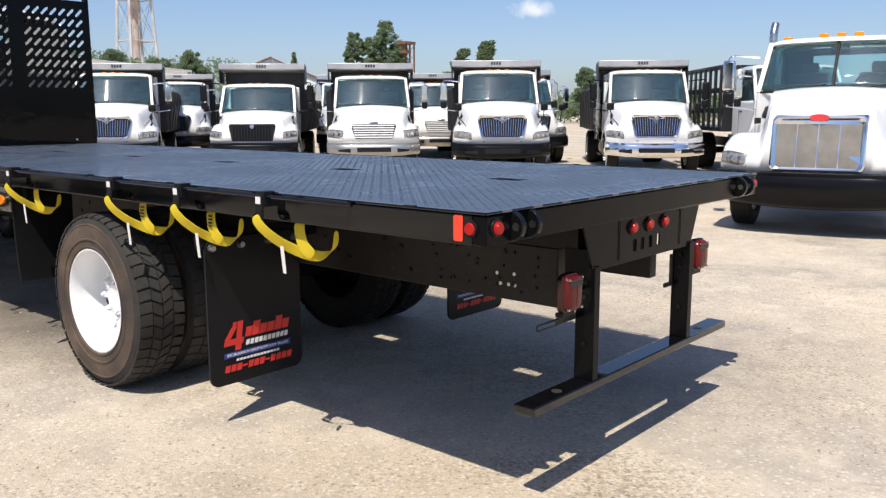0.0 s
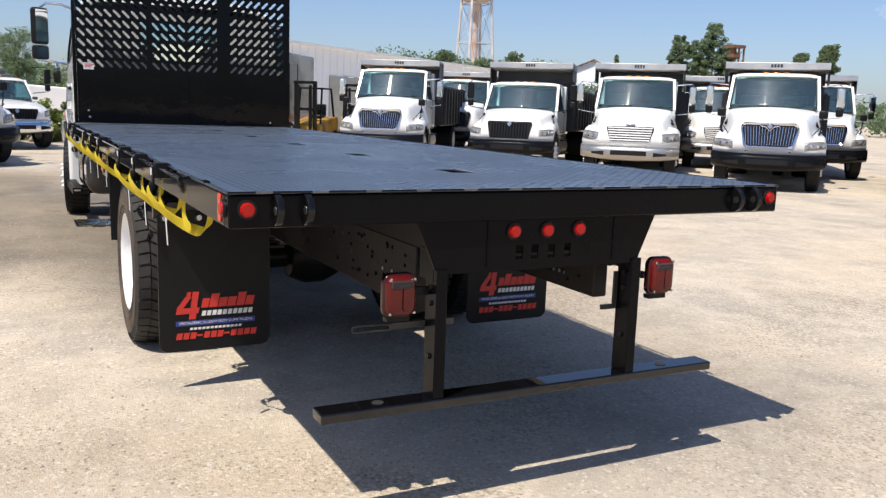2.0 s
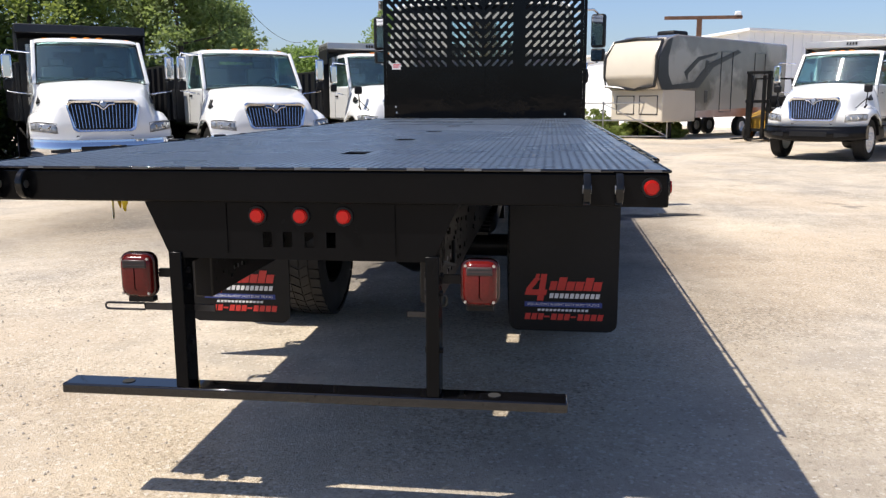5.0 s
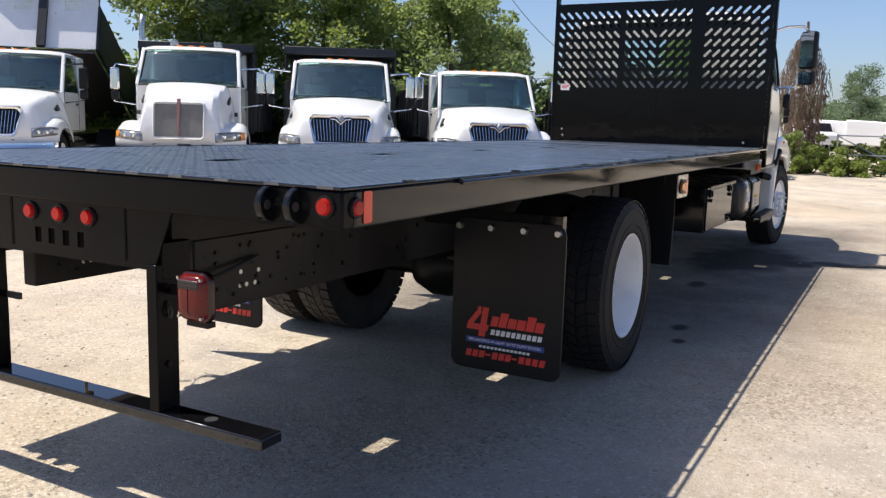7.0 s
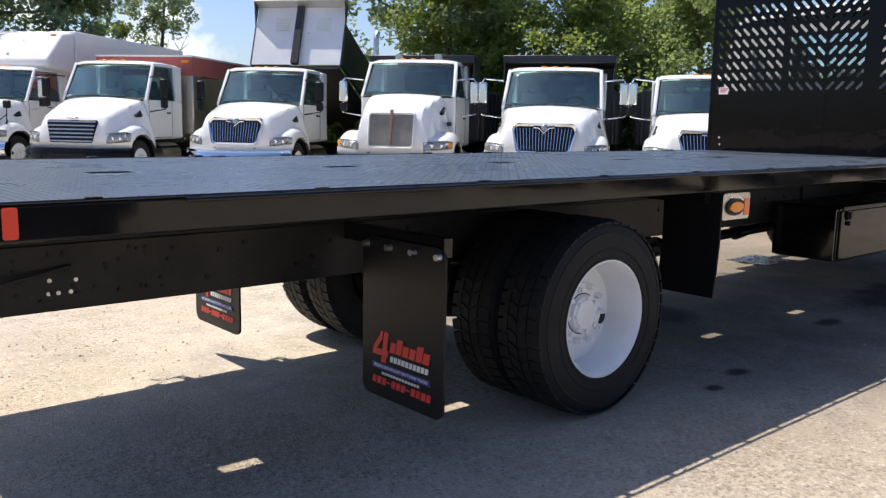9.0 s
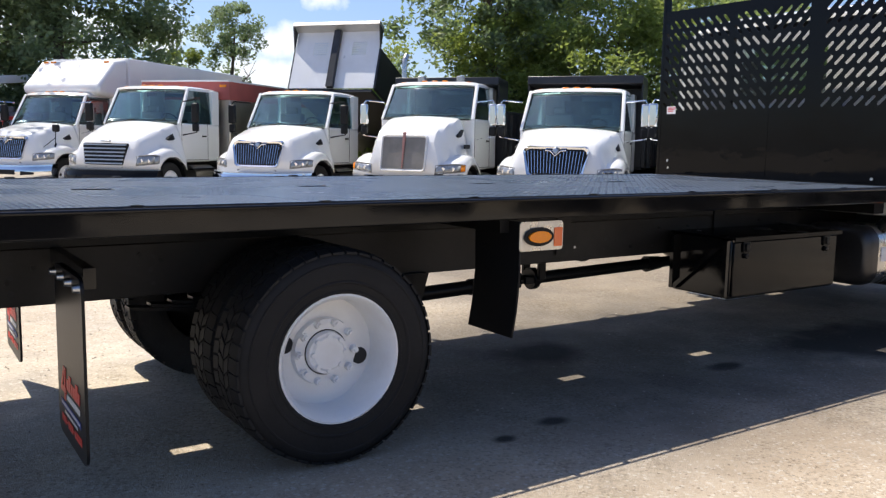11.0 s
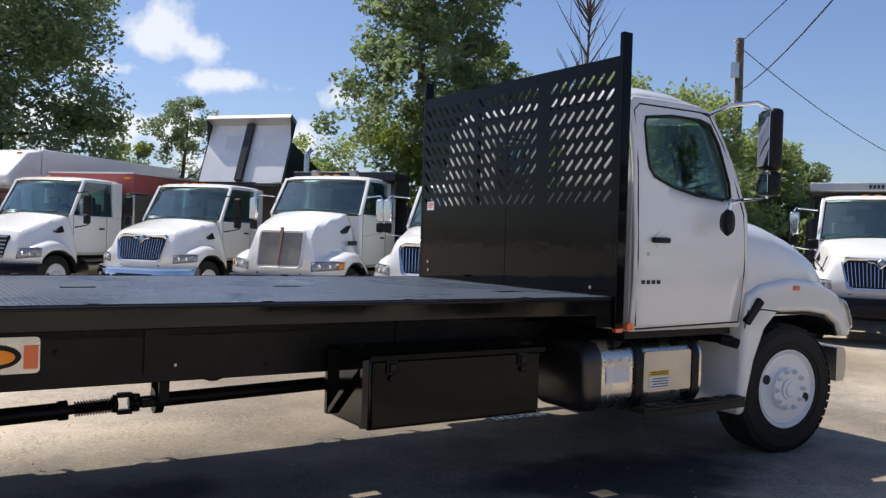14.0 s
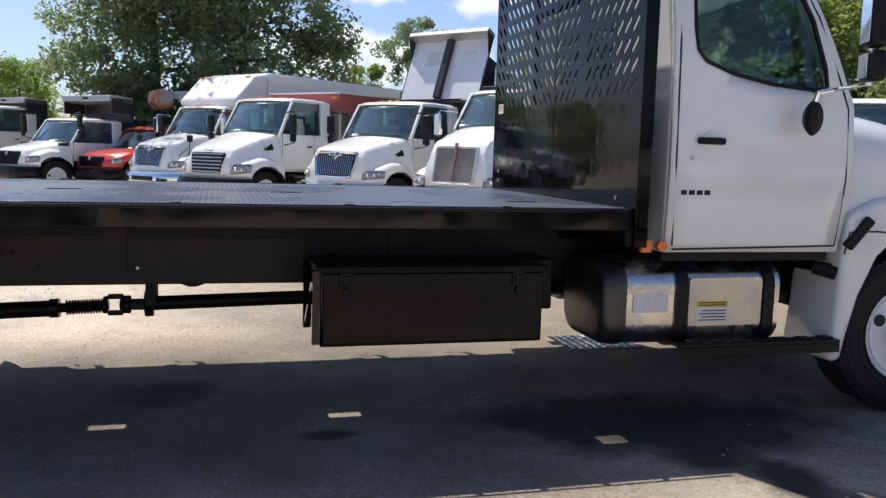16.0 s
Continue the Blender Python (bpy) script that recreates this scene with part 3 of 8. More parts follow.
# ---------------------------------------------------------------- wheels
def wheel(parent, c, side, r=0.495, width=0.26, rim_r=0.302, dish=0.12, seg=40, lugs=True, hub=True, dusty=False, white="rim"):
    """A truck wheel whose outer face lies at c; side is the sign of outward along y. dish: how deep the disc is set in."""
    b = bmesh.new()
    lathe(b, [(-width + 0.02, rim_r * 0.9), (-0.012, rim_r * 0.93), (0.004, rim_r), (0.006, rim_r * 0.97), (-0.02, rim_r * 0.90), (-dish * 0.75, rim_r * 0.885),
              (-dish, rim_r * 0.85), (-dish + 0.004, rim_r * 0.45), (-dish + 0.03, rim_r * 0.40), (-dish + 0.034, 0.001)], c, side, seg)
    w = part("wheel", b, white, parent, smooth=True)
    b = bmesh.new()
    lathe(b, [(-width + 0.03, rim_r * 0.95), (-width, rim_r * 1.12), (-width - 0.004, r * 0.86), (-width + 0.02, r * 0.975), (-width + 0.05, r * 0.985), (-0.06, r * 0.985), (-0.02, r * 0.975), (-0.002, r * 0.935), (0.006, r * 0.885)], c, side, seg)
    part("tread", b, "tread_dust" if dusty else "rubber", w, smooth=True)
    b = bmesh.new()
    lathe(b, [(0.006, r * 0.885), (0.011, r * 0.88), (0.011, r * 0.868), (0.008, r * 0.862), (0.012, r * 0.80), (0.011, r * 0.725), (0.015, r * 0.715), (0.015, r * 0.70), (0.009, r * 0.69), (0.007, rim_r * 1.06), (0.011, rim_r * 1.05), (0.010, rim_r * 1.02), (0.0, rim_r)], c, side, seg)
    part("sidewall", b, "wall_dust" if dusty else "rubber", w, smooth=True)
    if lugs:
        b = bmesh.new()
        n = 46
        rt = random.Random(int(1000 * abs(c[1])) + int(side))
        for k in range(n):
            # ribs of chunky blocks, those of the shoulder wrapping over it
            for j, (o0, o1, sh) in enumerate(((-0.066, 0.0, 0.0), (-0.126, -0.074, 0.5), (-0.188, -0.136, 0.0), (-0.258, -0.197, 0.5))):
                wob = rt.uniform(-0.04, 0.04)
                a0, a1 = 2 * math.pi * (k + sh + 0.06 + wob) / n, 2 * math.pi * (k + sh + 0.86 + rt.uniform(-0.05, 0.04)) / n
                tw = (0.42 if j in (1, 2) else 0.12) * 2 * math.pi / n * (1 if j % 2 else -1)
                top = r * (1.004 - 0.003 * rt.random())
                vs = []
                for rr in (r * 0.955, top):
                    for a, o in ((a0, o0), (a1, o0), (a1 + tw, o1), (a0 + tw, o1)):
                        edge = 0.975 if (o == 0.0 and rr == top) else 1.0
                        vs.append(b.verts.new((c[0] + rr * edge * math.cos(a), c[1] + side * o, c[2] + rr * edge * math.sin(a))))
                for f in ((4, 5, 6, 7), (0, 1, 5, 4), (1, 2, 6, 5), (2, 3, 7, 6), (3, 0, 4, 7)):
                    b.faces.new([vs[i] for i in f])
        tagged(part("tread_block", b, "tread_dust" if dusty else "rubber", w), kind="stuff")
    if hub:
        b = bmesh.new()
        y = c[1] - side * dish
        cyl(b, (c[0], y, c[2]), (c[0], y + side * 0.05, c[2]), 0.085, 0.08, 24)
        cyl(b, (c[0], y + side * 0.05, c[2]), (c[0], y + side * 0.062, c[2]), 0.06, 0.05, 24)
        part("hub", b, white, w, smooth=True)
        yo = y
        if dish > 0.14:
            b = bmesh.new()
            cyl(b, (c[0], y + side * 0.03, c[2]), (c[0], y + side * 0.065, c[2]), 0.105, 0.098, 28)
            cyl(b, (c[0], y + side * 0.065, c[2]), (c[0], y + side * 0.074, c[2]), 0.085, 0.075, 28)
            part("axle_flange", b, white, w, smooth=True)
            b = bmesh.new()
            cyl(b, (c[0], y + side * 0.034, c[2]), (c[0], y + side * 0.0375, c[2]), 0.1085, seg=28)
            part("flange_joint", b, "seam", w)
            for k in range(8):
                b = bmesh.new()
                a = 2 * math.pi * k / 8
                q = (c[0] + 0.082 * math.cos(a), c[2] + 0.082 * math.sin(a))
                cyl(b, (q[0], y + side * 0.065, q[1]), (q[0], y + side * 0.082, q[1]), 0.013, 0.012, 6)
                part("flange_bolt", b, white, w)
        if dish < 0.05 or dish > 0.14:
            b = bmesh.new()
            cyl(b, (c[0], y, c[2]), (c[0], y + side * 0.035, c[2]), 0.164, 0.158, 28)
            part("hub_flange", b, white, w, smooth=True)
            yo = y + side * 0.034
        nut = None
        for k in range(10):
            a = 2 * math.pi * k / 10
            if nut is None:
                b = bmesh.new()
                cyl(b, (0, 0, 0), (0, side * 0.03, 0), 0.02, 0.018, 6)
                cyl(b, (0, 0, 0), (0, side * 0.045, 0), 0.011, 0.011, 6)
                nut = part("wheel_nut", b, white, w)
                o_ = nut
            else:
                o_ = new("wheel_nut", nut.data)
                o_.parent = w
            o_.location = (c[0] + 0.142 * math.cos(a), yo, c[2] + 0.142 * math.sin(a))
        hr = 0.66 if dish > 0.14 else 0.74
        for a in ((14, 194) if dish > 0.14 else (20, 200)):
            b = bmesh.new()
            p = (c[0] + rim_r * hr * math.cos(radians(a)), c[2] + rim_r * hr * math.sin(radians(a)))
            cyl(b, (p[0], y + side * 0.003, p[1]), (p[0], y + side * 0.0075, p[1]), 0.041 if dish > 0.14 else 0.037, seg=20)
            part("hand_hole", b, "seam", w)
    return w


# ---------------------------------------------------------------- the flatbed truck (it faces -x; the rear edge of its deck is x = 0)
DECK_Z, L_BED, HW = 1.222, 7.455, 1.205
truck = thing("flatbed_truck", "white conventional truck with long black flatbed and perforated headboard", "truck")

# deck sheet with its row of load slots
SLOTS = [-0.82, -2.03, -3.25, -4.49, -5.745]
b = bmesh.new()
plate_with_holes(b, [(0, -HW), (0, HW), (-L_BED, HW), (-L_BED, -HW)], [[(x - 0.1, -0.035), (x + 0.1, -0.035), (x + 0.1, 0.075), (x - 0.1, 0.075)] for x in SLOTS] + [[(-7.14, 0.60), (-6.93, 0.60), (-6.93, 0.72), (-7.14, 0.72)]],
                 lambda x, y: (x, y, DECK_Z - 0.004))
deck = part("deck", b, "deck", truck, "black diamond tread plate deck", solid=0.006)
# raised lozenges of the tread plate
vs, fs = [], []
pitch, k = 0.030, 0
for i in range(int(L_BED / pitch)):
    for j in range(int(2 * HW / pitch)):
        x, y = -0.03 - i * pitch, -HW + 0.04 + j * pitch
        if abs(y) > HW - 0.045 or x > -0.05 or any(abs(x - s) < 0.12 and -0.055 < y < 0.095 for s in SLOTS) or (-7.17 < x < -6.90 and 0.57 < y < 0.75):
            continue
        a = 0.785 if (i + j) % 2 else -0.785
        dx, dy = math.cos(a), math.sin(a)
        z = DECK_Z - 0.0005
        vs += [(x - dx * 0.0135, y - dy * 0.0135, z), (x + dy * 0.005, y - dx * 0.005, z), (x + dx * 0.0135, y + dy * 0.0135, z), (x - dy * 0.005, y + dx * 0.005, z),
               (x, y, z + 0.0013)]
        fs += [(k, k + 1, k + 4), (k + 1, k + 2, k + 4), (k + 2, k + 3, k + 4), (k + 3, k, k + 4)]
        k += 5
me = bpy.data.meshes.new("tread_pattern")
me.from_pydata(vs, [], fs)
me.materials.append(M["deck"])
o = new("tread_pattern", me)
o.parent = deck
tagged(o, kind="stuff")
# stitch welds and small edge clips along the deck's rim
for i in range(13):
    y = -1.12 + i * 0.187
    part("edge_weld", boxes((-0.010, 0.0065, y, y + 0.055, DECK_Z - 0.005, DECK_Z + 0.0025)), "worn_edge", deck)

# glossy rounded rim of the plate
for p0, p1 in (((-L_BED, -HW, DECK_Z - 0.003), (0, -HW, DECK_Z - 0.003)), ((-L_BED, HW, DECK_Z - 0.003), (0, HW, DECK_Z - 0.003)), ((0, -HW, DECK_Z - 0.003), (0, HW, DECK_Z - 0.003))):
    b = bmesh.new()
    cyl(b, p0, p1, 0.0055, seg=10)
    part("deck_rim", b, "gloss", deck, smooth=True)
# unseen sleeves added round the load slots to narrow their sun patches
for x in SLOTS:
    part("slot_sleeve", boxes((x - 0.106, x - 0.1, -0.041, 0.081, DECK_Z - 0.075, DECK_Z - 0.006), (x + 0.1, x + 0.106, -0.041, 0.081, DECK_Z - 0.075, DECK_Z - 0.006),
                              (x - 0.1, x + 0.1, -0.041, -0.035, DECK_Z - 0.075, DECK_Z - 0.006), (x - 0.1, x + 0.1, 0.075, 0.081, DECK_Z - 0.075, DECK_Z - 0.006)), "black", deck)

# rails
b = bmesh.new()
prism(b, [(-HW, 1.105), (HW, 1.105), (HW, DECK_Z - 0.008), (-HW, DECK_Z - 0.008)], "x", -0.06, 0.0)
rear_rail = part("rear_rail", b, "black_satin", truck, bevel=0.008)
for s in (-1, 1):
    b = bmesh.new()
    box(b, -L_BED, -0.061, s * (HW - 0.07), s * HW, 1.105, DECK_Z - 0.008)
    rail = part("side_rail", b, "black", truck, bevel=0.008)
    b = bmesh.new()
    cyl(b, (-L_BED + 0.05, s * (HW + 0.037), DECK_Z - 0.012), (-0.62, s * (HW + 0.037), DECK_Z - 0.012), 0.0085, seg=8)
    for i in range(22):
        x = -0.65 - i * 0.305
        box(b, x - 0.03, x, s * (HW - 0.002), s * (HW + 0.041), DECK_Z - 0.018, DECK_Z - 0.006)
    part("rub_rod", b, "black", rail)
    for i in range(9):
        x = -0.35 - i * 0.8
        part("edge_clip", boxes((x - 0.025, x + 0.025, s * (HW - 0.012), s * (HW + 0.005), DECK_Z - 0.001, DECK_Z + 0.006)), "black", rail)

# under the deck
for y in (-0.42, 0.42):
    b = bmesh.new()
    box(b, -10.0, -0.2, y - 0.035, y + 0.035, 0.730, 0.988)
    chassis_rail = part("chassis_rail", b, "frame_rail", truck, "dusty black frame rail with bolt holes", bevel=0.006)
    b = bmesh.new()
    rnd = random.Random(5)
    for i in range(26):
        x, z = -0.3 - 0.62 * rnd.random(), 0.76 + 0.2 * rnd.random()
        for s in (-1, 1):
            cyl(b, (x, y + s * 0.034, z), (x, y + s * 0.042, z), 0.008, seg=8)
    for i in range(22):
        x, z = -1.0 - 6.3 * rnd.random(), 0.79 + 0.15 * rnd.random()
        for s in (-1, 1):
            cyl(b, (x, y + s * 0.034, z), (x, y + s * 0.042, z), 0.012, seg=8)
    tagged(part("rivet", b, "chassis", chassis_rail), kind="stuff")
    b = bmesh.new()
    for x0, nx, dx in ((-0.25, 2, 0.105), (-0.43, 2, 0.14), (-0.685, 3, 0.095), (-1.015, 2, 0.165), (-1.6, 3, 0.3), (-4.3, 6, 0.45)):
        for i in range(nx):
            for z in (0.792, 0.86, 0.925):
                if rnd.random() < 0.82:
                    x, r_ = x0 - i * dx + rnd.uniform(-0.012, 0.012), rnd.choice((0.008, 0.010, 0.013))
                    for s in (-1, 1):
                        cyl(b, (x, y + s * 0.0342, z), (x, y + s * 0.0358, z), r_, seg=10)
    for i in range(14):
        x, z = -0.68 - 0.24 * (i % 7) / 6, 0.815 + 0.10 * (i // 7) + rnd.uniform(-0.02, 0.02)
        for s in (-1, 1):
            cyl(b, (x, y + s * 0.0342, z), (x, y + s * 0.0358, z), 0.007, seg=8)
    tagged(part("frame_hole", b, "seam", chassis_rail), kind="stuff")
    b = bmesh.new()
    for x, z in ((-0.42, 0.80), (-0.455, 0.80), (-0.50, 0.80), (-0.425, 0.85), (-0.52, 0.845), (-4.92, 0.82)):
        for s in (-1, 1):
            cyl(b, (x, y + s * 0.0352, z), (x, y + s * 0.0372, z), 0.0085, seg=10)
    tagged(part("bolt_hole", b, "zinc", chassis_rail), kind="stuff")
    b = bmesh.new()
    box(b, -L_BED + 0.1, -0.1, y - 0.04, y + 0.04, 0.99, 1.105)
    part("sub_rail", b, "chassis", truck)
for i in range(18):
    x = -0.3 - i * 0.41
    b = bmesh.new()
    if all(abs(x - s + 0.02) > 0.16 for s in SLOTS):
        box(b, x - 0.025, x + 0.025, -1.13, 1.13, 1.11, 1.205)
    else:
        for y0, y1 in ((-1.13, -0.06), (0.2, 1.13)):
            box(b, x - 0.025, x + 0.025, y0, y1, 1.11, 1.205)
    part("crossmember", b, "chassis", truck)
for item in ((-1.62, -1.55, -0.36, 0.36, 0.93, 1.0), (-3.84, -3.78, -1.12, 1.12, 1.03, 1.1), *((x - 0.05, x + 0.05, -0.39, 0.39, 0.80, 0.95) for x in (-1.9, -4.2, -5.4, -7.3))):
    part("cross_tube", boxes(item), "chassis", truck)
# brackets that carry the deck
for s in (-1, 1):
    for x in (-4.75, -6.3):
        b = bmesh.new()
        box(b, x - 0.12, x, s * 0.456, s * 0.47, 0.78, 1.09)
        part("mount_plate", b, "frame_rail", truck)
# drive shaft, joint, axle, differential, springs, tanks
b = bmesh.new()
cyl(b, (-2.85, 0, 0.475), (-4.44, 0.0, 0.526), 0.048, seg=16)
cyl(b, (-4.40, 0, 0.525), (-4.45, 0.0, 0.527), 0.056, seg=16)
cyl(b, (-4.44, 0, 0.526), (-4.72, 0.0, 0.537), 0.028, seg=16)
for i in range(13):
    cyl(b, (-4.49 - i * 0.016, 0, 0.528 + i * 0.0006), (-4.498 - i * 0.016, 0, 0.5285 + i * 0.0006), 0.046, 0.038, 16)
cyl(b, (-4.94, 0, 0.545), (-7.2, 0, 0.60), 0.043, seg=16)
cyl(b, (-6.1, 0, 0.572), (-6.25, 0, 0.576), 0.062, 0.05, 16)
part("drive_shaft", b, "chassis", truck, smooth=True)
# universal joint: two forked yokes round a cross, hung from a bearing
b = bmesh.new()
for x, u in ((-4.745, 1), (-4.895, -1)):
    cyl(b, (x + u * 0.03, 0, 0.541), (x + u * 0.055, 0, 0.541), 0.052, seg=14)
    for q in (-1, 1):
        if u > 0:
            box(b, x - 0.055, x + 0.03, -0.024, 0.024, 0.541 + q * 0.036, 0.541 + q * 0.062)
        else:
            box(b, x - 0.03, x + 0.055, q * 0.036, q * 0.062, 0.517, 0.565)
cyl(b, (-4.82, -0.05, 0.541), (-4.82, 0.05, 0.541), 0.017, seg=10)
cyl(b, (-4.82, 0, 0.49), (-4.82, 0, 0.592), 0.026, seg=10)
cyl(b, (-4.86, 0, 0.541), (-4.78, 0, 0.541), 0.034, seg=12)
cyl(b, (-4.97, 0, 0.546), (-4.92, 0, 0.545), 0.078, seg=18)
box(b, -4.99, -4.93, -0.10, -0.07, 0.545, 0.74)
box(b, -4.99, -4.93, 0.07, 0.10, 0.545, 0.74)
box(b, -4.99, -4.93, -0.385, 0.385, 0.75, 0.80)
part("carrier_bearing", b, "chassis", truck, bevel=0.01)
b = bmesh.new()
cyl(b, (-2.83, -0.85, 0.49), (-2.83, 0.85, 0.49), 0.075, seg=16)
lathe(b, [(-0.2, 0.02), (-0.17, 0.15), (-0.06, 0.2), (0.06, 0.2), (0.17, 0.15), (0.2, 0.02)], (-2.83, 0, 0.5), 1, 20)
part("rear_axle", b, "chassis", truck, smooth=True)
for y in (-0.45, 0.45):
    b = bmesh.new()
    for i in range(6):
        w = 0.75 - i * 0.1
        z = 0.60 + i * 0.018
        prism(b, [(-2.83 - w, z + 0.10 * w), (-2.83, z), (-2.83 + w, z + 0.10 * w), (-2.83 + w, z + 0.016 + 0.10 * w), (-2.83, z + 0.016), (-2.83 - w, z + 0.016 + 0.10 * w)], "y", y - 0.04, y + 0.04)
    part("leaf_spring", b, "chassis", truck)
    b = bmesh.new()
    prism(b, [(-3.75, 0.74), (-3.55, 0.74), (-3.6, 0.56), (-3.7, 0.56)], "y", y - 0.05, y + 0.05)
    part("spring_hanger", b, "chassis", truck)
for p0, p1, r0 in (((-5.2, -0.25, 0.80), (-5.2, 0.25, 0.80), 0.12), ((-4.0, -0.2, 0.82), (-4.35, -0.2, 0.82), 0.1)):
    b = bmesh.new()
    cyl(b, p0, p1, r0, seg=18)
    part("air_tank", b, "chassis", truck, smooth=True)
b = bmesh.new()
tube(b, [(-1.2, -0.2, 0.9), (-1.4, -0.25, 0.84), (-1.7, -0.15, 0.83), (-2.1, -0.2, 0.86), (-2.5, -0.1, 0.72)], 0.012)
tube(b, [(-0.25, 0.3, 0.93), (-0.6, 0.2, 0.86), (-1.1, 0.25, 0.88), (-1.8, 0.18, 0.80), (-2.6, 0.12, 0.70)], 0.012)
tube(b, [(-0.1, 0.46, 0.9), (-0.25, 0.5, 0.86), (-0.5, 0.47, 0.9)], 0.008)
part("brake_hose", b, "cable", truck, smooth=True)

# wheels
for s in (-1, 1):
    wheel(truck, (-2.835, s * 1.185, 0.502), s, r=0.503, dish=0.19, dusty=s < 0)
    wheel(truck, (-2.835, s * 0.85, 0.502), s, r=0.503, dish=0.02, hub=False, dusty=s < 0, white="chassis")
    # the front wheels are steered a little to the right
    fw = Vector((-9.365, s * 1.165, 0.492))
    w_ = wheel(truck, fw, s, dish=0.014, lugs=True)
    w_.matrix_world = Matrix.Translation(fw) @ Matrix.Rotation(radians(-6.5), 4, "Z") @ Matrix.Translation(-fw)

# mud flaps behind and before the rear wheels
def print_bars(parent, y, z):
    """The printed panel of a mud flap; the firm's name and number are plain bars."""
    def bars(name, material, items, x):
        for y0, y1, z0, z1, sk in items:
            bb = bmesh.new()
            prism(bb, [(y + y0, z + z0), (y + y1, z + z0), (y + y1 + sk, z + z1), (y + y0 + sk, z + z1)], "x", x, x + 0.002)
            part(name, bb, material, parent)
    tall = (0, 0.022, 0, 0, 0.022, 0)
    bars("red_print", "print_red", [(-0.205, -0.092, 0.135, 0.165, 0.008), (-0.14, -0.105, 0.105, 0.134, 0.004), (-0.13, -0.098, 0.1655, 0.25, 0.012), (-0.2, -0.168, 0.1655, 0.225, 0.045), (-0.15, -0.1305, 0.2255, 0.25, 0.006),
                                    *[(-0.083 + i * 0.047 + 0.006 * (i == 0), -0.041 + i * 0.047, 0.163, 0.212 + tall[i], 0.011 + 0.005 * (tall[i] > 0)) for i in range(6)],
                                    *[(-0.205 + i * 0.035, -0.177 + i * 0.035, 0.0 if i not in (3, 7) else 0.013, 0.034 if i not in (3, 7) else 0.022, 0.007 if i not in (3, 7) else 0.002) for i in range(12)]], -1.7385)
    bars("white_print", "print_white", [*[(-0.075 + i * 0.027, -0.055 + i * 0.027, 0.120, 0.146, 0.006) for i in range(10)],
                                        *[(-0.135 + i * 0.021, -0.120 + i * 0.021, 0.048, 0.060, 0.002) for i in range(13)]], -1.7385)
    bars("blue_print", "print_blue", [(-0.205, 0.205, 0.071, 0.098, 0)], -1.7385)
    words("SPECIALIZING IN LIGHT DUTY DUMP TRUCKS", 0.0185, Matrix(((0, 0, 1, -1.7358), (1, 0, 0, y), (0, 1, 0, z + 0.085), (0, 0, 0, 1))), "print_white", parent, "slogan")


for s in (-1, 1):
    b = bmesh.new()
    cy = 0.918 if s > 0 else -0.878
    prism(b, round_rect(cy - 0.287, cy + 0.287, 0.212, 0.95, 0.05), "x", -1.752, -1.740)
    fl = part("mud_flap", b, "flap", truck, "black rubber mud flap with red and white print")
    print_bars(fl, cy, 0.275)
    for i in range(4):
        y = cy - 0.2525 + i * 0.168
        b = bmesh.new()
        cyl(b, (-1.745, y, 0.914), (-1.715, y, 0.914), 0.02, 0.014, 12)
        part("flap_bolt", b, "zinc", fl, smooth=True)
    b = bmesh.new()
    box(b, -1.80, -1.754, s * 0.36, s * 1.18, 0.91, 0.99)
    part("flap_hanger", b, "black", truck)
    b = bmesh.new()
    vs = []
    prism(b, [(-3.872, 1.09), (-3.878, 0.80), (-3.862, 0.62), (-3.838, 0.48), (-3.826, 0.482), (-3.850, 0.62), (-3.866, 0.80), (-3.860, 1.09)], "y", s * 0.79, s * 1.18)
    part("front_flap", b, "flap", truck, bevel=0.004)

# rear apron with lamps and cut-out panel, bumper and tail lamps
b = bmesh.new()
cut = []
for i, y in enumerate((-0.145, -0.075, 0.0, 0.075)):
    cut.append([(y + 0.02, 0.952), (y + 0.052, 0.952), (y + 0.052, 1.005), (y + 0.02, 1.005)])
plate_with_holes(b, [(-0.54, 1.106), (0.54, 1.106), (0.455, 0.91), (-0.455, 0.91)], cut, lambda y, z: (-0.03, y, z))
apron = part("rear_apron", b, "black_satin", truck, solid=0.008)
for y in (-0.25, 0.33):
    b = bmesh.new()
    tube(b, [(-0.0225, y, 1.10), (-0.0225, y, 0.93)], 0.002, 6)
    part("apron_seam", b, "black_satin", apron)
for y, z, x in ((-0.139, 1.060, -0.03), (0.010, 1.060, -0.03), (0.158, 1.060, -0.03), (-1.147, 1.166, -0.004), (1.15, 1.168, -0.004)):
    b = bmesh.new()
    r = 0.026 if x < -0.02 else 0.025
    cyl(b, (x, y, z), (x + 0.012, y, z), r + 0.009, r + 0.006, 24)
    g = part("lamp_grommet", b, "flap", truck, smooth=True)
    b = bmesh.new()
    for rr, o0, o1 in ((r, 0.01, 0.019), (r * 0.82, 0.019, 0.024)):
        cyl(b, (x + o0, y, z), (x + o1, y, z), rr, rr * 0.9, 24)
    part("marker_lens", b, "red", g, "round red marker lens", smooth=True)
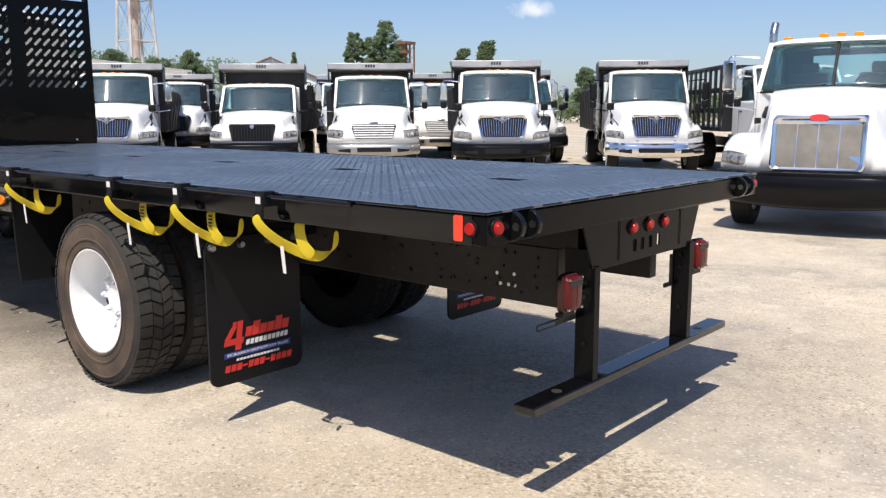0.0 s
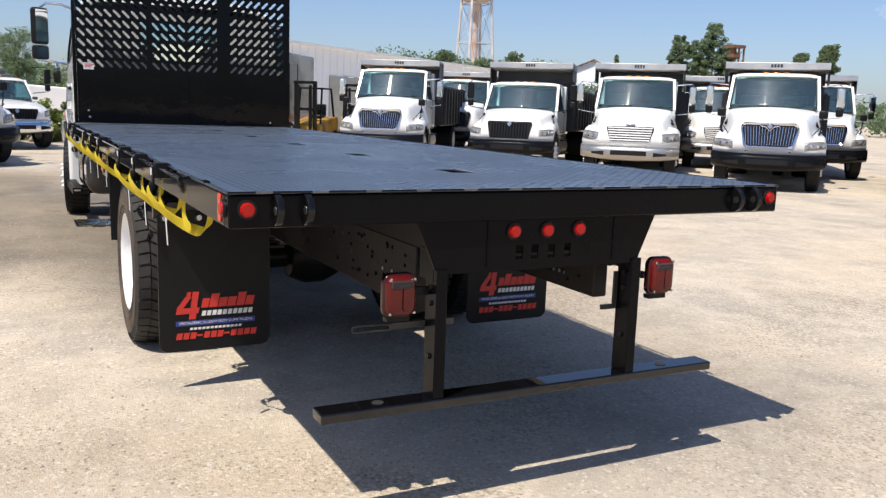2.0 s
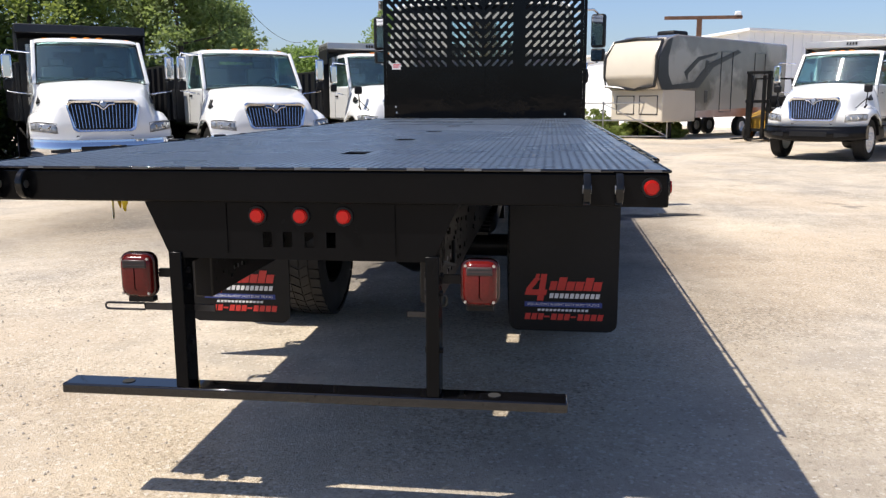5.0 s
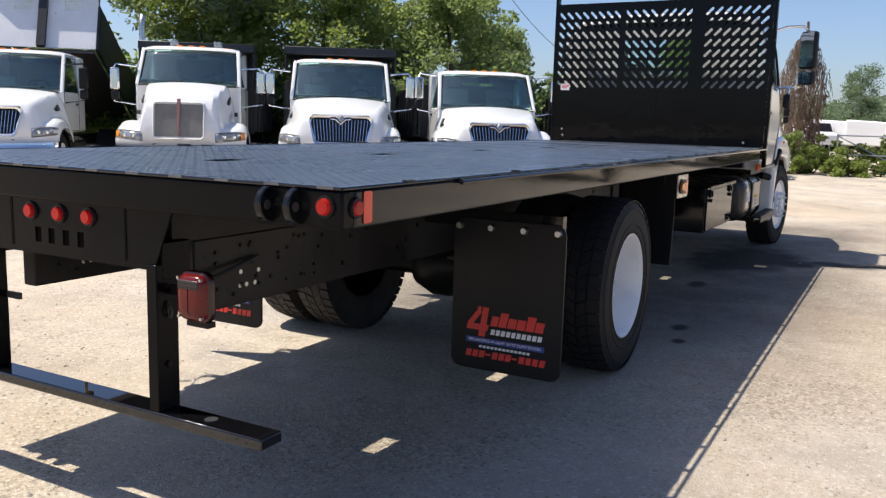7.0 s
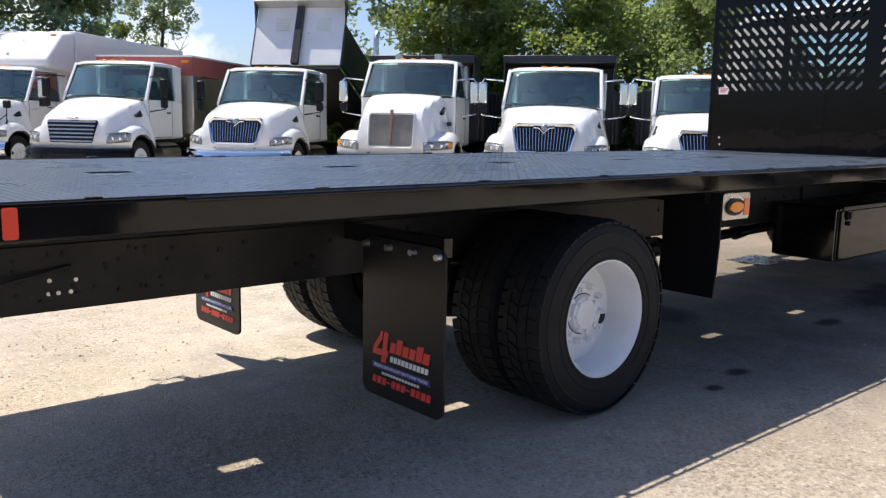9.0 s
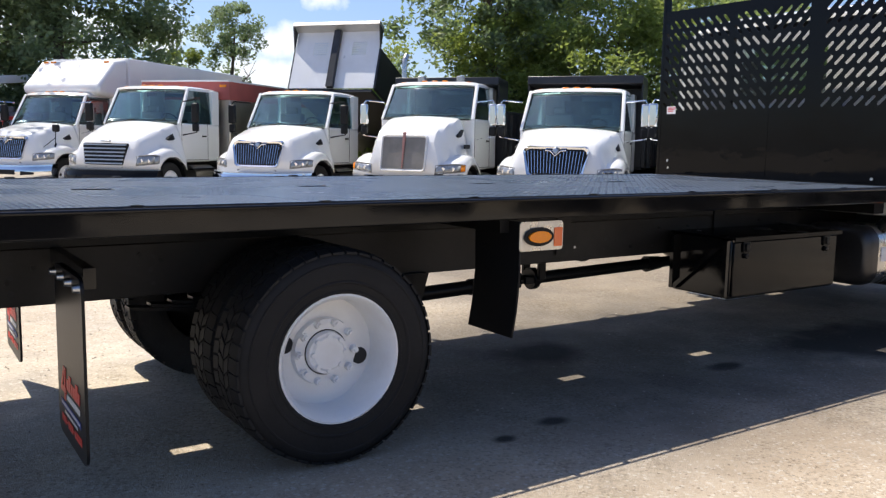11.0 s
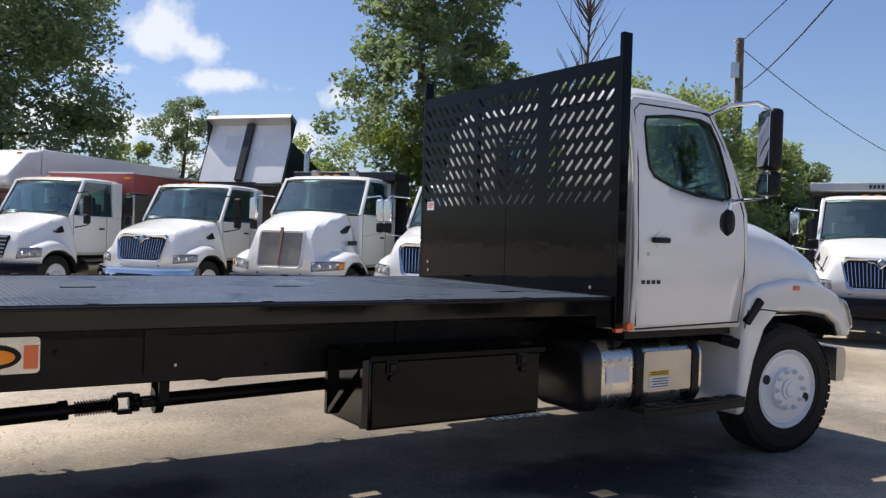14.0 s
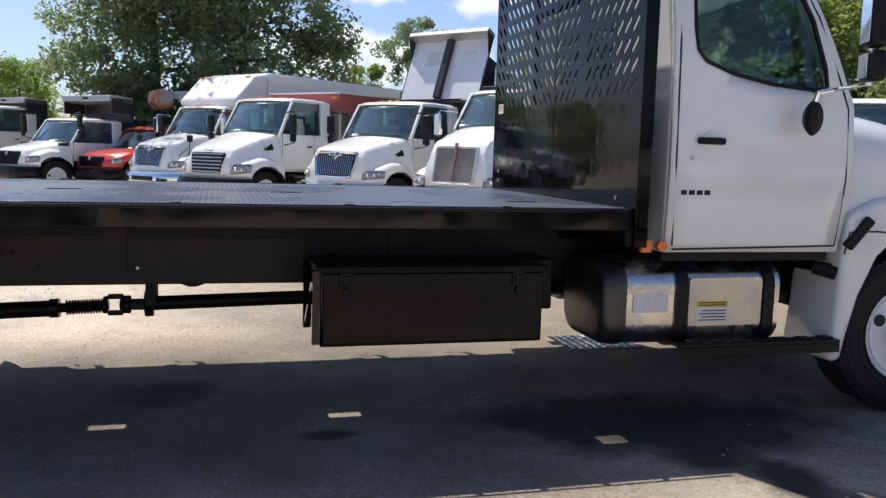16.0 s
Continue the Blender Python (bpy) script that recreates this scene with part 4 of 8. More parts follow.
for s in (-1, 1):
    b = bmesh.new()
    cyl(b, (-0.064, s * (HW - 0.003), 1.164), (-0.064, s * (HW + 0.008), 1.164), 0.031, 0.029, 24)
    g = part("lamp_grommet", b, "flap", truck, smooth=True)
    b = bmesh.new()
    cyl(b, (-0.064, s * (HW + 0.006), 1.164), (-0.064, s * (HW + 0.014), 1.164), 0.024, 0.019, 24)
    part("marker_lens", b, "red", g, "round red marker lens", smooth=True)
    b = bmesh.new()
    prism(b, round_rect(-0.140, -0.098, 1.117, 1.208, 0.008), "y", s * (HW + 0.001), s * (HW + 0.004))
    part("reflector", b, "redtape", truck, "red reflector strip on the deck's edge")
    # D-shaped tie-down loops, two at each rear corner
    for y in (0.95, 1.05):
        b = bmesh.new()
        ring = [(x, z) for x, z in arc(0.0, 1.163, 0.052, -90, 90, 10)]
        prism(b, [(-0.02, 1.111), *ring, (-0.02, 1.215)], "y", s * y - 0.012, s * y + 0.012)
        part("tie_down_loop", b, "black", truck, bevel=0.004)
        b = bmesh.new()
        cyl(b, (0.02, s * y - 0.0135, 1.163), (0.02, s * y + 0.0135, 1.163), 0.014, seg=12)
        part("loop_hole", b, "zinc", truck)
b = bmesh.new()
box(b, -0.11, -0.01, -0.89, 0.907, 0.408, 0.445)
bar = part("rear_bumper_bar", b, "gloss", truck, "black steel under-ride bumper bar", bevel=0.006)
for y in (0.66, -0.66):
    b = bmesh.new()
    cyl(b, (-0.06, y, 0.4445), (-0.06, y, 0.4475), 0.022, seg=14)
    part("bar_hole", b, "seam", bar)
for y in (-0.437, 0.454):
    b = bmesh.new()
    box(b, -0.106, -0.015, y - 0.0225, y + 0.0225, 0.445, 0.93)
    box(b, -0.16, -0.04, y - 0.0245, y + 0.0245, 0.88, 1.0)
    p_ = part("bumper_post", b, "black_satin", truck, bevel=0.003)
    for z in (0.86, 0.60, 0.80):
        for s in (-1, 1):
            b = bmesh.new()
            cyl(b, (-0.06, y + s * 0.0215, z), (-0.06, y + s * 0.031, z), 0.011, seg=6)
            part("post_bolt", b, "chassis", p_)
for s, y0, y1 in ((-1, -0.655, -0.525), (1, 0.545, 0.675)):
    b = bmesh.new()
    prism(b, round_rect(y0, y1, 0.760, 0.922, 0.034, 5), "x", -0.075, -0.045)
    t_ = part("tail_lamp", b, "tail_rim", truck, "dark red tail lamp in a black housing", bevel=0.008, segments=3)
    b = bmesh.new()
    rings = []
    for x, k_ in ((-0.055, 0.0), (-0.036, 0.001), (-0.026, 0.006), (-0.020, 0.014), (-0.017, 0.030)):
        rings.append([(x, p, q) for p, q in round_rect(y0 + 0.007 + k_, y1 - 0.007 - k_, 0.767 + k_, 0.915 - k_, 0.030, 5)])
    loft(b, rings)
    part("lens", b, "taillight", t_, "dark red barrel-shaped lens", smooth=True)
    b = bmesh.new()
    box(b, -0.024, -0.0155, y0 + 0.022, y1 - 0.022, 0.870, 0.899)
    cl_ = part("clear_lens", b, "lamp_clear", t_, "dull clear ribbed reversing strip", bevel=0.004)
    b = bmesh.new()
    for k in range(2):
        box(b, -0.0156, -0.0145, y0 + 0.026, y1 - 0.026, 0.876 + 0.012 * k, 0.880 + 0.012 * k)
    part("lens_rib", b, "seam", cl_)
    for yy in (y0 + 0.018, y1 - 0.018):
        for zz in (0.780, 0.902):
            b = bmesh.new()
            cyl(b, (-0.030, yy, zz), (-0.0205, yy, zz), 0.005, seg=8)
            part("lens_screw", b, "zinc", t_)
    b = bmesh.new()
    ya, yb = (y1, -0.46) if s < 0 else (0.478, y0)
    box(b, -0.085, -0.07, ya, yb, 0.83, 0.86)
    part("lamp_arm", b, "chassis", t_)
    b = bmesh.new()
    box(b, -0.09, -0.055, y0 + 0.02, y1 - 0.02, 0.742, 0.760)
    part("lamp_bracket", b, "chassis", t_)
    # slotted steel strap bolted behind each post
    b = bmesh.new()
    if s < 0:
        ring = [(-0.60, 0.7255), *[(-0.738 + 0.0115 * math.cos(radians(a)), 0.714 + 0.0115 * math.sin(radians(a))) for a in range(90, 271, 30)], (-0.60, 0.7025)]
        tube(b, [(-0.10, y, z) for y, z in ring + ring[:1]], 0.0042, 6)
        box(b, -0.112, -0.10, -0.60, -0.34, 0.702, 0.726)
    else:
        box(b, -0.112, -0.10, 0.355, 0.435, 0.702, 0.722)
        box(b, -0.112, -0.10, 0.415, 0.432, 0.722, 0.86)
        tube(b, [(-0.06, 0.488 + 0.009 * math.cos(a), 0.775 + 0.02 * math.sin(a)) for a in [0.5 * k for k in range(14)]], 0.0035, 6)
    part("bracket_strap", b, "strap_steel", t_, "slotted steel bracket strap")

# headboard
HBX = -7.46
b = bmesh.new()
holes = []
cols = [(-1.075 + 0.0925 * i, -1) for i in range(8)] + [(-0.302 + 0.0935 * i, -1) for i in range(4)] + [(0.085 + 0.0925 * i, 1) for i in range(4)] + [(0.565 + 0.0925 * i, 1) for i in range(7)]
for r_ in range(8):
    z = 1.868 + r_ * 0.1085
    for y, sl in cols:
        dx, dz = -sl * 0.027, 0.027      # seen from behind the slots lean outward to the middle
        ring = []
        a0 = math.atan2(dz, -dx)
        for k in range(5):
            a = a0 - math.pi / 2 + math.pi * k / 4
            ring.append((y - dx + 0.0135 * math.cos(a), z + dz + 0.0135 * math.sin(a)))
        for k in range(5):
            a = a0 + math.pi / 2 + math.pi * k / 4
            ring.append((y + dx + 0.0135 * math.cos(a), z - dz + 0.0135 * math.sin(a)))
        holes.append(ring)
plate_with_holes(b, [(-1.127, 1.226), (1.197, 1.226), (1.197, 2.757), (-1.127, 2.757)], holes, lambda y, z: (HBX, y, z))
# unseen filler added to block sunlight leaking between deck and headboard
sill = bmesh.new()
box(sill, HBX - 0.07, HBX - 0.001, -1.18, 1.18, 1.12, 1.224)
part("headboard_sill", sill, "black_satin", truck)
hb = part("headboard", b, "headboard", truck, "tall black headboard with rows of slanting slots", solid=0.006)
b = bmesh.new()
box(b, HBX - 0.035, HBX - 0.003, -1.127, 1.197, 2.70, 2.757)
for y in (-0.37, 0.41):
    box(b, HBX - 0.035, HBX - 0.004, y - 0.03, y + 0.03, 1.23, 2.70)
part("headboard_rib", b, "headboard", hb)
b = bmesh.new()
tube(b, [(HBX + 0.003, 0.055, 1.24), (HBX + 0.003, 0.055, 2.69)], 0.003, 6)
part("weld_seam", b, "headboard", hb)
for s in (-1, 1):
    b = bmesh.new()
    y0, y1 = (-1.163, -1.128) if s < 0 else (1.198, 1.236)
    box(b, HBX - 0.07, HBX + 0.005, y0, y1, 1.02, 2.905)
    part("headboard_post", b, "headboard", truck, bevel=0.004)
b = bmesh.new()
box(b, HBX + 0.0035, HBX + 0.005, -1.06, -0.955, 1.80, 1.872)
st = part("warning_sticker", b, "sticker", hb, "small white warning sticker")
b = bmesh.new()
for z in (1.822, 1.838, 1.852):
    box(b, HBX + 0.0052, HBX + 0.006, -1.045, -0.985 + (z - 1.822), z, z + 0.008)
part("sticker_bar", b, "print_red", st)
b = bmesh.new()
for y, z in ((-1.02, 1.36), (-1.01, 1.29), (1.0, 1.27)):
    cyl(b, (HBX + 0.003, y, z), (HBX + 0.012, y, z), 0.012, seg=8)
part("bolt_head", b, "zinc", hb)

# side marker bracket
for s in (-1, 1):
    b = bmesh.new()
    prism(b, round_rect(-4.145, -3.85, 0.936, 1.09, 0.02), "y", s * 1.19, s * 1.196)
    br = part("marker_bracket", b, "steel", truck, "bright steel bracket with amber side marker")
    b = bmesh.new()
    ring = [(-3.975 + 0.098 * math.cos(2 * math.pi * k / 24), 1.01 + 0.050 * math.sin(2 * math.pi * k / 24)) for k in range(24)]
    prism(b, ring, "y", s * 1.196, s * 1.206)
    part("lamp_gasket", b, "flap", br)
    b = bmesh.new()
    ring = [(-3.975 + 0.074 * math.cos(2 * math.pi * k / 24), 1.01 + 0.031 * math.sin(2 * math.pi * k / 24)) for k in range(24)]
    prism(b, ring, "y", s * 1.206, s * 1.216)
    part("amber_lens", b, "amber", br, "oval amber marker lens")
    b = bmesh.new()
    prism(b, round_rect(-4.138, -4.082, 0.955, 1.055, 0.006), "y", s * 1.1965, s * 1.1995)
    part("reflector", b, "orange", br, "orange reflector")

# tool box under the deck
b = bmesh.new()
box(b, -7.055, -5.84, 0.50, 0.985, 0.475, 0.885)
tb = part("tool_box", b, "black", truck, "gloss black steel tool box slung under the deck", bevel=0.012)
b = bmesh.new()
prism(b, [(0.985, 0.49), (0.985, 0.86), (1.0, 0.86), (1.0, 0.49)], "x", -7.045, -5.85)
part("tool_box_door", b, "headboard", tb, bevel=0.006)
b = bmesh.new()
prism(b, [(0.48, 0.886), (1.02, 0.886), (1.02, 0.868), (1.026, 0.868), (1.026, 0.896), (0.48, 0.896)], "x", -7.07, -5.825)
part("drip_lip", b, "black_satin", tb)
b = bmesh.new()
box(b, -5.838, -5.80, 0.5, 0.53, 0.49, 0.87)
box(b, -5.838, -5.80, 0.95, 0.98, 0.49, 0.87)
beam(b, (-5.82, 0.53, 0.5), (-5.82, 0.95, 0.86), 0.03, 0.03)
part("stiffener", b, "black", tb)
for x in (-5.97, -6.9):
    b = bmesh.new()
    box(b, x - 0.035, x + 0.035, 1.0, 1.012, 0.79, 0.865)
    box(b, x - 0.02, x + 0.02, 1.012, 1.026, 0.80, 0.85)
    cyl(b, (x, 1.0, 0.765), (x, 1.02, 0.765), 0.018, seg=12)
    part("latch", b, "chassis", tb, bevel=0.004)
b = bmesh.new()
cyl(b, (-6.9, 0.22, 0.74), (-7.72, 0.22, 0.74), 0.13, seg=20)
cyl(b, (-6.82, 0.22, 0.74), (-6.9, 0.22, 0.74), 0.06, 0.13, 20)
part("silencer", b, "chassis", truck, smooth=True)
b = bmesh.new()
box(b, -7.22, -7.08, 0.47, 0.72, 0.60, 0.90)
part("battery_box", b, "chassis", truck, bevel=0.015)
# fuel tank and step on each side
for s in (-1, 1):
    b = bmesh.new()
    prism(b, round_rect(min(s * 0.47, s * 1.06), max(s * 0.47, s * 1.06), 0.44, 0.905, 0.13, 6), "x", -8.50, -7.52)
    tk = part("fuel_tank", b, "steel", truck, "brushed stainless fuel tank under the cab", smooth=True)
    b = bmesh.new()
    rings = []
    for x, k_ in ((-7.52, 0.0), (-7.46, 0.002), (-7.42, 0.010), (-7.395, 0.028), (-7.385, 0.06)):
        lo_, hi_ = min(s * 0.465, s * 1.065), max(s * 0.465, s * 1.065)
        rings.append([(x, p, q) for p, q in round_rect(lo_ + k_, hi_ - k_, 0.435 + k_, 0.91 - k_, 0.133, 6)])
    loft(b, rings)
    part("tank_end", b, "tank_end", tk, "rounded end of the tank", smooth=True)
    for x in (-7.86, -8.42):
        b = bmesh.new()
        prism(b, round_rect(min(s * 0.46, s * 1.078), max(s * 0.46, s * 1.078), 0.42, 0.912, 0.135, 6), "x", x - 0.035, x + 0.035)
        part("tank_strap", b, "chassis", tk, smooth=True)
    b = bmesh.new()
    prism(b, round_rect(-8.37, -7.90, 0.555, 0.83, 0.02), "y", s * 1.062, s * 1.076)
    pl = part("tank_panel", b, "alu", tk, "plain aluminium cover plate")
    b = bmesh.new()
    box(b, -8.15, -7.95, s * 1.0765, s * 1.078, 0.662, 0.698)
    part("yellow_sticker", b, "sticker_y", pl)
    b = bmesh.new()
    box(b, -8.15, -7.95, s * 1.0765, s * 1.078, 0.575, 0.660)
    ws = part("white_sticker", b, "sticker", pl)
    b = bmesh.new()
    for k in range(4):
        box(b, -8.14, -7.965 - 0.02 * (k % 2), s * 1.0782, s * 1.0788, 0.585 + k * 0.018, 0.591 + k * 0.018)
    part("text_bar", b, "seam", ws)
    b = bmesh.new()
    for k in range(2):
        box(b, -8.135, -7.965, s * 1.0782, s * 1.0788, 0.671 + k * 0.013, 0.677 + k * 0.013)
    part("text_bar", b, "seam", ws)
    b = bmesh.new()
    box(b, -7.775, -7.56, s * 1.062, s * 1.0655, 0.635, 0.745)
    part("silver_sticker", b, "sticker", tk)
    b = bmesh.new()
    cyl(b, (-7.72, s * 0.95, 0.875), (-7.72, s * 1.0, 0.935), 0.045, seg=16)
    part("filler_cap", b, "chassis", tk)
    b = bmesh.new()
    box(b, -8.84, -7.80, s * 1.085, s * 1.19, 0.455, 0.475)
    box(b, -8.84, -7.80, s * 1.175, s * 1.19, 0.40, 0.455)
    for i in range(7):
        box(b, -8.82 + i * 0.145, -8.74 + i * 0.145, s * 1.09, s * 1.165, 0.475, 0.483)
    for x in (-7.95, -8.45):
        box(b, x - 0.03, x + 0.03, s * 0.8, s * 1.10, 0.40, 0.45)
    part("cab_step", b, "chassis", truck, bevel=0.004)
    b = bmesh.new()
    box(b, -8.8, -7.72, s * 0.75, s * 1.06, 0.925, 0.975)
    cyl(b, (-8.75, s * 1.02, 0.88), (-8.85, s * 1.1, 0.85), 0.04, seg=10)
    part("sill_beam", b, "chassis", truck)
# small amber lamps under the cab's rear corner
b = bmesh.new()
box(b, -7.60, -7.54, 1.13, 1.16, 0.985, 1.05)
part("side_reflector", b, "orange", truck, "orange corner reflector")
b = bmesh.new()
cyl(b, (-7.66, 1.13, 1.02), (-7.66, 1.17, 1.02), 0.028, seg=16)
part("side_lamp", b, "orange", truck)

# ---- cab: shell of lower body, pillars and roof, with real openings
CW0, CW1 = 1.13, 1.02      # half widths at the sill and at the roof
b = bmesh.new()
prism(b, [(-7.685, 0.985), (-8.82, 0.985), (-8.84, 1.80), (-7.685, 1.93)], "y", -CW0 + 0.09, CW0 - 0.09)
lower = part("cab_body", b, "cab_white", truck, "warm white painted steel cab", bevel=0.05, segments=4)


def cab_side(s):
    """Outer skin of one side with its window opening, tapered to the roof, as one sheet."""
    def lift(x, z):
        t = min(1, max(0, (z - 1.85) / 0.72))
        bulge = 0.025 * math.sin(math.pi * min(1, max(0, (z - 0.98) / 0.9)))
        return (x, s * (CW0 + bulge - (CW0 - CW1) * t * t), z)
    outline = [(-7.685, 0.985), (-8.80, 0.985), (-8.84, 1.3), (-8.84, 1.80), (-8.72, 2.10), (-8.60, 2.38), (-8.52, 2.52), (-8.40, 2.56), (-8.0, 2.565), (-7.76, 2.56), (-7.685, 2.50), (-7.685, 1.9), (-7.685, 1.4)]
    window = [(-7.84, 2.42), (-8.1, 2.455), (-8.40, 2.455), (-8.49, 2.43), (-8.56, 2.28), (-8.64, 2.02), (-8.655, 1.92), (-8.60, 1.895), (-8.3, 1.915), (-8.05, 1.96), (-7.88, 2.02), (-7.83, 2.08), (-7.815, 2.2), (-7.82, 2.36)]
    bb = bmesh.new()
    plate_with_holes(bb, outline, [window], lift)
    bmesh.ops.subdivide_edges(bb, edges=bb.edges[:], cuts=6, use_grid_fill=True)
    for v in bb.verts:
        v.co = lift(v.co.x, v.co.z)
    door_skin = part("cab_side", bb, "cab_white", lower, solid=0.02, smooth=True)
    bb = bmesh.new()
    vs_ = [bb.verts.new(Vector(lift(x, z)) - Vector((0, s * 0.012, 0))) for x, z in window]
    bb.faces.new(vs_)
    door_glass = part("side_window", bb, "side_glass", lower, "tinted side window", solid=0.005)
    door_glass.visible_shadow = False
    bb = bmesh.new()
    cx = sum(x for x, z in window) / len(window)
    cz = sum(z for x, z in window) / len(window)
    tube(bb, [Vector(lift(x, z)) + Vector((0, s * 0.008, 0)) for x, z in window + window[:2]], 0.012, 6)
    part("window_seal", bb, "flap", lower, smooth=True)
    door_line = [(-7.73, 1.02), (-7.715, 1.5), (-7.725, 2.1), (-7.74, 2.46), (-7.80, 2.51), (-8.42, 2.515), (-8.50, 2.49), (-8.60, 2.3), (-8.74, 1.95), (-8.80, 1.80), (-8.805, 1.4), (-8.78, 1.02), (-7.73, 1.0)]
    bb = bmesh.new()
    tube(bb, [Vector(lift(x, z)) + Vector((0, s * 0.010, 0)) for x, z in door_line], 0.006, 5)
    part("door_gap", bb, "seam", lower)
    # handle, lock, badge bars
    bb = bmesh.new()
    cyl(bb, (-7.925, s * (CW0 + 0.008), 1.592), (-7.925, s * (CW0 + 0.036), 1.592), 0.062, 0.058, 24)
    part("handle_recess", bb, "cab_white", lower, smooth=True)
    bb = bmesh.new()
    box(bb, -8.00, -7.83, s * (CW0 + 0.034), s * (CW0 + 0.062), 1.575, 1.612)
    hdl = part("door_handle", bb, "flap", lower, bevel=0.012)
    bb = bmesh.new()
    cyl(bb, (-7.81, s * (CW0 + 0.02), 1.50), (-7.81, s * (CW0 + 0.036), 1.50), 0.014, seg=14)
    part("door_lock", bb, "zinc", lower)
    bb = bmesh.new()
    for i in range(4):
        x0 = -7.755 - i * 0.048
        box(bb, x0 - 0.036, x0, s * (CW0 + 0.026), s * (CW0 + 0.034), 1.30, 1.326)
    part("badge_bar", bb, "seam", lower)
    # mirrors
    mx, my, turn = -8.66, s * 1.42, radians(-24 if s > 0 else 28)
    def at_mirror(bb_):
        bb_.transform(Matrix.Translation((mx, my, 0)) @ Matrix.Rotation(turn, 4, "Z"))
        return bb_
    bb = bmesh.new()
    tube(bb, [(-8.50, s * 1.03, 2.50), (-8.55, s * 1.2, 2.565), (-8.63, s * 1.36, 2.575), (mx - 0.02, my, 2.53)], 0.014)
    tube(bb, [(-8.56, s * 1.12, 1.88), (-8.60, s * 1.3, 1.895), (mx - 0.02, my, 1.91), (mx - 0.02, my, 2.53)], 0.014)
    arm = part("mirror_arm", bb, "chrome", truck, smooth=True)
    bb = bmesh.new()
    box(bb, -0.08, 0.02, -0.095, 0.095, 2.10, 2.525)
    part("mirror_housing", at_mirror(bb), "flap", arm, bevel=0.035, segments=3)
    bb = bmesh.new()
    box(bb, 0.021, 0.024, -0.075, 0.075, 2.13, 2.50)
    part("mirror_glass", at_mirror(bb), "chrome", arm)
    bb = bmesh.new()
    box(bb, -0.08, 0.02, -0.09, 0.09, 1.925, 2.09)
    part("wide_mirror", at_mirror(bb), "flap", arm, bevel=0.03, segments=3)
    bb = bmesh.new()
    box(bb, 0.021, 0.024, -0.07, 0.07, 1.945, 2.07)
    part("mirror_glass", at_mirror(bb), "chrome", arm)
    bb = bmesh.new()
    lathe(bb, [(-0.05, 0.002), (-0.04, 0.06), (0.0, 0.085), (0.03, 0.07), (0.04, 0.002)], (0, 0, 0), 1, 18)
    for v in bb.verts:
        v.co = Vector((v.co.x * 0.62 - 8.47, v.co.y + s * 1.27, v.co.z * 1.15 + 1.735))
    part("door_mirror", bb, "flap", arm, smooth=True)
    bb = bmesh.new()
    tube(bb, [(-8.47, s * 1.27, 1.81), (-8.48, s * 1.28, 1.87), (-8.58, s * 1.27, 1.89)], 0.014)
    part("mirror_stalk", bb, "chrome", arm, smooth=True)
    # clearance lamp and visor clip on the upper corner
    bb = bmesh.new()
    beam(bb, (-8.25, s * 1.03, 2.50), (-8.50, s * 1.035, 2.50), 0.03, 0.035)
    part("visor_clip", bb, "flap", lower)


for s in (-1, 1):
    cab_side(s)
# back wall with window, roof, windscreen
b = bmesh.new()
plate_with_holes(b, [(-CW0 + 0.005, 0.985), (CW0 - 0.005, 0.985), (CW0 - 0.005, 1.9), (CW1 - 0.01, 2.50), (CW1 - 0.06, 2.56), (-CW1 + 0.06, 2.56), (-CW1 + 0.01, 2.50), (-CW0 + 0.005, 1.9)],
                 [[(-0.42, 1.95), (0.42, 1.95), (0.42, 2.38), (-0.42, 2.38)]], lambda y, z: (-7.69, y, z))
part("cab_back", b, "cab_white", lower, solid=0.02)
b = bmesh.new()
pane(b, (-7.69, -0.42, 1.95), (-7.69, 0.42, 1.95), (-7.69, 0.42, 2.38), (-7.69, -0.42, 2.38), 0.005)
o = part("rear_window", b, "glass", lower)
o.visible_shadow = False
b = bmesh.new()
rings = []
for x, zt, w in ((-7.68, 2.56, 0.94), (-7.72, 2.65, 0.99), (-7.9, 2.69, 1.02), (-8.2, 2.685, 1.02), (-8.42, 2.64, 1.01), (-8.54, 2.57, 0.98), (-8.58, 2.51, 0.95)):
    rings.append([(x, w * math.copysign(abs(math.cos(a)) ** 0.45, math.cos(a)), 2.50 + (zt - 2.50) * abs(math.sin(a)) ** 0.6) for a in [math.pi * k / 16 for k in range(17)]])
loft(b, rings)
part("cab_roof", b, "cab_white", lower, smooth=True)
b = bmesh.new()
pane(b, (-8.85, -1.0, 1.80), (-8.85, 1.0, 1.80), (-8.54, 0.93, 2.50), (-8.54, -0.93, 2.50), 0.006)
o = part("windscreen", b, "glass", lower)
o.visible_shadow = False
for s in (-1, 1):
    b = bmesh.new()
    beam(b, (-8.84, s * 1.07, 1.80), (-8.53, s * 0.985, 2.52), 0.09, 0.09, (0, 1, 0))
    part("pillar", b, "cab_white", lower, bevel=0.02)
    b = bmesh.new()
    box(b, -8.05, -7.80, s * 0.28, s * 0.78, 1.80, 2.12)
    box(b, -7.95, -7.85, s * 0.42, s * 0.64, 2.12, 2.28)
    part("seat", b, "cab_in", lower, bevel=0.06, segments=3)
b = bmesh.new()
prism(b, [(-8.80, 1.80), (-8.45, 1.80), (-8.5, 1.95), (-8.75, 1.96)], "y", -0.98, 0.98)
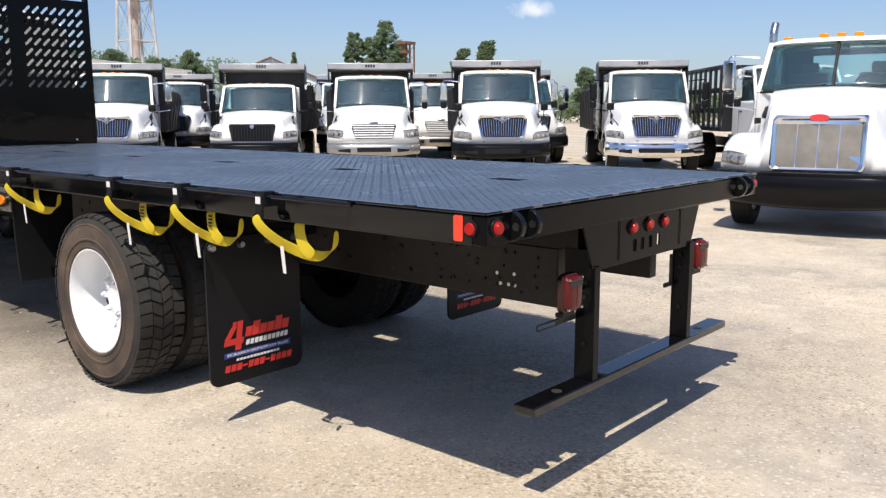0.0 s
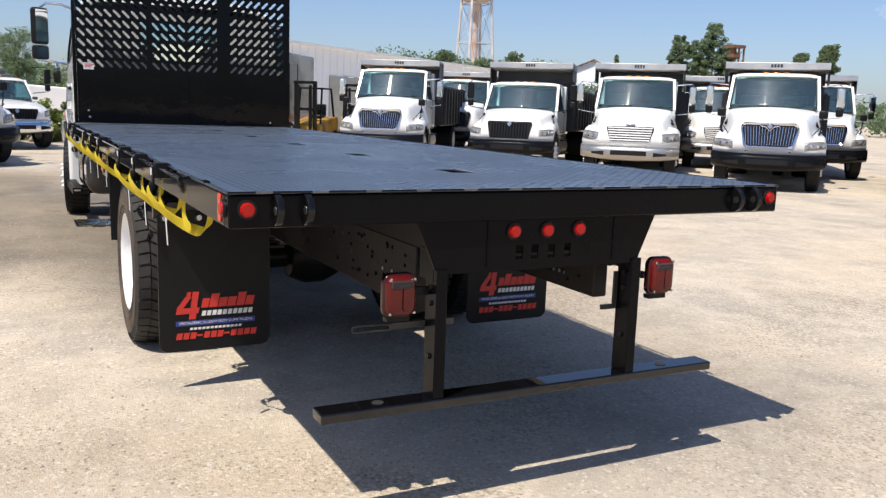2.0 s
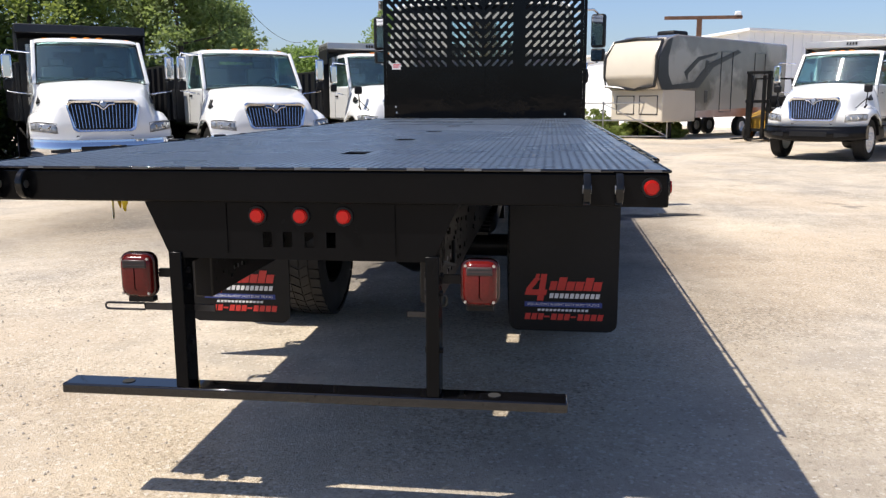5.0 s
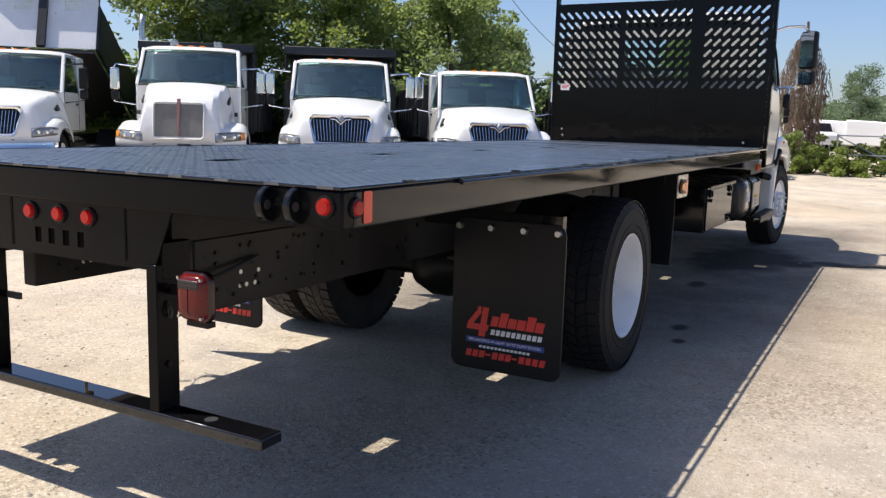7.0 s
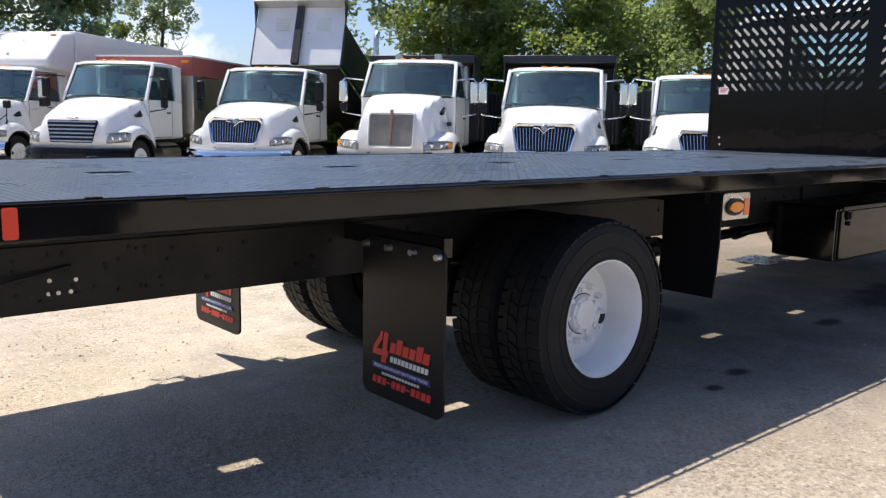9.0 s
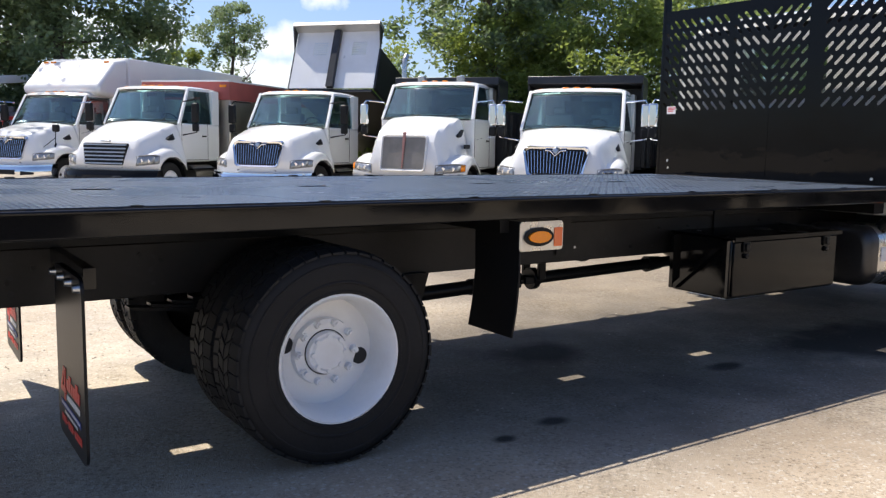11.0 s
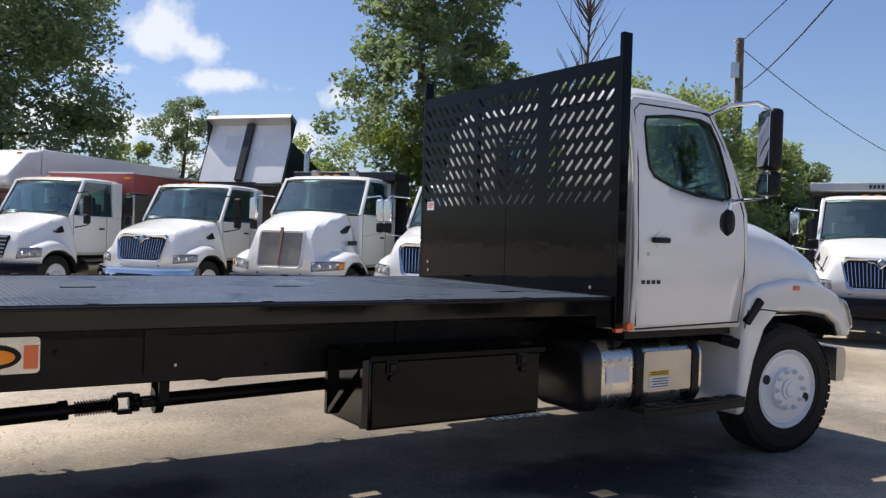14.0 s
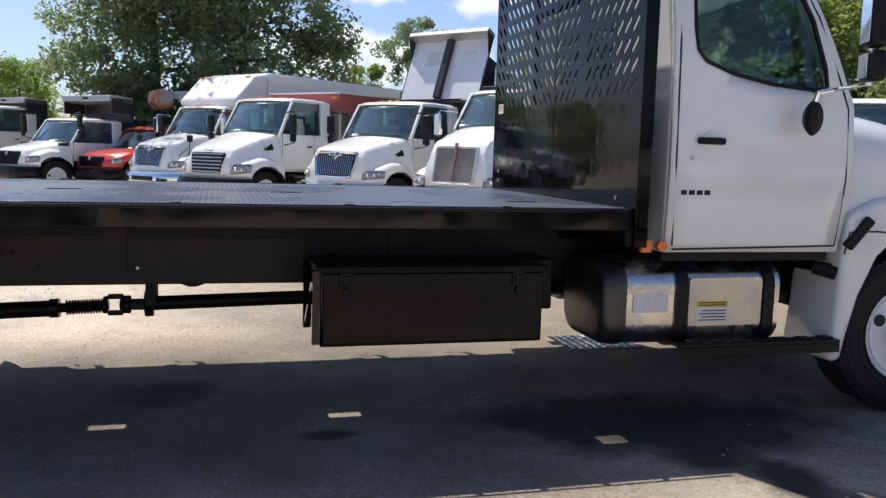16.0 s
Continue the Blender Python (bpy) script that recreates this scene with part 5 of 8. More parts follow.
tube(b, [(-8.38 + 0.03 * math.sin(a), -0.5 + 0.2 * math.cos(a), 2.0 + 0.2 * math.sin(a)) for a in [2 * math.pi * k / 20 for k in range(21)]], 0.014)
part("dashboard", b, "cab_in", lower)

# ---- hood, fenders, bumper
b = bmesh.new()
rings = []
for x, zt, w, zb in ((-8.83, 1.86, 1.105, 1.05), (-9.0, 1.845, 1.11, 1.05), (-9.3, 1.795, 1.115, 1.05), (-9.6, 1.70, 1.10, 1.05), (-9.85, 1.585, 1.065, 1.05), (-10.03, 1.475, 1.01, 1.0), (-10.14, 1.37, 0.94, 0.95), (-10.195, 1.24, 0.85, 0.93)):
    ring = []
    for k in range(21):
        a = math.pi * k / 20
        ring.append((x, w * math.copysign(abs(math.cos(a)) ** 0.45, math.cos(a)), zb + (zt - zb) * abs(math.sin(a)) ** 0.36))
    rings.append(ring)
loft(b, rings)
hood = part("hood", b, "cab_white", truck, "rounded white truck hood", smooth=True)
for s in (-1, 1):
    b = bmesh.new()
    top = [(-8.80, 0.33), (-8.83, 0.6), (-8.85, 0.98), (-8.86, 1.20), (-9.05, 1.29), (-9.4, 1.335), (-9.75, 1.31), (-10.0, 1.22), (-10.15, 1.06), (-10.215, 0.93), (-10.19, 0.85)]
    low = [(-10.08, 0.88), (-10.03, 0.97), (-9.88, 1.045), (-9.64, 1.075), (-9.24, 1.078), (-9.09, 0.95), (-8.98, 0.72), (-8.92, 0.5), (-8.885, 0.33)]
    prism(b, top + low, "y", s * 0.70, s * 1.16)
    fd = part("fender", b, "cab_white", truck, "white front fender over the wheel", bevel=0.06, segments=4)
    b = bmesh.new()
    tube(b, [(x, s * 1.10, z - 0.012) for x, z in low[1:6]], 0.014, 6)
    part("arch_lip", b, "flap", fd, smooth=True)
    b = bmesh.new()
    inner = [(x + (-9.365 - x) * 0.03, z + (0.49 - z) * 0.03) for x, z in low]
    prism(b, low + inner[::-1], "y", s * 0.69, s * 1.115)
    part("arch_lining", b, "flap", fd)
    b = bmesh.new()
    box(b, -9.48, -9.40, s * 1.150, s * 1.172, 1.245, 1.28)
    part("side_signal", b, "orange", fd, bevel=0.008)
    b = bmesh.new()
    prism(b, [(-10.02, 1.19), (-10.13, 1.16), (-10.205, 1.04), (-10.235, 0.92), (-10.14, 0.93)], "y", s * 0.84, s * 1.168)
    part("headlight", b, "headlight", fd, bevel=0.03, segments=3)
    b = bmesh.new()
    beam(b, (-8.86, s * 1.155, 1.01), (-8.99, s * 1.18, 1.18), 0.045, 0.06)
    part("hood_latch", b, "flap", fd, bevel=0.01)
    b = bmesh.new()
    tube(b, [(-8.845, s * 1.155, 0.97), (-8.87, s * 1.162, 1.10), (-9.06, s * 1.162, 1.105), (-9.24, s * 1.158, 1.085)], 0.005, 5)
    part("fender_gap", b, "seam", fd)
b = bmesh.new()
rings = []
for y in [-1.13 + 2.26 * k / 14 for k in range(15)]:
    bow = 0.14 * (abs(y) / 1.13) ** 2.5
    rings.append([(-10.30 + bow, y, 0.50), (-10.33 + bow, y, 0.56), (-10.33 + bow, y, 0.72), (-10.30 + bow, y, 0.77), (-10.20 + bow, y, 0.77), (-10.20 + bow, y, 0.50)])
loft(b, rings)
part("front_bumper", b, "bumper_grey", truck, "dull silver front bumper", smooth=True)
b = bmesh.new()
box(b, -10.20, -10.17, -0.6, 0.6, 0.80, 1.22)
gr = part("grille", b, "grille", truck)
b = bmesh.new()
for i in range(6):
    box(b, -10.215, -10.2, -0.6, 0.6, 0.83 + i * 0.065, 0.86 + i * 0.065)
part("grille_bar", b, "chrome", gr)
for s in (-1, 1):
    b = bmesh.new()
    prism(b, [(-8.86, 0.40), (-9.28, 1.09), (-10.12, 1.0), (-10.12, 1.12), (-9.2, 1.15), (-8.84, 0.9)], "y", s * 0.72, s * 1.06)
    part("wheel_arch_liner", b, "flap", truck)
b = bmesh.new()
box(b, -10.1, -8.85, -0.68, 0.68, 0.62, 1.05)
box(b, -8.85, -7.7, -0.4, 0.4, 0.6, 0.98)
cyl(b, (-9.47, -0.85, 0.49), (-9.47, 0.85, 0.49), 0.06, seg=12)
part("engine_block", b, "chassis", truck)
b = bmesh.new()
for s in (-1, 1):
    cyl(b, (-7.58, s * 0.62, 1.02), (-7.58, s * 0.62, 1.0), 0.03)
box(b, -7.66, -7.52, -1.0, 1.0, 1.0, 1.09)
part("cab_gap_beam", b, "chassis", truck)


# ---------------------------------------------------------------- yellow ratchet straps on the left rail
def ribbon(bb, line, w, name, material, parent, edge_on=0.6):
    """A flat band along a line, its face towards the side of the truck, turning edge-on past the share edge_on of its way."""
    prev = None
    for i, p in enumerate(line):
        d = Vector(line[min(i + 1, len(line) - 1)]) - Vector(line[max(i - 1, 0)])
        e = max(0.0, min(1.0, (i / (len(line) - 1) - edge_on) / 0.25))
        across = (Vector((-d.z, 0.0, d.x)).normalized() * (1 - e) + Vector((0.25, 1.0, 0.2)).normalized() * e + Vector((0, 0.06, 0))).normalized()
        ww = w * (1 - 0.5 * e)
        pair = bb.verts.new(Vector(p) + across * ww), bb.verts.new(Vector(p) - across * ww)
        if prev:
            bb.faces.new((prev[0], pair[0], pair[1], prev[1]))
        prev = pair
    o_ = part(name, bb, material, parent, "yellow webbing in a loose loop", solid=0.003, smooth=True)
    sub_ = o_.modifiers.new("round", "SUBSURF")
    sub_.levels = sub_.render_levels = 2
    return o_


def ratchet_strap(x, seed):
    rnd_ = random.Random(seed)
    st_ = thing("ratchet_strap", "yellow webbing strap hanging in a loop from the deck edge", "strap", "straps along the deck")
    st_.location = (x, -HW - 0.045, DECK_Z)
    bb = bmesh.new()
    box(bb, -0.026, 0.026, -0.008, 0.052, -0.055, 0.010)
    box(bb, -0.024, 0.024, -0.018, -0.008, -0.10, -0.004)
    cl = part("clamp", bb, "flap", st_, "flat black steel hook over the deck's edge", bevel=0.003)
    bb = bmesh.new()
    box(bb, -0.016, 0.016, -0.0205, -0.0185, -0.042, -0.012)
    part("clip_sticker", bb, "sticker", cl)
    bb = bmesh.new()
    tube(bb, [(0.028 * math.cos(a_), -0.022, -0.098 + 0.022 * math.sin(a_)) for a_ in [2 * math.pi * q / 12 for q in range(13)]], 0.005, 6)
    part("ring", bb, "flap", cl)
    k = 0.86 + 0.16 * rnd_.random()
    dz = 0.88 + 0.12 * rnd_.random()
    line = [(-0.006, -0.034, -0.088), (0.006, -0.036, -0.112), (0.035, -0.022, -0.155 * dz), (0.07, 0.022, -0.205 * dz), (0.11 * k, 0.075, -0.245 * dz), (0.16 * k, 0.125, -0.272 * dz), (0.21 * k, 0.15, -0.275 * dz),
            (0.25 * k, 0.165, -0.255 * dz), (0.27 * k, 0.175, -0.215 * dz), (0.262 * k, 0.18, -0.15)]
    ribbon(bmesh.new(), line, 0.029, "webbing", "yellow", st_)
    inner = [(0.125 * k, 0.10, -0.115), (0.128 * k, 0.092, -0.15 * dz), (0.142 * k, 0.088, -0.20 * dz), (0.168 * k, 0.092, -0.245 * dz), (0.20 * k, 0.11, -0.27 * dz)]
    ribbon(bmesh.new(), inner, 0.036, "inner_band", "yellow", st_, 2.0)
    if seed % 3:
        bb = bmesh.new()
        for q in range(4):
            box(bb, 0.115 * k + 0.002 * q, 0.15 * k + 0.002 * q, 0.086 - 0.002 * q, 0.0885 - 0.002 * q, -0.15 * dz - 0.016 * q, -0.142 * dz - 0.016 * q)
        part("printed_mark", bb, "seam", st_, "dark print on the webbing")
    bb = bmesh.new()
    x0, y0, z0 = 0.085, 0.022, -0.225 * dz
    pane(bb, (x0, y0, z0), (x0 + 0.022, y0, z0), (x0 + 0.030, y0 + 0.004, z0 - 0.115), (x0 + 0.010, y0 + 0.004, z0 - 0.115), 0.002)
    part("tag", bb, "strap_tag", st_, "pale tag at the strap's end")


for i, x in enumerate((-1.165, -1.80, -2.43, -3.67, -4.30, -4.95, -6.23, -6.89)):
    ratchet_strap(x, i)


# ---------------------------------------------------------------- parked trucks (local: they face +x, the grille's face is x = 0)
SLOPE = 0.2       # how far the noses lean back


def lean_back(bm):
    for v in bm.verts:
        v.co.x -= SLOPE * max(0.0, v.co.z - 0.92)
    return bm


def parked_truck(name, label, grille="bars", badge_z=1.45, roof=2.6, bumper="black", cowl=1.80, body="dump", hood_hw=0.72, mirrors="chrome", hood_mirrors=True, stack=False, slat="bumper_grey",
                 paint="white", length=8.0, beacons=False, wide=1.14, tank=True):
    t = thing(name, label, "truck", "parked trucks")
    cw, rw = 1.0, 0.93
    xb, xw0, xw1 = -2.95, -1.28, -1.75          # back of the cab, windscreen foot and head
    # hood and fenders: one pressed shell, rolled over at its edges, with wheel arches
    ax = -0.78
    zf = badge_z + 0.06
    tail_hw = {'pete': 0.80, 'mesh': 0.78}.get(grille, cw - 0.08)
    steep = {'pete': 22.0, 'mesh': 12.0}.get(grille, 5.5)
    xr = xw0 - 0.02

    def shell(u, v):
        y = wide * v
        xe = xr + 0.20 * (1 - min(1.0, (y / (cw - 0.04)) ** 2))
        x = -0.32 * abs(v) ** 4.2 * (1 - u) + xe * u
        back = max(0.0, -x - 0.32 * abs(v) ** 4.2)
        roll = max(0.0, 1 - back / 0.16) ** 2
        zh = zf + (cowl - zf) * u ** 0.9 - 0.15 * roll - 0.05 * (abs(y) / 0.8) ** 2
        hw = hood_hw + 0.02 + (tail_hw - hood_hw) * u ** 1.1
        zh -= max(0.0, abs(y) - hw + 0.06) ** 1.5 * steep
        zfd = 1.25 - 0.30 * max(0.0, x + 0.62) - 0.95 * max(0.0, -0.9 - x) ** 1.5 - 0.06 * roll
        zfd -= 0.15 * (1 - math.sqrt(max(0.0, 1 - min(1.0, max(0.0, abs(y) - wide + 0.16) / 0.16) ** 2)))
        k = 24.0
        zz = math.log(math.exp(k * (zh - 1.2)) + math.exp(k * (zfd - 1.2))) / k + 1.2
        return (x - SLOPE * max(0.0, zz - 0.92) * (1 - u) ** 2, y, zz)

    def skirt(v, zz):
        return (-0.32 * abs(v) ** 4.2 - SLOPE * max(0.0, zz - 0.92), wide * v, zz)

    us = [0, 0.006, 0.02, 0.045, 0.08, 0.12, 0.18, 0.25, 0.33, 0.41, 0.5, 0.58, 0.66, 0.74, 0.82, 0.9, 0.95, 1.0]
    half_v = [0, 0.16, 0.3, 0.42, 0.5, 0.56, 0.61, 0.66, 0.71, 0.76, 0.81, 0.86, 0.90, 0.935, 0.965, 0.985, 1.0]
    vs_ = [-v for v in half_v[:0:-1]] + half_v
    b = bmesh.new()
    grid = [[b.verts.new(shell(u, v)) for v in vs_] for u in us]
    for r0, r1 in zip(grid, grid[1:]):
        for k in range(len(vs_) - 1):
            b.faces.new((r0[k], r0[k + 1], r1[k + 1], r1[k]))
    low = [b.verts.new(skirt(v, 0.79)) for v in vs_]
    mid = [b.verts.new(skirt(v, 0.79 + 0.55 * (g_.co.z - 0.79))) for v, g_ in zip(vs_, grid[0])]
    for k in range(len(vs_) - 1):
        b.faces.new((low[k], low[k + 1], mid[k + 1], mid[k]))
        b.faces.new((mid[k], mid[k + 1], grid[0][k + 1], grid[0][k]))
    for col, first, s in ((0, low[0], -1), (-1, low[-1], 1)):
        prev = first
        for i, row in enumerate(grid):
            x, zt = row[col].co.x, row[col].co.z
            d_ = abs(x - ax)
            zl = 0.49 + math.sqrt(0.36 - d_ * d_) if d_ < 0.585 else (0.79 if x > ax else 0.55)
            lo_v = first if i == 0 else b.verts.new((x, s * (wide + 0.012), min(zl, zt - 0.03)))
            if i:
                q = (prev, grid[i - 1][col], row[col], lo_v)
                b.faces.new(q if s < 0 else q[::-1])
            prev = lo_v
    hood = part("hood", b, paint, t, smooth=True, solid=-0.025)
    for s in (-1, 1):
        # swept-back headlight that follows the nose
        hv0, lz = ((hood_hw + 0.03) / wide, 0.0) if grille != 'pete' else (0.70, -0.06)
        for nm, v0, v1, m_, lab in (("headlight", hv0, 0.93, "headlight", "clear headlight in a dark bezel"), ("turn_signal", 0.93, 0.985, "amber" if grille == "mesh" else "headlight", "")):
            b = bmesh.new()
            rows_ = []
            for k in range(7):
                v = v0 + (v1 - v0) * k / 6
                e = (v - hv0) / (0.985 - hv0)
                zl, zh_ = 0.91 + lz + 0.05 * e, lz + 1.055 + 0.045 * e - 0.12 * max(0, e - 0.75)
                if grille == "slats":
                    zl, zh_ = zl - 0.01, zh_ + 0.03
                ring = []
                for q in range(5):
                    f_ = q / 4
                    p = skirt(s * v, zl + (zh_ - zl) * f_)
                    ring.append(b.verts.new((p[0] + 0.004 + 0.022 * math.sin(math.pi * f_) ** 0.6 * (math.sin(math.pi * min(1, max(0, e))) ** 0.4 if nm == "headlight" else 0.6), p[1] + s * 0.012 * e, p[2])))
                rows_.append(ring)
            for r0, r1 in zip(rows_, rows_[1:]):
                for q in range(4):
                    f_ = (r0[q], r1[q], r1[q + 1], r0[q + 1])
                    b.faces.new(f_ if s > 0 else f_[::-1])
            lamp = part(nm, b, m_, hood, lab, smooth=True, solid=-0.012)
            if nm == "headlight":
                b = bmesh.new()
                rim_ = [skirt(s * (v0 + (0.985 - v0) * k / 6), 0.902 + lz + 0.05 * k / 6 - (0.01 if grille == "slats" else 0)) for k in range(7)]
                rim_ += [skirt(s * (v0 + (0.985 - v0) * k / 6), 1.063 + lz + 0.045 * k / 6 - 0.12 * max(0, k / 6 - 0.75) + (0.03 if grille == "slats" else 0)) for k in range(6, -1, -1)]
                rim_ = [(p[0] + 0.008, p[1] + s * 0.012 * (k if k < 7 else 13 - k) / 6, p[2]) for k, p in enumerate(rim_)]
                tube(b, rim_ + rim_[:1], 0.009, 5)
                part("bezel", b, "mesh_grille", lamp)
            if nm == "headlight":
                for q in (0.33, 0.72):
                    b = bmesh.new()
                    v = v0 + (v1 - v0) * q
                    p = skirt(s * v, 0.995 + lz)
                    cyl(b, (p[0] + 0.020, p[1], p[2]), (p[0] + 0.031, p[1], p[2]), 0.043, 0.036, 12)
                    part("reflector", b, "chrome", lamp)
        # hood vent, black arch lining
        b = bmesh.new()
        prism(b, [(-1.25, cowl - 0.24), (-1.10, cowl - 0.25), (-0.86, cowl - 0.37), (-0.92, cowl - 0.41), (-1.06, cowl - 0.40), (-1.25, cowl - 0.35)], "y", s * (tail_hw - 0.12), s * (tail_hw + 0.035))
        for v in b.verts:
            if abs(v.co.y) > tail_hw and grille not in ("mesh", "pete"):
                v.co.y = s * (tail_hw + 0.075 - 0.36 * (v.co.z - cowl + 0.41))
        part("hood_vent", b, "grille", hood, bevel=0.01)
        b = bmesh.new()
        prism(b, [(p, q) for p, q in arc(ax, 0.49, 0.575, 8, 172, 12)] + [(p, q) for p, q in arc(ax, 0.49, 0.55, 172, 8, 12)], "y", s * 0.62, s * (wide - 0.03))
        part("wheel_arch_lining", b, "flap", t)
        if tank:
            b = bmesh.new()
            cyl(b, (-1.75, s * 0.85, 0.62), (-2.6, s * 0.85, 0.62), 0.26, seg=20)
            part("fuel_tank", b, "alu", t, smooth=True)
            b = bmesh.new()
            box(b, -2.6, -1.6, s * 1.02, s * 1.14, 0.42, 0.46)
            box(b, -2.6, -1.6, s * 1.02, s * 1.12, 0.78, 0.81)
            part("step", b, "chassis", t)
    # grille
    gz1 = badge_z + 0.03
    b = bmesh.new()
    if grille == "bars":
        gh = gz1 - 0.92

        def shield(in_, x0):
            """The rounded shield outline, in_ metres inside its rim."""
            out = []
            for y, z_, r_ in ((-0.60, gz1 - 0.02, 0.09), (0.60, gz1 - 0.02, 0.09), (0.53, 0.915, 0.10), (-0.53, 0.915, 0.10)):
                y -= math.copysign(in_, y)
                z_ += in_ if z_ < 1.1 else -in_
                cy, cz = y - math.copysign(r_, y), z_ + (r_ if z_ < 1.1 else -r_)
                a0 = {(-1, 1): 180, (1, 1): 90, (1, -1): 0, (-1, -1): 270}[(int(math.copysign(1, y)), 1 if z_ > 1.1 else -1)]
                out += [(cy + r_ * math.cos(radians(a0 - 90 * k / 4)), cz + r_ * math.sin(radians(a0 - 90 * k / 4))) for k in range(5)]
            return out
        b = bmesh.new()
        ra, rb_, rc = ([b.verts.new((x_, p[0], p[1])) for p in shield(i_, 0)] for x_, i_ in ((-0.03, -0.012), (0.046, 0.012), (0.022, 0.046)))
        for r0, r1 in ((ra, rb_), (rb_, rc)):
            for k in range(len(r0)):
                b.faces.new((r0[k], r1[k], r1[(k + 1) % len(r0)], r0[(k + 1) % len(r0)]))
        g = part("grille_surround", lean_back(b), "chrome", t)
        b = bmesh.new()
        prism(b, shield(0.04, 0), "x", 0.0, 0.018)
        part("grille_back", lean_back(b), "grille", g)
        for k in range(18):
            y = -0.5 + k / 17
            b = bmesh.new()
            dip = 0.10 * max(0, 1 - abs(y) / 0.16)
            prism(b, [(0.018, 0.985 if abs(y) < 0.46 else 1.01), (0.046, 0.985 if abs(y) < 0.46 else 1.01), (0.046, gz1 - 0.10 - dip), (0.018, gz1 - 0.10 - dip)], "y", y - 0.0055, y + 0.0055)
            for v in b.verts:
                v.co.y *= 1.03 - 0.13 * (gz1 - v.co.z) / gh
            part("grille_bar", lean_back(b), "chrome", g)
        b = bmesh.new()
        tube(b, [(0.04, -0.19, gz1 - 0.085), (0.044, -0.09, gz1 - 0.10), (0.046, 0, gz1 - 0.185), (0.044, 0.09, gz1 - 0.10), (0.04, 0.19, gz1 - 0.085)], 0.014, 6)
        part("grille_brow", lean_back(b), "chrome", g)
        b = bmesh.new()
        prism(b, [(0, gz1 - 0.155), (0.065, gz1 - 0.09), (0, gz1 - 0.025), (-0.065, gz1 - 0.09)], "x", 0.03, 0.062)
        part("badge", lean_back(b), "zinc", g, bevel=0.012)
    elif grille == "black":
        prism(b, [(-0.56, gz1 - 0.02), (0.56, gz1 - 0.02), (0.58, gz1 - 0.08), (0.5, 0.84), (-0.5, 0.84), (-0.58, gz1 - 0.08)], "x", -0.03, 0.03)
        g = part("grille_surround", lean_back(b), "grille", t, bevel=0.02)
        for k in range(13):
            y = -0.44 + 0.88 * k / 12
            b = bmesh.new()
            box(b, 0.03, 0.05, y - 0.012, y + 0.012, 0.87, gz1 - 0.06)
            part("grille_bar", lean_back(b), "bumper_black", g)
        b = bmesh.new()
        prism(b, [(0, gz1 - 0.15), (0.06, gz1 - 0.08), (0, gz1 - 0.02), (-0.06, gz1 - 0.08)], "x", 0.03, 0.058)
        part("badge", lean_back(b), "zinc", g)
    elif grille == "slats":
        prism(b, [(-0.54, gz1 - 0.03), (0.54, gz1 - 0.03), (0.56, gz1 - 0.08), (0.46, 0.90), (-0.46, 0.90), (-0.56, gz1 - 0.08)], "x", -0.03, 0.03)
        g = part("grille_surround", lean_back(b), "grille", t, bevel=0.02)
        for k in range(6):
            z = 0.92 + (gz1 - 1.0) * k / 5
            w = 0.47 + 0.06 * k / 5
            b = bmesh.new()
            box(b, 0.025, 0.05, -w, w, z, z + 0.03)
            part("grille_bar", lean_back(b), slat, g)
        b = bmesh.new()
        box(b, -0.02, 0.045, -0.11, 0.11, gz1 - 0.005, gz1 + 0.03)
        part("badge", lean_back(b), "zinc", g, bevel=0.01)
    else:
        hw = 0.46 if grille == "mesh" else 0.555
        z0 = 0.94 if grille == "mesh" else 0.80
        b.free()
        b = bmesh.new()
        loops = []
        for x_, in_ in ((-0.04, -0.01), (0.05, 0.012), (0.056, 0.03), (0.02, 0.065)):
            if grille == "mesh":
                in_ = in_ * 0.5
            loops.append([b.verts.new((x_, p[0], p[1])) for p in round_rect(-hw + in_, hw - in_, z0 + in_, gz1 - in_, 0.07)])
        for r0, r1 in zip(loops, loops[1:]):
            for k in range(len(r0)):
                b.faces.new((r0[k], r0[(k + 1) % len(r0)], r1[(k + 1) % len(r0)], r1[k]))
        b.faces.new(loops[-1])
        g = part("grille_surround", lean_back(b), paint if grille == "mesh" else "chrome", t, smooth=True)
        n = 2 if grille == "mesh" else 4
        for k in range(n):
            y0 = -hw + 0.03 + (2 * hw - 0.06) * k / n
            y1 = -hw + 0.03 + (2 * hw - 0.06) * (k + 1) / n
            if grille != "mesh":
                y0, y1 = y0 * 0.93, y1 * 0.93
            b = bmesh.new()
            box(b, 0.022, 0.03, y0 + 0.006, y1 - 0.006, z0 + 0.05, gz1 - (0.05 if grille == "mesh" else 0.11))
            part("mesh_panel", lean_back(b), "mesh_grille", g)
        b = bmesh.new()
        if grille == "mesh":
            prism(b, [(-0.012, z0 + 0.05), (0.012, z0 + 0.05), (0.030, gz1 - 0.09), (0.034, gz1 + 0.05), (-0.034, gz1 + 0.05), (-0.030, gz1 - 0.09)], "x", 0.03, 0.055)
            part("centre_bar", lean_back(b), "dull_red", g, "dull red centre bar", bevel=0.008)
        else:
            ring = [(0.115 * math.cos(2 * math.pi * k / 20), gz1 - 0.03 + 0.045 * math.sin(2 * math.pi * k / 20)) for k in range(20)]
            prism(b, ring, "x", 0.03, 0.07)
            part("badge", lean_back(b), "red_paint", g, "oval red badge")
    # bumper
    b = bmesh.new()
    rings = []
    deep = 0.12
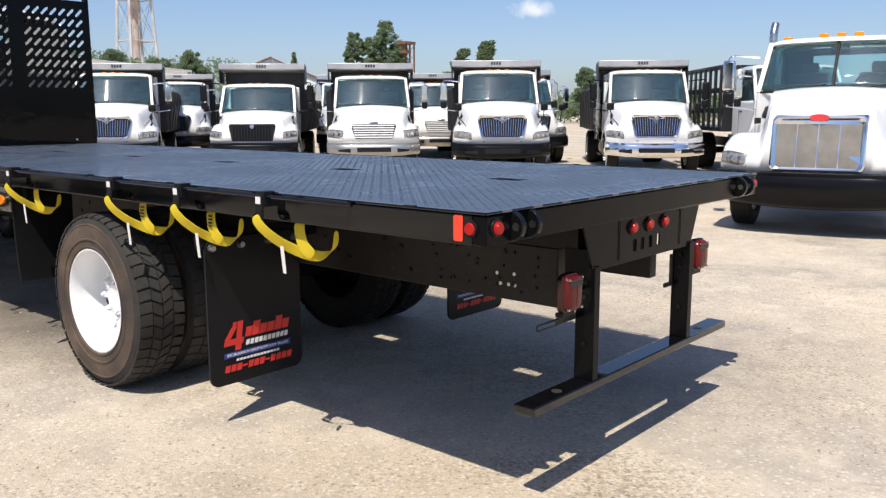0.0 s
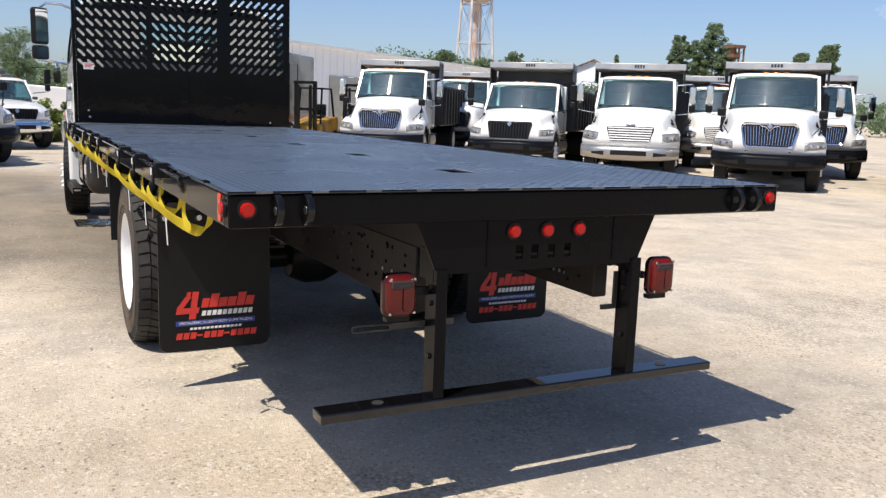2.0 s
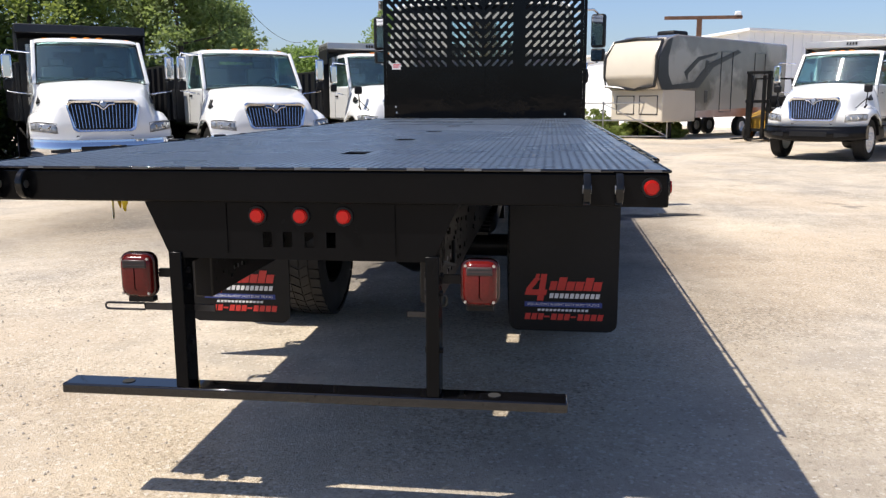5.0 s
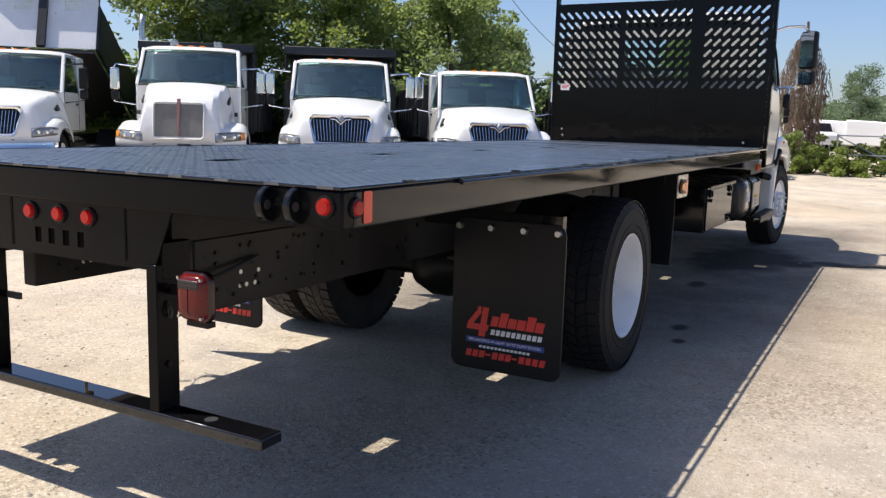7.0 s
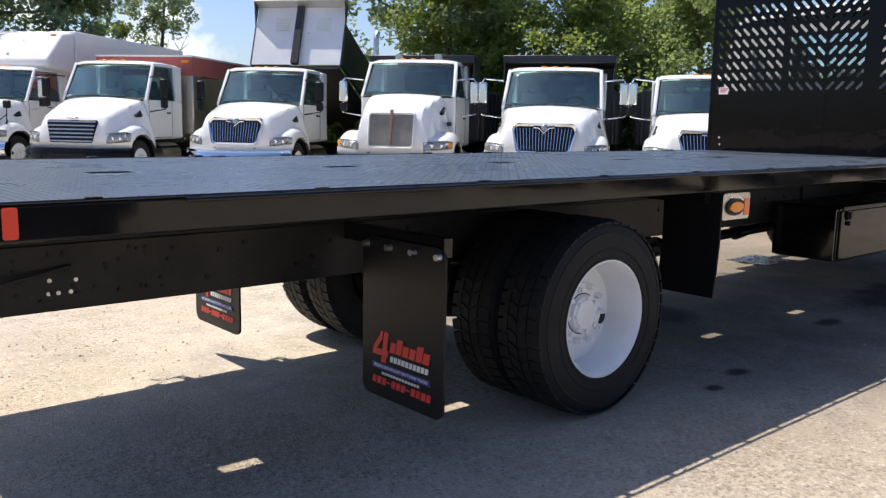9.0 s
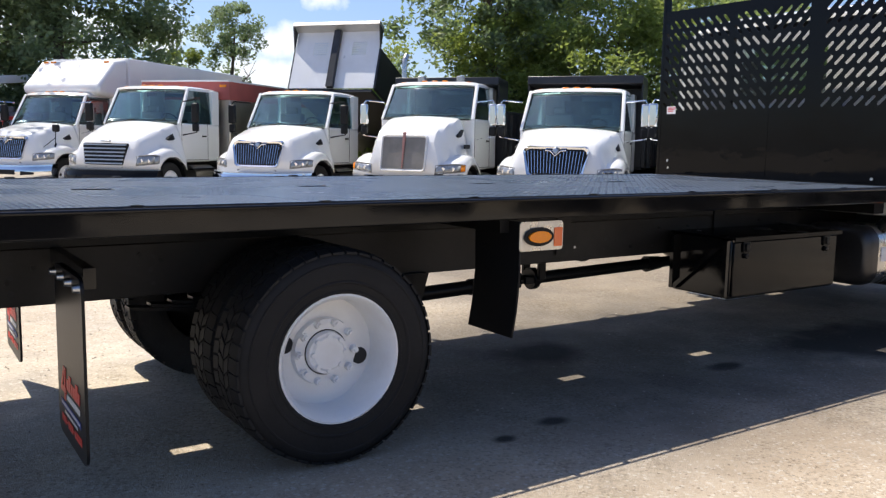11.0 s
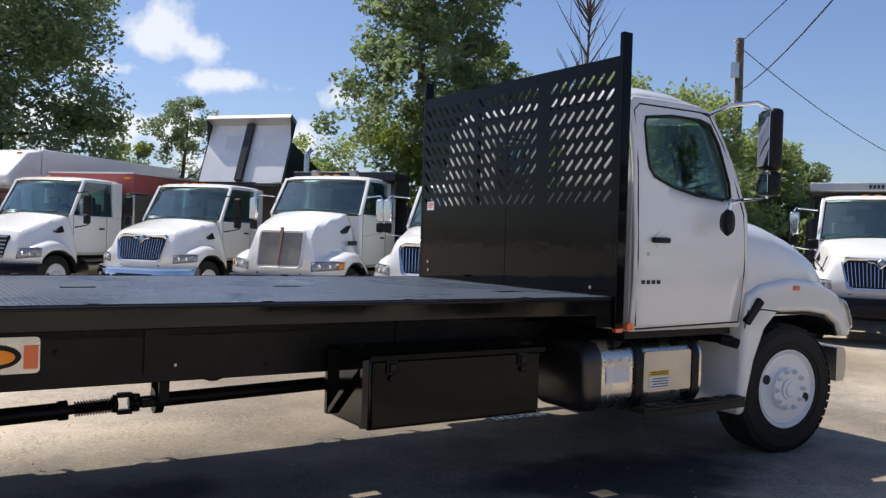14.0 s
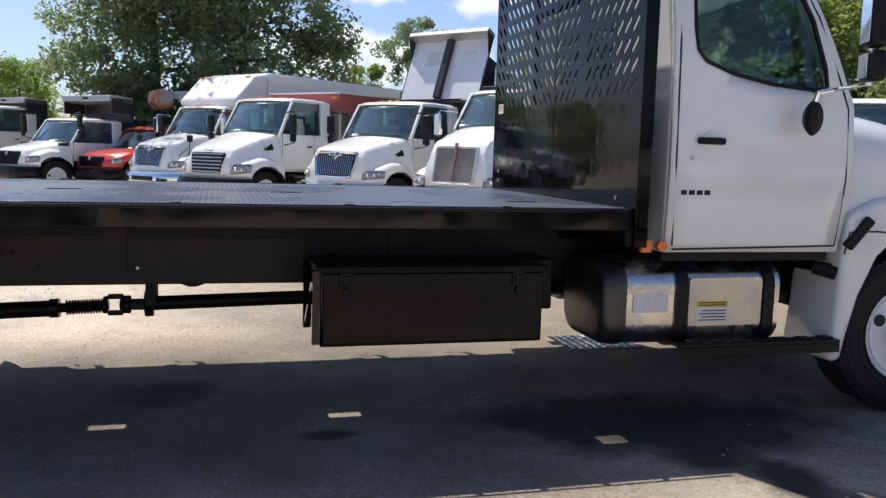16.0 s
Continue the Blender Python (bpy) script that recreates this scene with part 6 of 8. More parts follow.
    for y in [-wide - 0.03 + (2 * wide + 0.06) * k / 20 for k in range(21)]:
        e = abs(y) / (wide + 0.03)
        bow = 0.34 * e ** 4
        lo = (0.44 if grille != "pete" else 0.34) + 0.07 * e ** 2
        hi = 0.80 + (0.03 * e ** 3 if grille == "bars" else 0)
        rings.append([(x_ - bow, y, z_) for x_, z_ in ((0.06, lo), (0.12, lo + 0.015), (0.165, lo + 0.07), (0.185, 0.62), (0.175, 0.70), (0.15, hi - 0.055), (0.135, hi - 0.05), (0.13, hi - 0.012), (0.10, hi), (-0.04, hi), (-0.04, lo))])
    loft(b, rings)
    bp = part("bumper", b, {"black": "bumper_black", "chrome": "chrome", "grey": "bumper_grey"}[bumper], t, bumper + " bumper", smooth=True)
    b = bmesh.new()
    bm_ = b
    for y0, y1, zc, hh in ((-0.42, 0.42, 0.63, 0.055), (-0.88, -0.58, 0.61, 0.05), (0.58, 0.88, 0.61, 0.05)):
        rows_ = []
        for k in range(7):
            y = y0 + (y1 - y0) * k / 6
            e = abs(y) / (wide + 0.03)
            taper = 1.0 if abs(y) < 0.5 else 1.0 - 0.55 * (abs(y) - 0.58) / 0.3
            rows_.append([bm_.verts.new((0.192 - 0.34 * e ** 4, y, zc - hh * taper)), bm_.verts.new((0.186 - 0.34 * e ** 4, y, zc + hh * taper))])
        for r0, r1 in zip(rows_, rows_[1:]):
            bm_.faces.new((r0[0], r1[0], r1[1], r0[1]))
    if grille == "pete":
        b.free()
    else:
        part("bumper_vent", bm_, "grille", bp, solid=-0.012)
    # cab
    b = bmesh.new()
    prism(b, [(xb, 0.95), (xw0 - 0.05, 0.95), (xw0, cowl - 0.02), (xb, cowl - 0.02)], "y", -cw, cw)
    c = part("cab_body", b, paint, t, bevel=0.05, segments=3)
    for s in (-1, 1):
        b = bmesh.new()
        beam(b, (xw0 - 0.02, s * (cw - 0.03), cowl - 0.06), (xw1 - 0.02, s * (rw - 0.02), roof - 0.07), 0.06, 0.075, (0, 1, 0))
        part("windscreen_pillar", b, paint, c, bevel=0.02)
        b = bmesh.new()
        box(b, xb, xb + 0.30, s * (rw - 0.03), s * (cw - 0.01), cowl - 0.04, roof - 0.08)
        part("pillar", b, paint, c, bevel=0.02)
        b = bmesh.new()
        pane(b, (xb + 0.3, s * (cw - 0.03), cowl - 0.03), (xw0 - 0.02, s * (cw - 0.03), cowl - 0.03), (xw1 - 0.02, s * (rw - 0.03), roof - 0.1), (xb + 0.3, s * (rw - 0.03), roof - 0.1), 0.005)
        o_ = part("side_window", b, "dark_glass", c, "dark side window")
        o_.visible_shadow = False
        b = bmesh.new()
        box(b, -2.32, -2.18, s * (cw - 0.005), s * (cw + 0.03), 1.52, 1.555)
        part("door_handle", b, "flap", c)
        b = bmesh.new()
        for p0, p1 in (((-2.42, 1.0), (-2.42, cowl)), ((-1.36, 1.0), (-1.36, cowl)), ((-2.42, 1.0), (-1.36, 1.0))):
            tube(b, [(p0[0], s * (cw + 0.001), p0[1]), (p1[0], s * (cw + 0.001), p1[1])], 0.006, 5)
        box(b, -1.25, -0.95, s * 0.905, s * 0.94, 1.38, 1.46)
        part("door_gap", b, "seam", c)
        # mirrors
        b = bmesh.new()
        tube(b, [(-1.45, s * 1.0, 2.30), (-1.35, s * 1.36, 2.33), (-1.33, s * 1.40, 2.28), (-1.33, s * 1.40, 1.62), (-1.42, s * 1.0, 1.56)], 0.016, 6)
        am = part("mirror_arm", b, "chrome" if mirrors == "chrome" else "flap", t, smooth=True)
        b = bmesh.new()
        box(b, -1.36, -1.26, s * 1.30, s * 1.47, 1.84, 2.26)
        part("mirror", b, "chrome" if mirrors == "chrome" else "flap", am, bevel=0.03, segments=2)
        b = bmesh.new()
        box(b, -1.36, -1.27, s * 1.31, s * 1.46, 1.64, 1.82)
        part("wide_mirror", b, "flap", am, bevel=0.03, segments=2)
        if hood_mirrors:
            b = bmesh.new()
            tube(b, [(-0.52, s * 1.0, 1.22), (-0.50, s * 1.04, 1.62)], 0.012, 6)
            tube(b, [(-0.30, s * 0.86, 1.22), (-0.50, s * 1.04, 1.45)], 0.010, 6)
            tube(b, [(-0.53, s * 0.98, 1.24), (-0.50, s * 1.04, 1.3)], 0.02, 6)
            hm = part("hood_mirror_stalk", b, "flap", t)
            b = bmesh.new()
            box(b, -0.56, -0.46, s * 0.95, s * 1.13, 1.58, 1.76)
            part("hood_mirror", b, "flap", hm, bevel=0.04, segments=3)
    b = bmesh.new()
    def screen(p, q, off=0.0):
        """A point on the bowed windscreen: p across from -1 to 1, q up from 0 to 1."""
        w = (cw - 0.055) + (rw - cw) * q
        return (xw0 + off + (xw1 - xw0) * q + 0.20 * (1 - p * p) - 0.02, p * w, cowl - 0.05 + (roof - 0.075 - cowl + 0.05) * q)
    g_ = [[b.verts.new(screen(-1 + 2 * i / 40, j / 6)) for i in range(41)] for j in range(7)]
    for r0, r1 in zip(g_, g_[1:]):
        for k in range(40):
            b.faces.new((r0[k], r0[k + 1], r1[k + 1], r1[k]))
    o_ = part("windscreen", b, "dark_glass", c, "dark reflecting windscreen", smooth=True, solid=-0.006)
    o_.visible_shadow = False
    b = bmesh.new()
    rim = [screen(-1 + 2 * i / 12, 0.0, 0.006) for i in range(13)] + [screen(1, j / 3, 0.006) for j in (1, 2)] + [screen(1 - 2 * i / 12, 1.0, 0.006) for i in range(13)] + [screen(-1, j / 3, 0.006) for j in (2, 1, 0)]
    tube(b, rim, 0.016, 6)
    part("windscreen_seal", b, "flap", c)
    for y0 in (-0.75, 0.05):
        b = bmesh.new()
        tube(b, [screen(y0, 0.03, 0.03), screen(y0 + 0.35, 0.06, 0.03), screen(y0 + 0.66, 0.13, 0.03)], 0.010, 5)
        part("wiper", b, "flap", c)
    if grille == "pete":
        b = bmesh.new()
        tube(b, [screen(0, q / 4, 0.004) for q in range(5)], 0.022, 6)
        part("windscreen_bar", b, "flap", c)
    b = bmesh.new()
    tube(b, [(xw1 + 0.02, 0.0, roof - 0.12), (xw1 + 0.03, 0, roof - 0.2)], 0.01, 5)
    box(b, xw1 + 0.02, xw1 + 0.04, -0.12, 0.12, roof - 0.26, roof - 0.19)
    part("inside_mirror", b, "flap", c)
    b = bmesh.new()
    tor = [(-1.78 + 0.08 * math.sin(2 * math.pi * k / 14), 0.42 + 0.21 * math.cos(2 * math.pi * k / 14), cowl + 0.04 + 0.16 * math.sin(2 * math.pi * k / 14)) for k in range(15)]
    tube(b, tor, 0.016, 6)
    part("steering_wheel", b, "flap", c)
    b = bmesh.new()
    plate_with_holes(b, [(-cw + 0.02, cowl - 0.03), (cw - 0.02, cowl - 0.03), (rw - 0.02, roof - 0.06), (-rw + 0.02, roof - 0.06)],
                     [[(-0.5, cowl + 0.12), (0.5, cowl + 0.12), (0.5, roof - 0.2), (-0.5, roof - 0.2)]], lambda y, z: (xb + 0.02, y, z))
    part("cab_back", b, "cab_in", c, solid=0.02)
    b = bmesh.new()
    rings = []
    for x, zt, w in ((xb - 0.01, roof - 0.06, rw - 0.05), (xb + 0.06, roof - 0.01, rw - 0.01), (-2.4, roof, rw), (xw1 - 0.2, roof - 0.005, rw), (xw1 - 0.02, roof - 0.03, rw - 0.02), (xw1 + 0.05, roof - 0.09, rw - 0.05)):
        bw = 0.20 * max(0.0, min(1.0, (x + 2.4) / (xw1 + 2.45)))
        rings.append([(x + bw * (1 - abs(math.cos(a)) ** 0.8), w * math.copysign(abs(math.cos(a)) ** 0.4, math.cos(a)), roof - 0.12 + (zt - roof + 0.12) * abs(math.sin(a)) ** 0.5) for a in [math.pi * k / 12 for k in range(13)]])
    loft(b, rings)
    rf = part("cab_roof", b, paint, c, smooth=True)
    for y in (-0.70, -0.22, 0.0, 0.22, 0.70):
        b = bmesh.new()
        zr = roof - 0.018 if abs(y) < 0.5 else roof - 0.045
        dx = 0.07 if abs(y) < 0.5 else 0.0
        box(b, xw1 + dx - 0.11, xw1 + dx - 0.02, y - 0.055, y + 0.055, zr - 0.02, zr + 0.025 + (0.03 if grille == "pete" else 0))
        part("roof_lamp", b, "amber", rf, bevel=0.012)
    if beacons:
        for y in (-0.35, 0.5):
            b = bmesh.new()
            box(b, xw1 - 0.25, xw1 - 0.12, y - 0.08, y + 0.08, roof + 0.0, roof + 0.11)
            part("work_lamp", b, "headlight", rf, bevel=0.02)
    b = bmesh.new()
    for s in (-1, 1):
        box(b, -2.55, -2.35, s * 0.2, s * 0.75, 1.55, 2.1)
        box(b, -2.5, -2.4, s * 0.35, s * 0.62, 2.1, 2.25)
    part("seat", b, "cab_in", c, bevel=0.03)
    b = bmesh.new()
    prism(b, [(xw0 - 0.05, cowl - 0.02), (-1.75, cowl - 0.02), (-1.7, cowl + 0.07), (xw0 - 0.12, cowl + 0.05)], "y", -0.92, 0.92)
    part("dashboard", b, "dash", c, bevel=0.03)
    # chassis and wheels
    b = bmesh.new()
    for y in (-0.42, 0.42):
        box(b, -length + 0.2, 0.0, y - 0.04, y + 0.04, 0.62, 0.86)
    box(b, -1.3, -0.1, -0.55, 0.55, 0.5, 0.95)
    box(b, -2.9, -1.3, -0.75, 0.75, 0.55, 0.95)
    cyl(b, (ax, -0.85, 0.49), (ax, 0.85, 0.49), 0.07, seg=8)
    cyl(b, (-length + 2.0, -0.85, 0.49), (-length + 2.0, 0.85, 0.49), 0.09, seg=8)
    part("chassis", b, "chassis", t)
    for s in (-1, 1):
        wheel(t, (ax, s * 1.08, 0.49), s, r=0.49, seg=20, lugs=False, dish=0.01)
        wheel(t, (-length + 2.0, s * 1.13, 0.49), s, r=0.49, width=0.55, seg=20, lugs=False, dish=0.1)
    if stack:
        b = bmesh.new()
        zs = roof + {"mesh": 0.62, "pete": 0.26}.get(grille, 0.0)
        xs, ys = xb - 0.10, (-1.20 if grille == "mesh" else -1.12)
        tube(b, [(xs, ys, 0.8), (xs, ys, zs - 0.15), (xs - 0.02, ys, zs - 0.05), (xs - 0.12, ys, zs + 0.06)], 0.062, 12)
        cyl(b, (xs, ys, 1.1), (xs, ys, min(2.2, zs - 0.4)), 0.10, seg=16)
        part("exhaust_pipe", b, "steel", t, "bright upright exhaust stack", smooth=True)
    # bodies
    if body in ("dump", "dump_black", "dump_low"):
        edge = "dump_grey" if body == "dump" else "dump_black"
        b = bmesh.new()
        box(b, -length, xb - 0.25, -1.18, -1.10, 1.05, 2.2)
        box(b, -length, xb - 0.25, 1.10, 1.18, 1.05, 2.2)
        box(b, xb - 0.33, xb - 0.25, -1.1, 1.1, 1.05, 2.68 if body != "dump_low" else 2.2)
        box(b, -length, xb - 0.33, -1.1, 1.1, 1.0, 1.08)
        d = part("dump_body", b, "dump_black", t, "black steel dump body", bevel=0.01)
        for k in range(8):
            for s in (-1, 1):
                b = bmesh.new()
                x = xb - 0.5 - k * (length + xb - 0.6) / 7.5
                box(b, x - 0.05, x + 0.05, s * 1.18, s * 1.25, 1.05, 2.15)
                part("side_rib", b, "dump_black", d)
        if body != "dump_low":
            b = bmesh.new()
            prism(b, [(xb - 0.26, 2.66), (xb - 0.26, 2.84), (xb + 0.50, 2.88), (xb + 0.52, 2.72), (xb + 0.45, 2.70)], "y", -1.17, 1.17)
            part("cab_shield", b, edge, d, "dull cab shield of the dump body", bevel=0.012)
            for s in (-1, 1):
                part("shield_cheek", boxes((xb - 0.26, xb + 0.45, s * 1.17, s * 1.14, 2.35, 2.80)), "dump_black", d)
            b = bmesh.new()
            for k in range(4):
                box(b, xb + 0.522, xb + 0.528, -0.14 + k * 0.07, -0.095 + k * 0.07, 2.765, 2.835)
            part("badge_bar", b, "seam", d)
    elif body == "raised":
        piv = Matrix.Translation((-length + 0.2, 0, 1.0)) @ Matrix.Rotation(radians(-21), 4, "Y")
        def tip(bb):
            bb.transform(piv)
            return bb
        ln = length + xb - 0.4
        b = bmesh.new()
        box(b, 0, ln, -1.18, -1.10, 0.1, 1.15)
        box(b, 0, ln, 1.10, 1.18, 0.1, 1.15)
        box(b, 0, ln, -1.1, 1.1, 0.0, 0.08)
        d = part("dump_body", tip(b), "dump_black", t, "raised black dump body", bevel=0.01)
        b = bmesh.new()
        holes_ = []
        for cy in (-0.62, 0.42):
            for i in range(7):
                for j in range(6):
                    y, z = cy + i * 0.055, 0.98 + j * 0.062
                    holes_.append([(y, z), (y + 0.034, z + 0.004), (y + 0.034, z + 0.038), (y, z + 0.034)])
        plate_with_holes(b, [(-1.13, 0.1), (1.13, 0.1), (1.13, 1.62), (-1.13, 1.62)], holes_, lambda y, z: (ln, y, z))
        part("bulkhead", tip(b), "alu_panel", d, "pale bulkhead with two perforated panels", solid=0.03)
        b = bmesh.new()
        box(b, ln + 0.015, ln + 0.13, -0.085, 0.085, 0.1, 1.6)
        part("centre_post", tip(b), "dump_black", d)
        b = bmesh.new()
        prism(b, [(ln - 0.02, 1.60), (ln - 0.02, 1.72), (ln + 0.28, 1.75), (ln + 0.30, 1.65)], "y", -1.17, 1.17)
        part("cab_shield", tip(b), "dump_grey", d, bevel=0.01)
        for s in (-1, 1):
            b = bmesh.new()
            prism(b, [(ln, 1.1), (ln, 1.62), (ln + 0.28, 1.66)], "y", s * 1.15, s * 1.17)
            part("shield_cheek", tip(b), "dump_black", d)
        b = bmesh.new()
        top = piv @ Vector((ln * 0.55, 0, 0))
        cyl(b, (xb - 0.6, 0.0, 0.9), top, 0.09, 0.06, 14)
        part("hoist_ram", b, "zinc", d, smooth=True)
    elif body in ("box", "red_box"):
        m_ = "box_white" if body == "box" else "box_white"
        hz = 3.55 if body == "box" else 2.75
        b = bmesh.new()
        box(b, -length - 1.0, xb - 0.15, -1.2, 1.2, 1.05, hz)
        d = part("cargo_box", b, "alu" if body == "red_box" else m_, t, "large cargo box", bevel=0.03)
        if body == "box":
            b = bmesh.new()
            prism(b, [(xb - 0.14, 2.45), (xb - 0.14, hz - 0.02), (xb + 0.35, hz - 0.12), (xb + 1.05, 2.75), (xb + 1.0, 2.55)], "y", -1.17, 1.17)
            part("wind_deflector", b, "box_white", d, "rounded white wind deflector", bevel=0.16, segments=4)
            for y in (-0.95, -0.72, 0.92):
                b = bmesh.new()
                box(b, xb + 0.20, xb + 0.40, y - 0.07, y + 0.07, hz - 0.24, hz - 0.12)
                part("box_lamp", b, "amber", d)
        else:
            b = bmesh.new()
            box(b, -length - 1.0, xb - 0.10, -1.21, 1.21, 2.42, 2.85)
            part("red_header", b, "faded_red", d, "faded red header panel")
            b = bmesh.new()
            box(b, -length - 1.0, xb - 0.09, -1.22, 1.22, 2.852, 2.89)
            part("header_trim", b, "box_white", d)
            for y in (-1.05, 1.05):
                b = bmesh.new()
                box(b, xb - 0.098, xb - 0.08, y - 0.09, y + 0.09, 2.72, 2.78)
                part("box_lamp", b, "amber", d)
    elif body == "stake":
        b = bmesh.new()
        box(b, -length, xb - 0.25, -1.2, 1.2, 1.05, 1.15)
        d = part("stake_body", b, "dump_black", t, "black stake body with upright slats")
        for s in (-1, 1):
            for k in range(10):
                b = bmesh.new()
                x = xb - 0.4 - k * 0.48
                box(b, x - 0.06, x + 0.06, s * 1.15, s * 1.2, 1.15, 2.6)
                part("stake", b, "dump_black", d)
            b = bmesh.new()
            for z in (1.5, 2.0, 2.55):
                box(b, -length, xb - 0.25, s * 1.12, s * 1.15, z, z + 0.12)
            part("stake_rail", b, "dump_black", d)
        b = bmesh.new()
        box(b, xb - 0.30, xb - 0.25, -1.15, 1.15, 1.15, 2.65)
        part("bulkhead", b, "dump_black", d)
    if name == "pickup_truck":
        b = bmesh.new()
        for s in (-1, 1):
            box(b, -length, xb - 0.03, s * 0.86, s * 0.97, 0.62, 1.34)
        box(b, -length, -length + 0.08, -0.86, 0.86, 0.62, 1.34)
        box(b, xb - 0.09, xb - 0.03, -0.86, 0.86, 0.62, 1.34)
        box(b, -length, xb - 0.03, -0.86, 0.86, 0.80, 0.86)
        part("cargo_bed", b, paint, t, bevel=0.03, segments=2)
    return t


def park(t, x, y, deg):
    t.matrix_world = pose(x, y, 0, 0, 0, deg)
    return t


def park_copy(t, x, y, deg, label=""):
    c = copy_thing(t, pose(x, y, 0, 0, 0, deg))
    return tagged(c, label) if label else c


# the row beyond the truck's right side
intl = park(parked_truck("dump_truck", "white dump truck with chrome grille and black bumper", hood_hw=0.70), -18.15, 6.90, -36)
park_copy(intl, -10.35, 12.65, -49, "white dump truck with black bumper and sun glinting in its windscreen")
park_copy(intl, -12.9, 17.5, -42, "white dump truck parked in the second row")
park_copy(intl, -19.4, 16.2, -42, "white dump truck parked in the second row")
park_copy(intl, -22.9, 11.6, -38, "white dump truck parked in the second row")
park(parked_truck("dump_truck", "white dump truck with a dark grille and black bumper", grille="black", badge_z=1.26, roof=2.32, cowl=1.60, hood_mirrors=False, mirrors="black", wide=1.08), -15.76, 9.46, -44)
m2 = park(parked_truck("dump_truck", "white dump truck with slatted chrome grille and grey steel bumper", grille="slats", badge_z=1.26, roof=2.52, cowl=1.72, bumper="grey", mirrors="chrome", hood_mirrors=False, slat="white"), -13.42, 11.41, -43)
park_copy(m2, -16.3, 17.3, -42, "white slatted-grille dump truck in the second row")
chrome_intl = park(parked_truck("dump_truck", "white dump truck with chrome grille and chrome bumper", bumper="chrome", mirrors="black", stack=True), -7.66, 15.15, -54)
park(parked_truck("stake_truck", "white stake truck with black slatted body", grille="slats", badge_z=1.3, body="stake", bumper="black", hood_mirrors=False), -3.85, 15.05, -51)
park(parked_truck("tractor_truck", "white truck with wide chrome grille and black bumper", grille="pete", badge_z=1.47, roof=2.58, cowl=1.86, body="none", hood_hw=0.64, stack=True, hood_mirrors=False, wide=1.2, length=6.0), -1.62, 7.48, -80)

# the row beyond the truck's left side
park(parked_truck("box_truck", "white box truck with rounded wind deflector", bumper="chrome", body="box"), -3.64, -17.8, 40)
park(parked_truck("service_truck", "white truck with slatted grille before a red-topped box", grille="slats", badge_z=1.36, roof=2.68, cowl=1.84, body="red_box", hood_mirrors=False, mirrors="black"), -5.12, -14.3, 40)
park(parked_truck("dump_truck", "white dump truck with its bed raised high", bumper="chrome", body="raised", hood_mirrors=False, mirrors="black"), -7.68, -12.2, 38)
park(parked_truck("dump_truck", "white dump truck with grey mesh grille and tall exhaust", grille="mesh", badge_z=1.60, roof=2.75, cowl=2.0, body="dump_black", hood_hw=0.62, stack=True, hood_mirrors=False, beacons=True, wide=1.16), -9.38, -9.16, 37)
intl_black = park(parked_truck("dump_truck", "white truck with chrome grille, chrome bumper and black dump body", bumper="chrome", body="dump_black", hood_mirrors=False), -11.07, -6.76, 36)
park(parked_truck("dump_truck", "lower white truck with chrome grille and bumper, without a cab shield", bumper="chrome", body="dump_low", hood_mirrors=False, roof=2.45, cowl=1.70, badge_z=1.38), -12.57, -4.2, 37)
park_copy(intl, -17.1, -2.5, 32, "white dump truck with grey cab shield beside a bushy tree")
park(parked_truck("dump_truck", "small white dump truck with dark grille", grille="black", badge_z=1.2, roof=2.2, cowl=1.5, hood_mirrors=False, mirrors="black", wide=1.06), 0.2, -20.3, 42)
park_copy(intl, 3.2, -24.0, 42, "white dump truck at the far end of the row")
pickup = park(parked_truck("pickup_truck", "red pickup truck with a black grille", grille="black", badge_z=1.12, roof=2.0, cowl=1.36, body="none", hood_mirrors=False, mirrors="black", paint="red_paint", length=6.0, wide=1.0, hood_hw=0.75, tank=False), -2.0, -19.8, 40)
park(parked_truck("pickup_truck", "white pickup truck with a dark grille and chrome bumper", grille="black", badge_z=1.12, roof=2.0, cowl=1.36, body="none", bumper="chrome", hood_mirrors=False, mirrors="black", length=6.0, wide=1.0, hood_hw=0.75, tank=False), -23.5, -1.6, 20)


# ---------------------------------------------------------------- ground
b = bmesh.new()
n_, half = 24, 420
for i in range(n_ + 1):
    for j in range(n_ + 1):
        u, v = 2 * i / n_ - 1, 2 * j / n_ - 1
        b.verts.new((half * u * abs(u) ** 1.5, half * v * abs(v) ** 1.5, 0))
b.verts.ensure_lookup_table()
for i in range(n_):
    for j in range(n_):
        k = i * (n_ + 1) + j
        b.faces.new((b.verts[k], b.verts[k + n_ + 1], b.verts[k + n_ + 2], b.verts[k + 1]))
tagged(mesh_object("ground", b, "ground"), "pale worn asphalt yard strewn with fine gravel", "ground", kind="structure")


def numpy_mesh(name, verts, faces, material, parent=None):
    me_ = bpy.data.meshes.new(name)
    me_.from_pydata(verts.tolist(), [], faces.tolist())
    me_.materials.append(M[material])
    o_ = new(name, me_)
    if parent:
        o_.parent = parent
    return o_


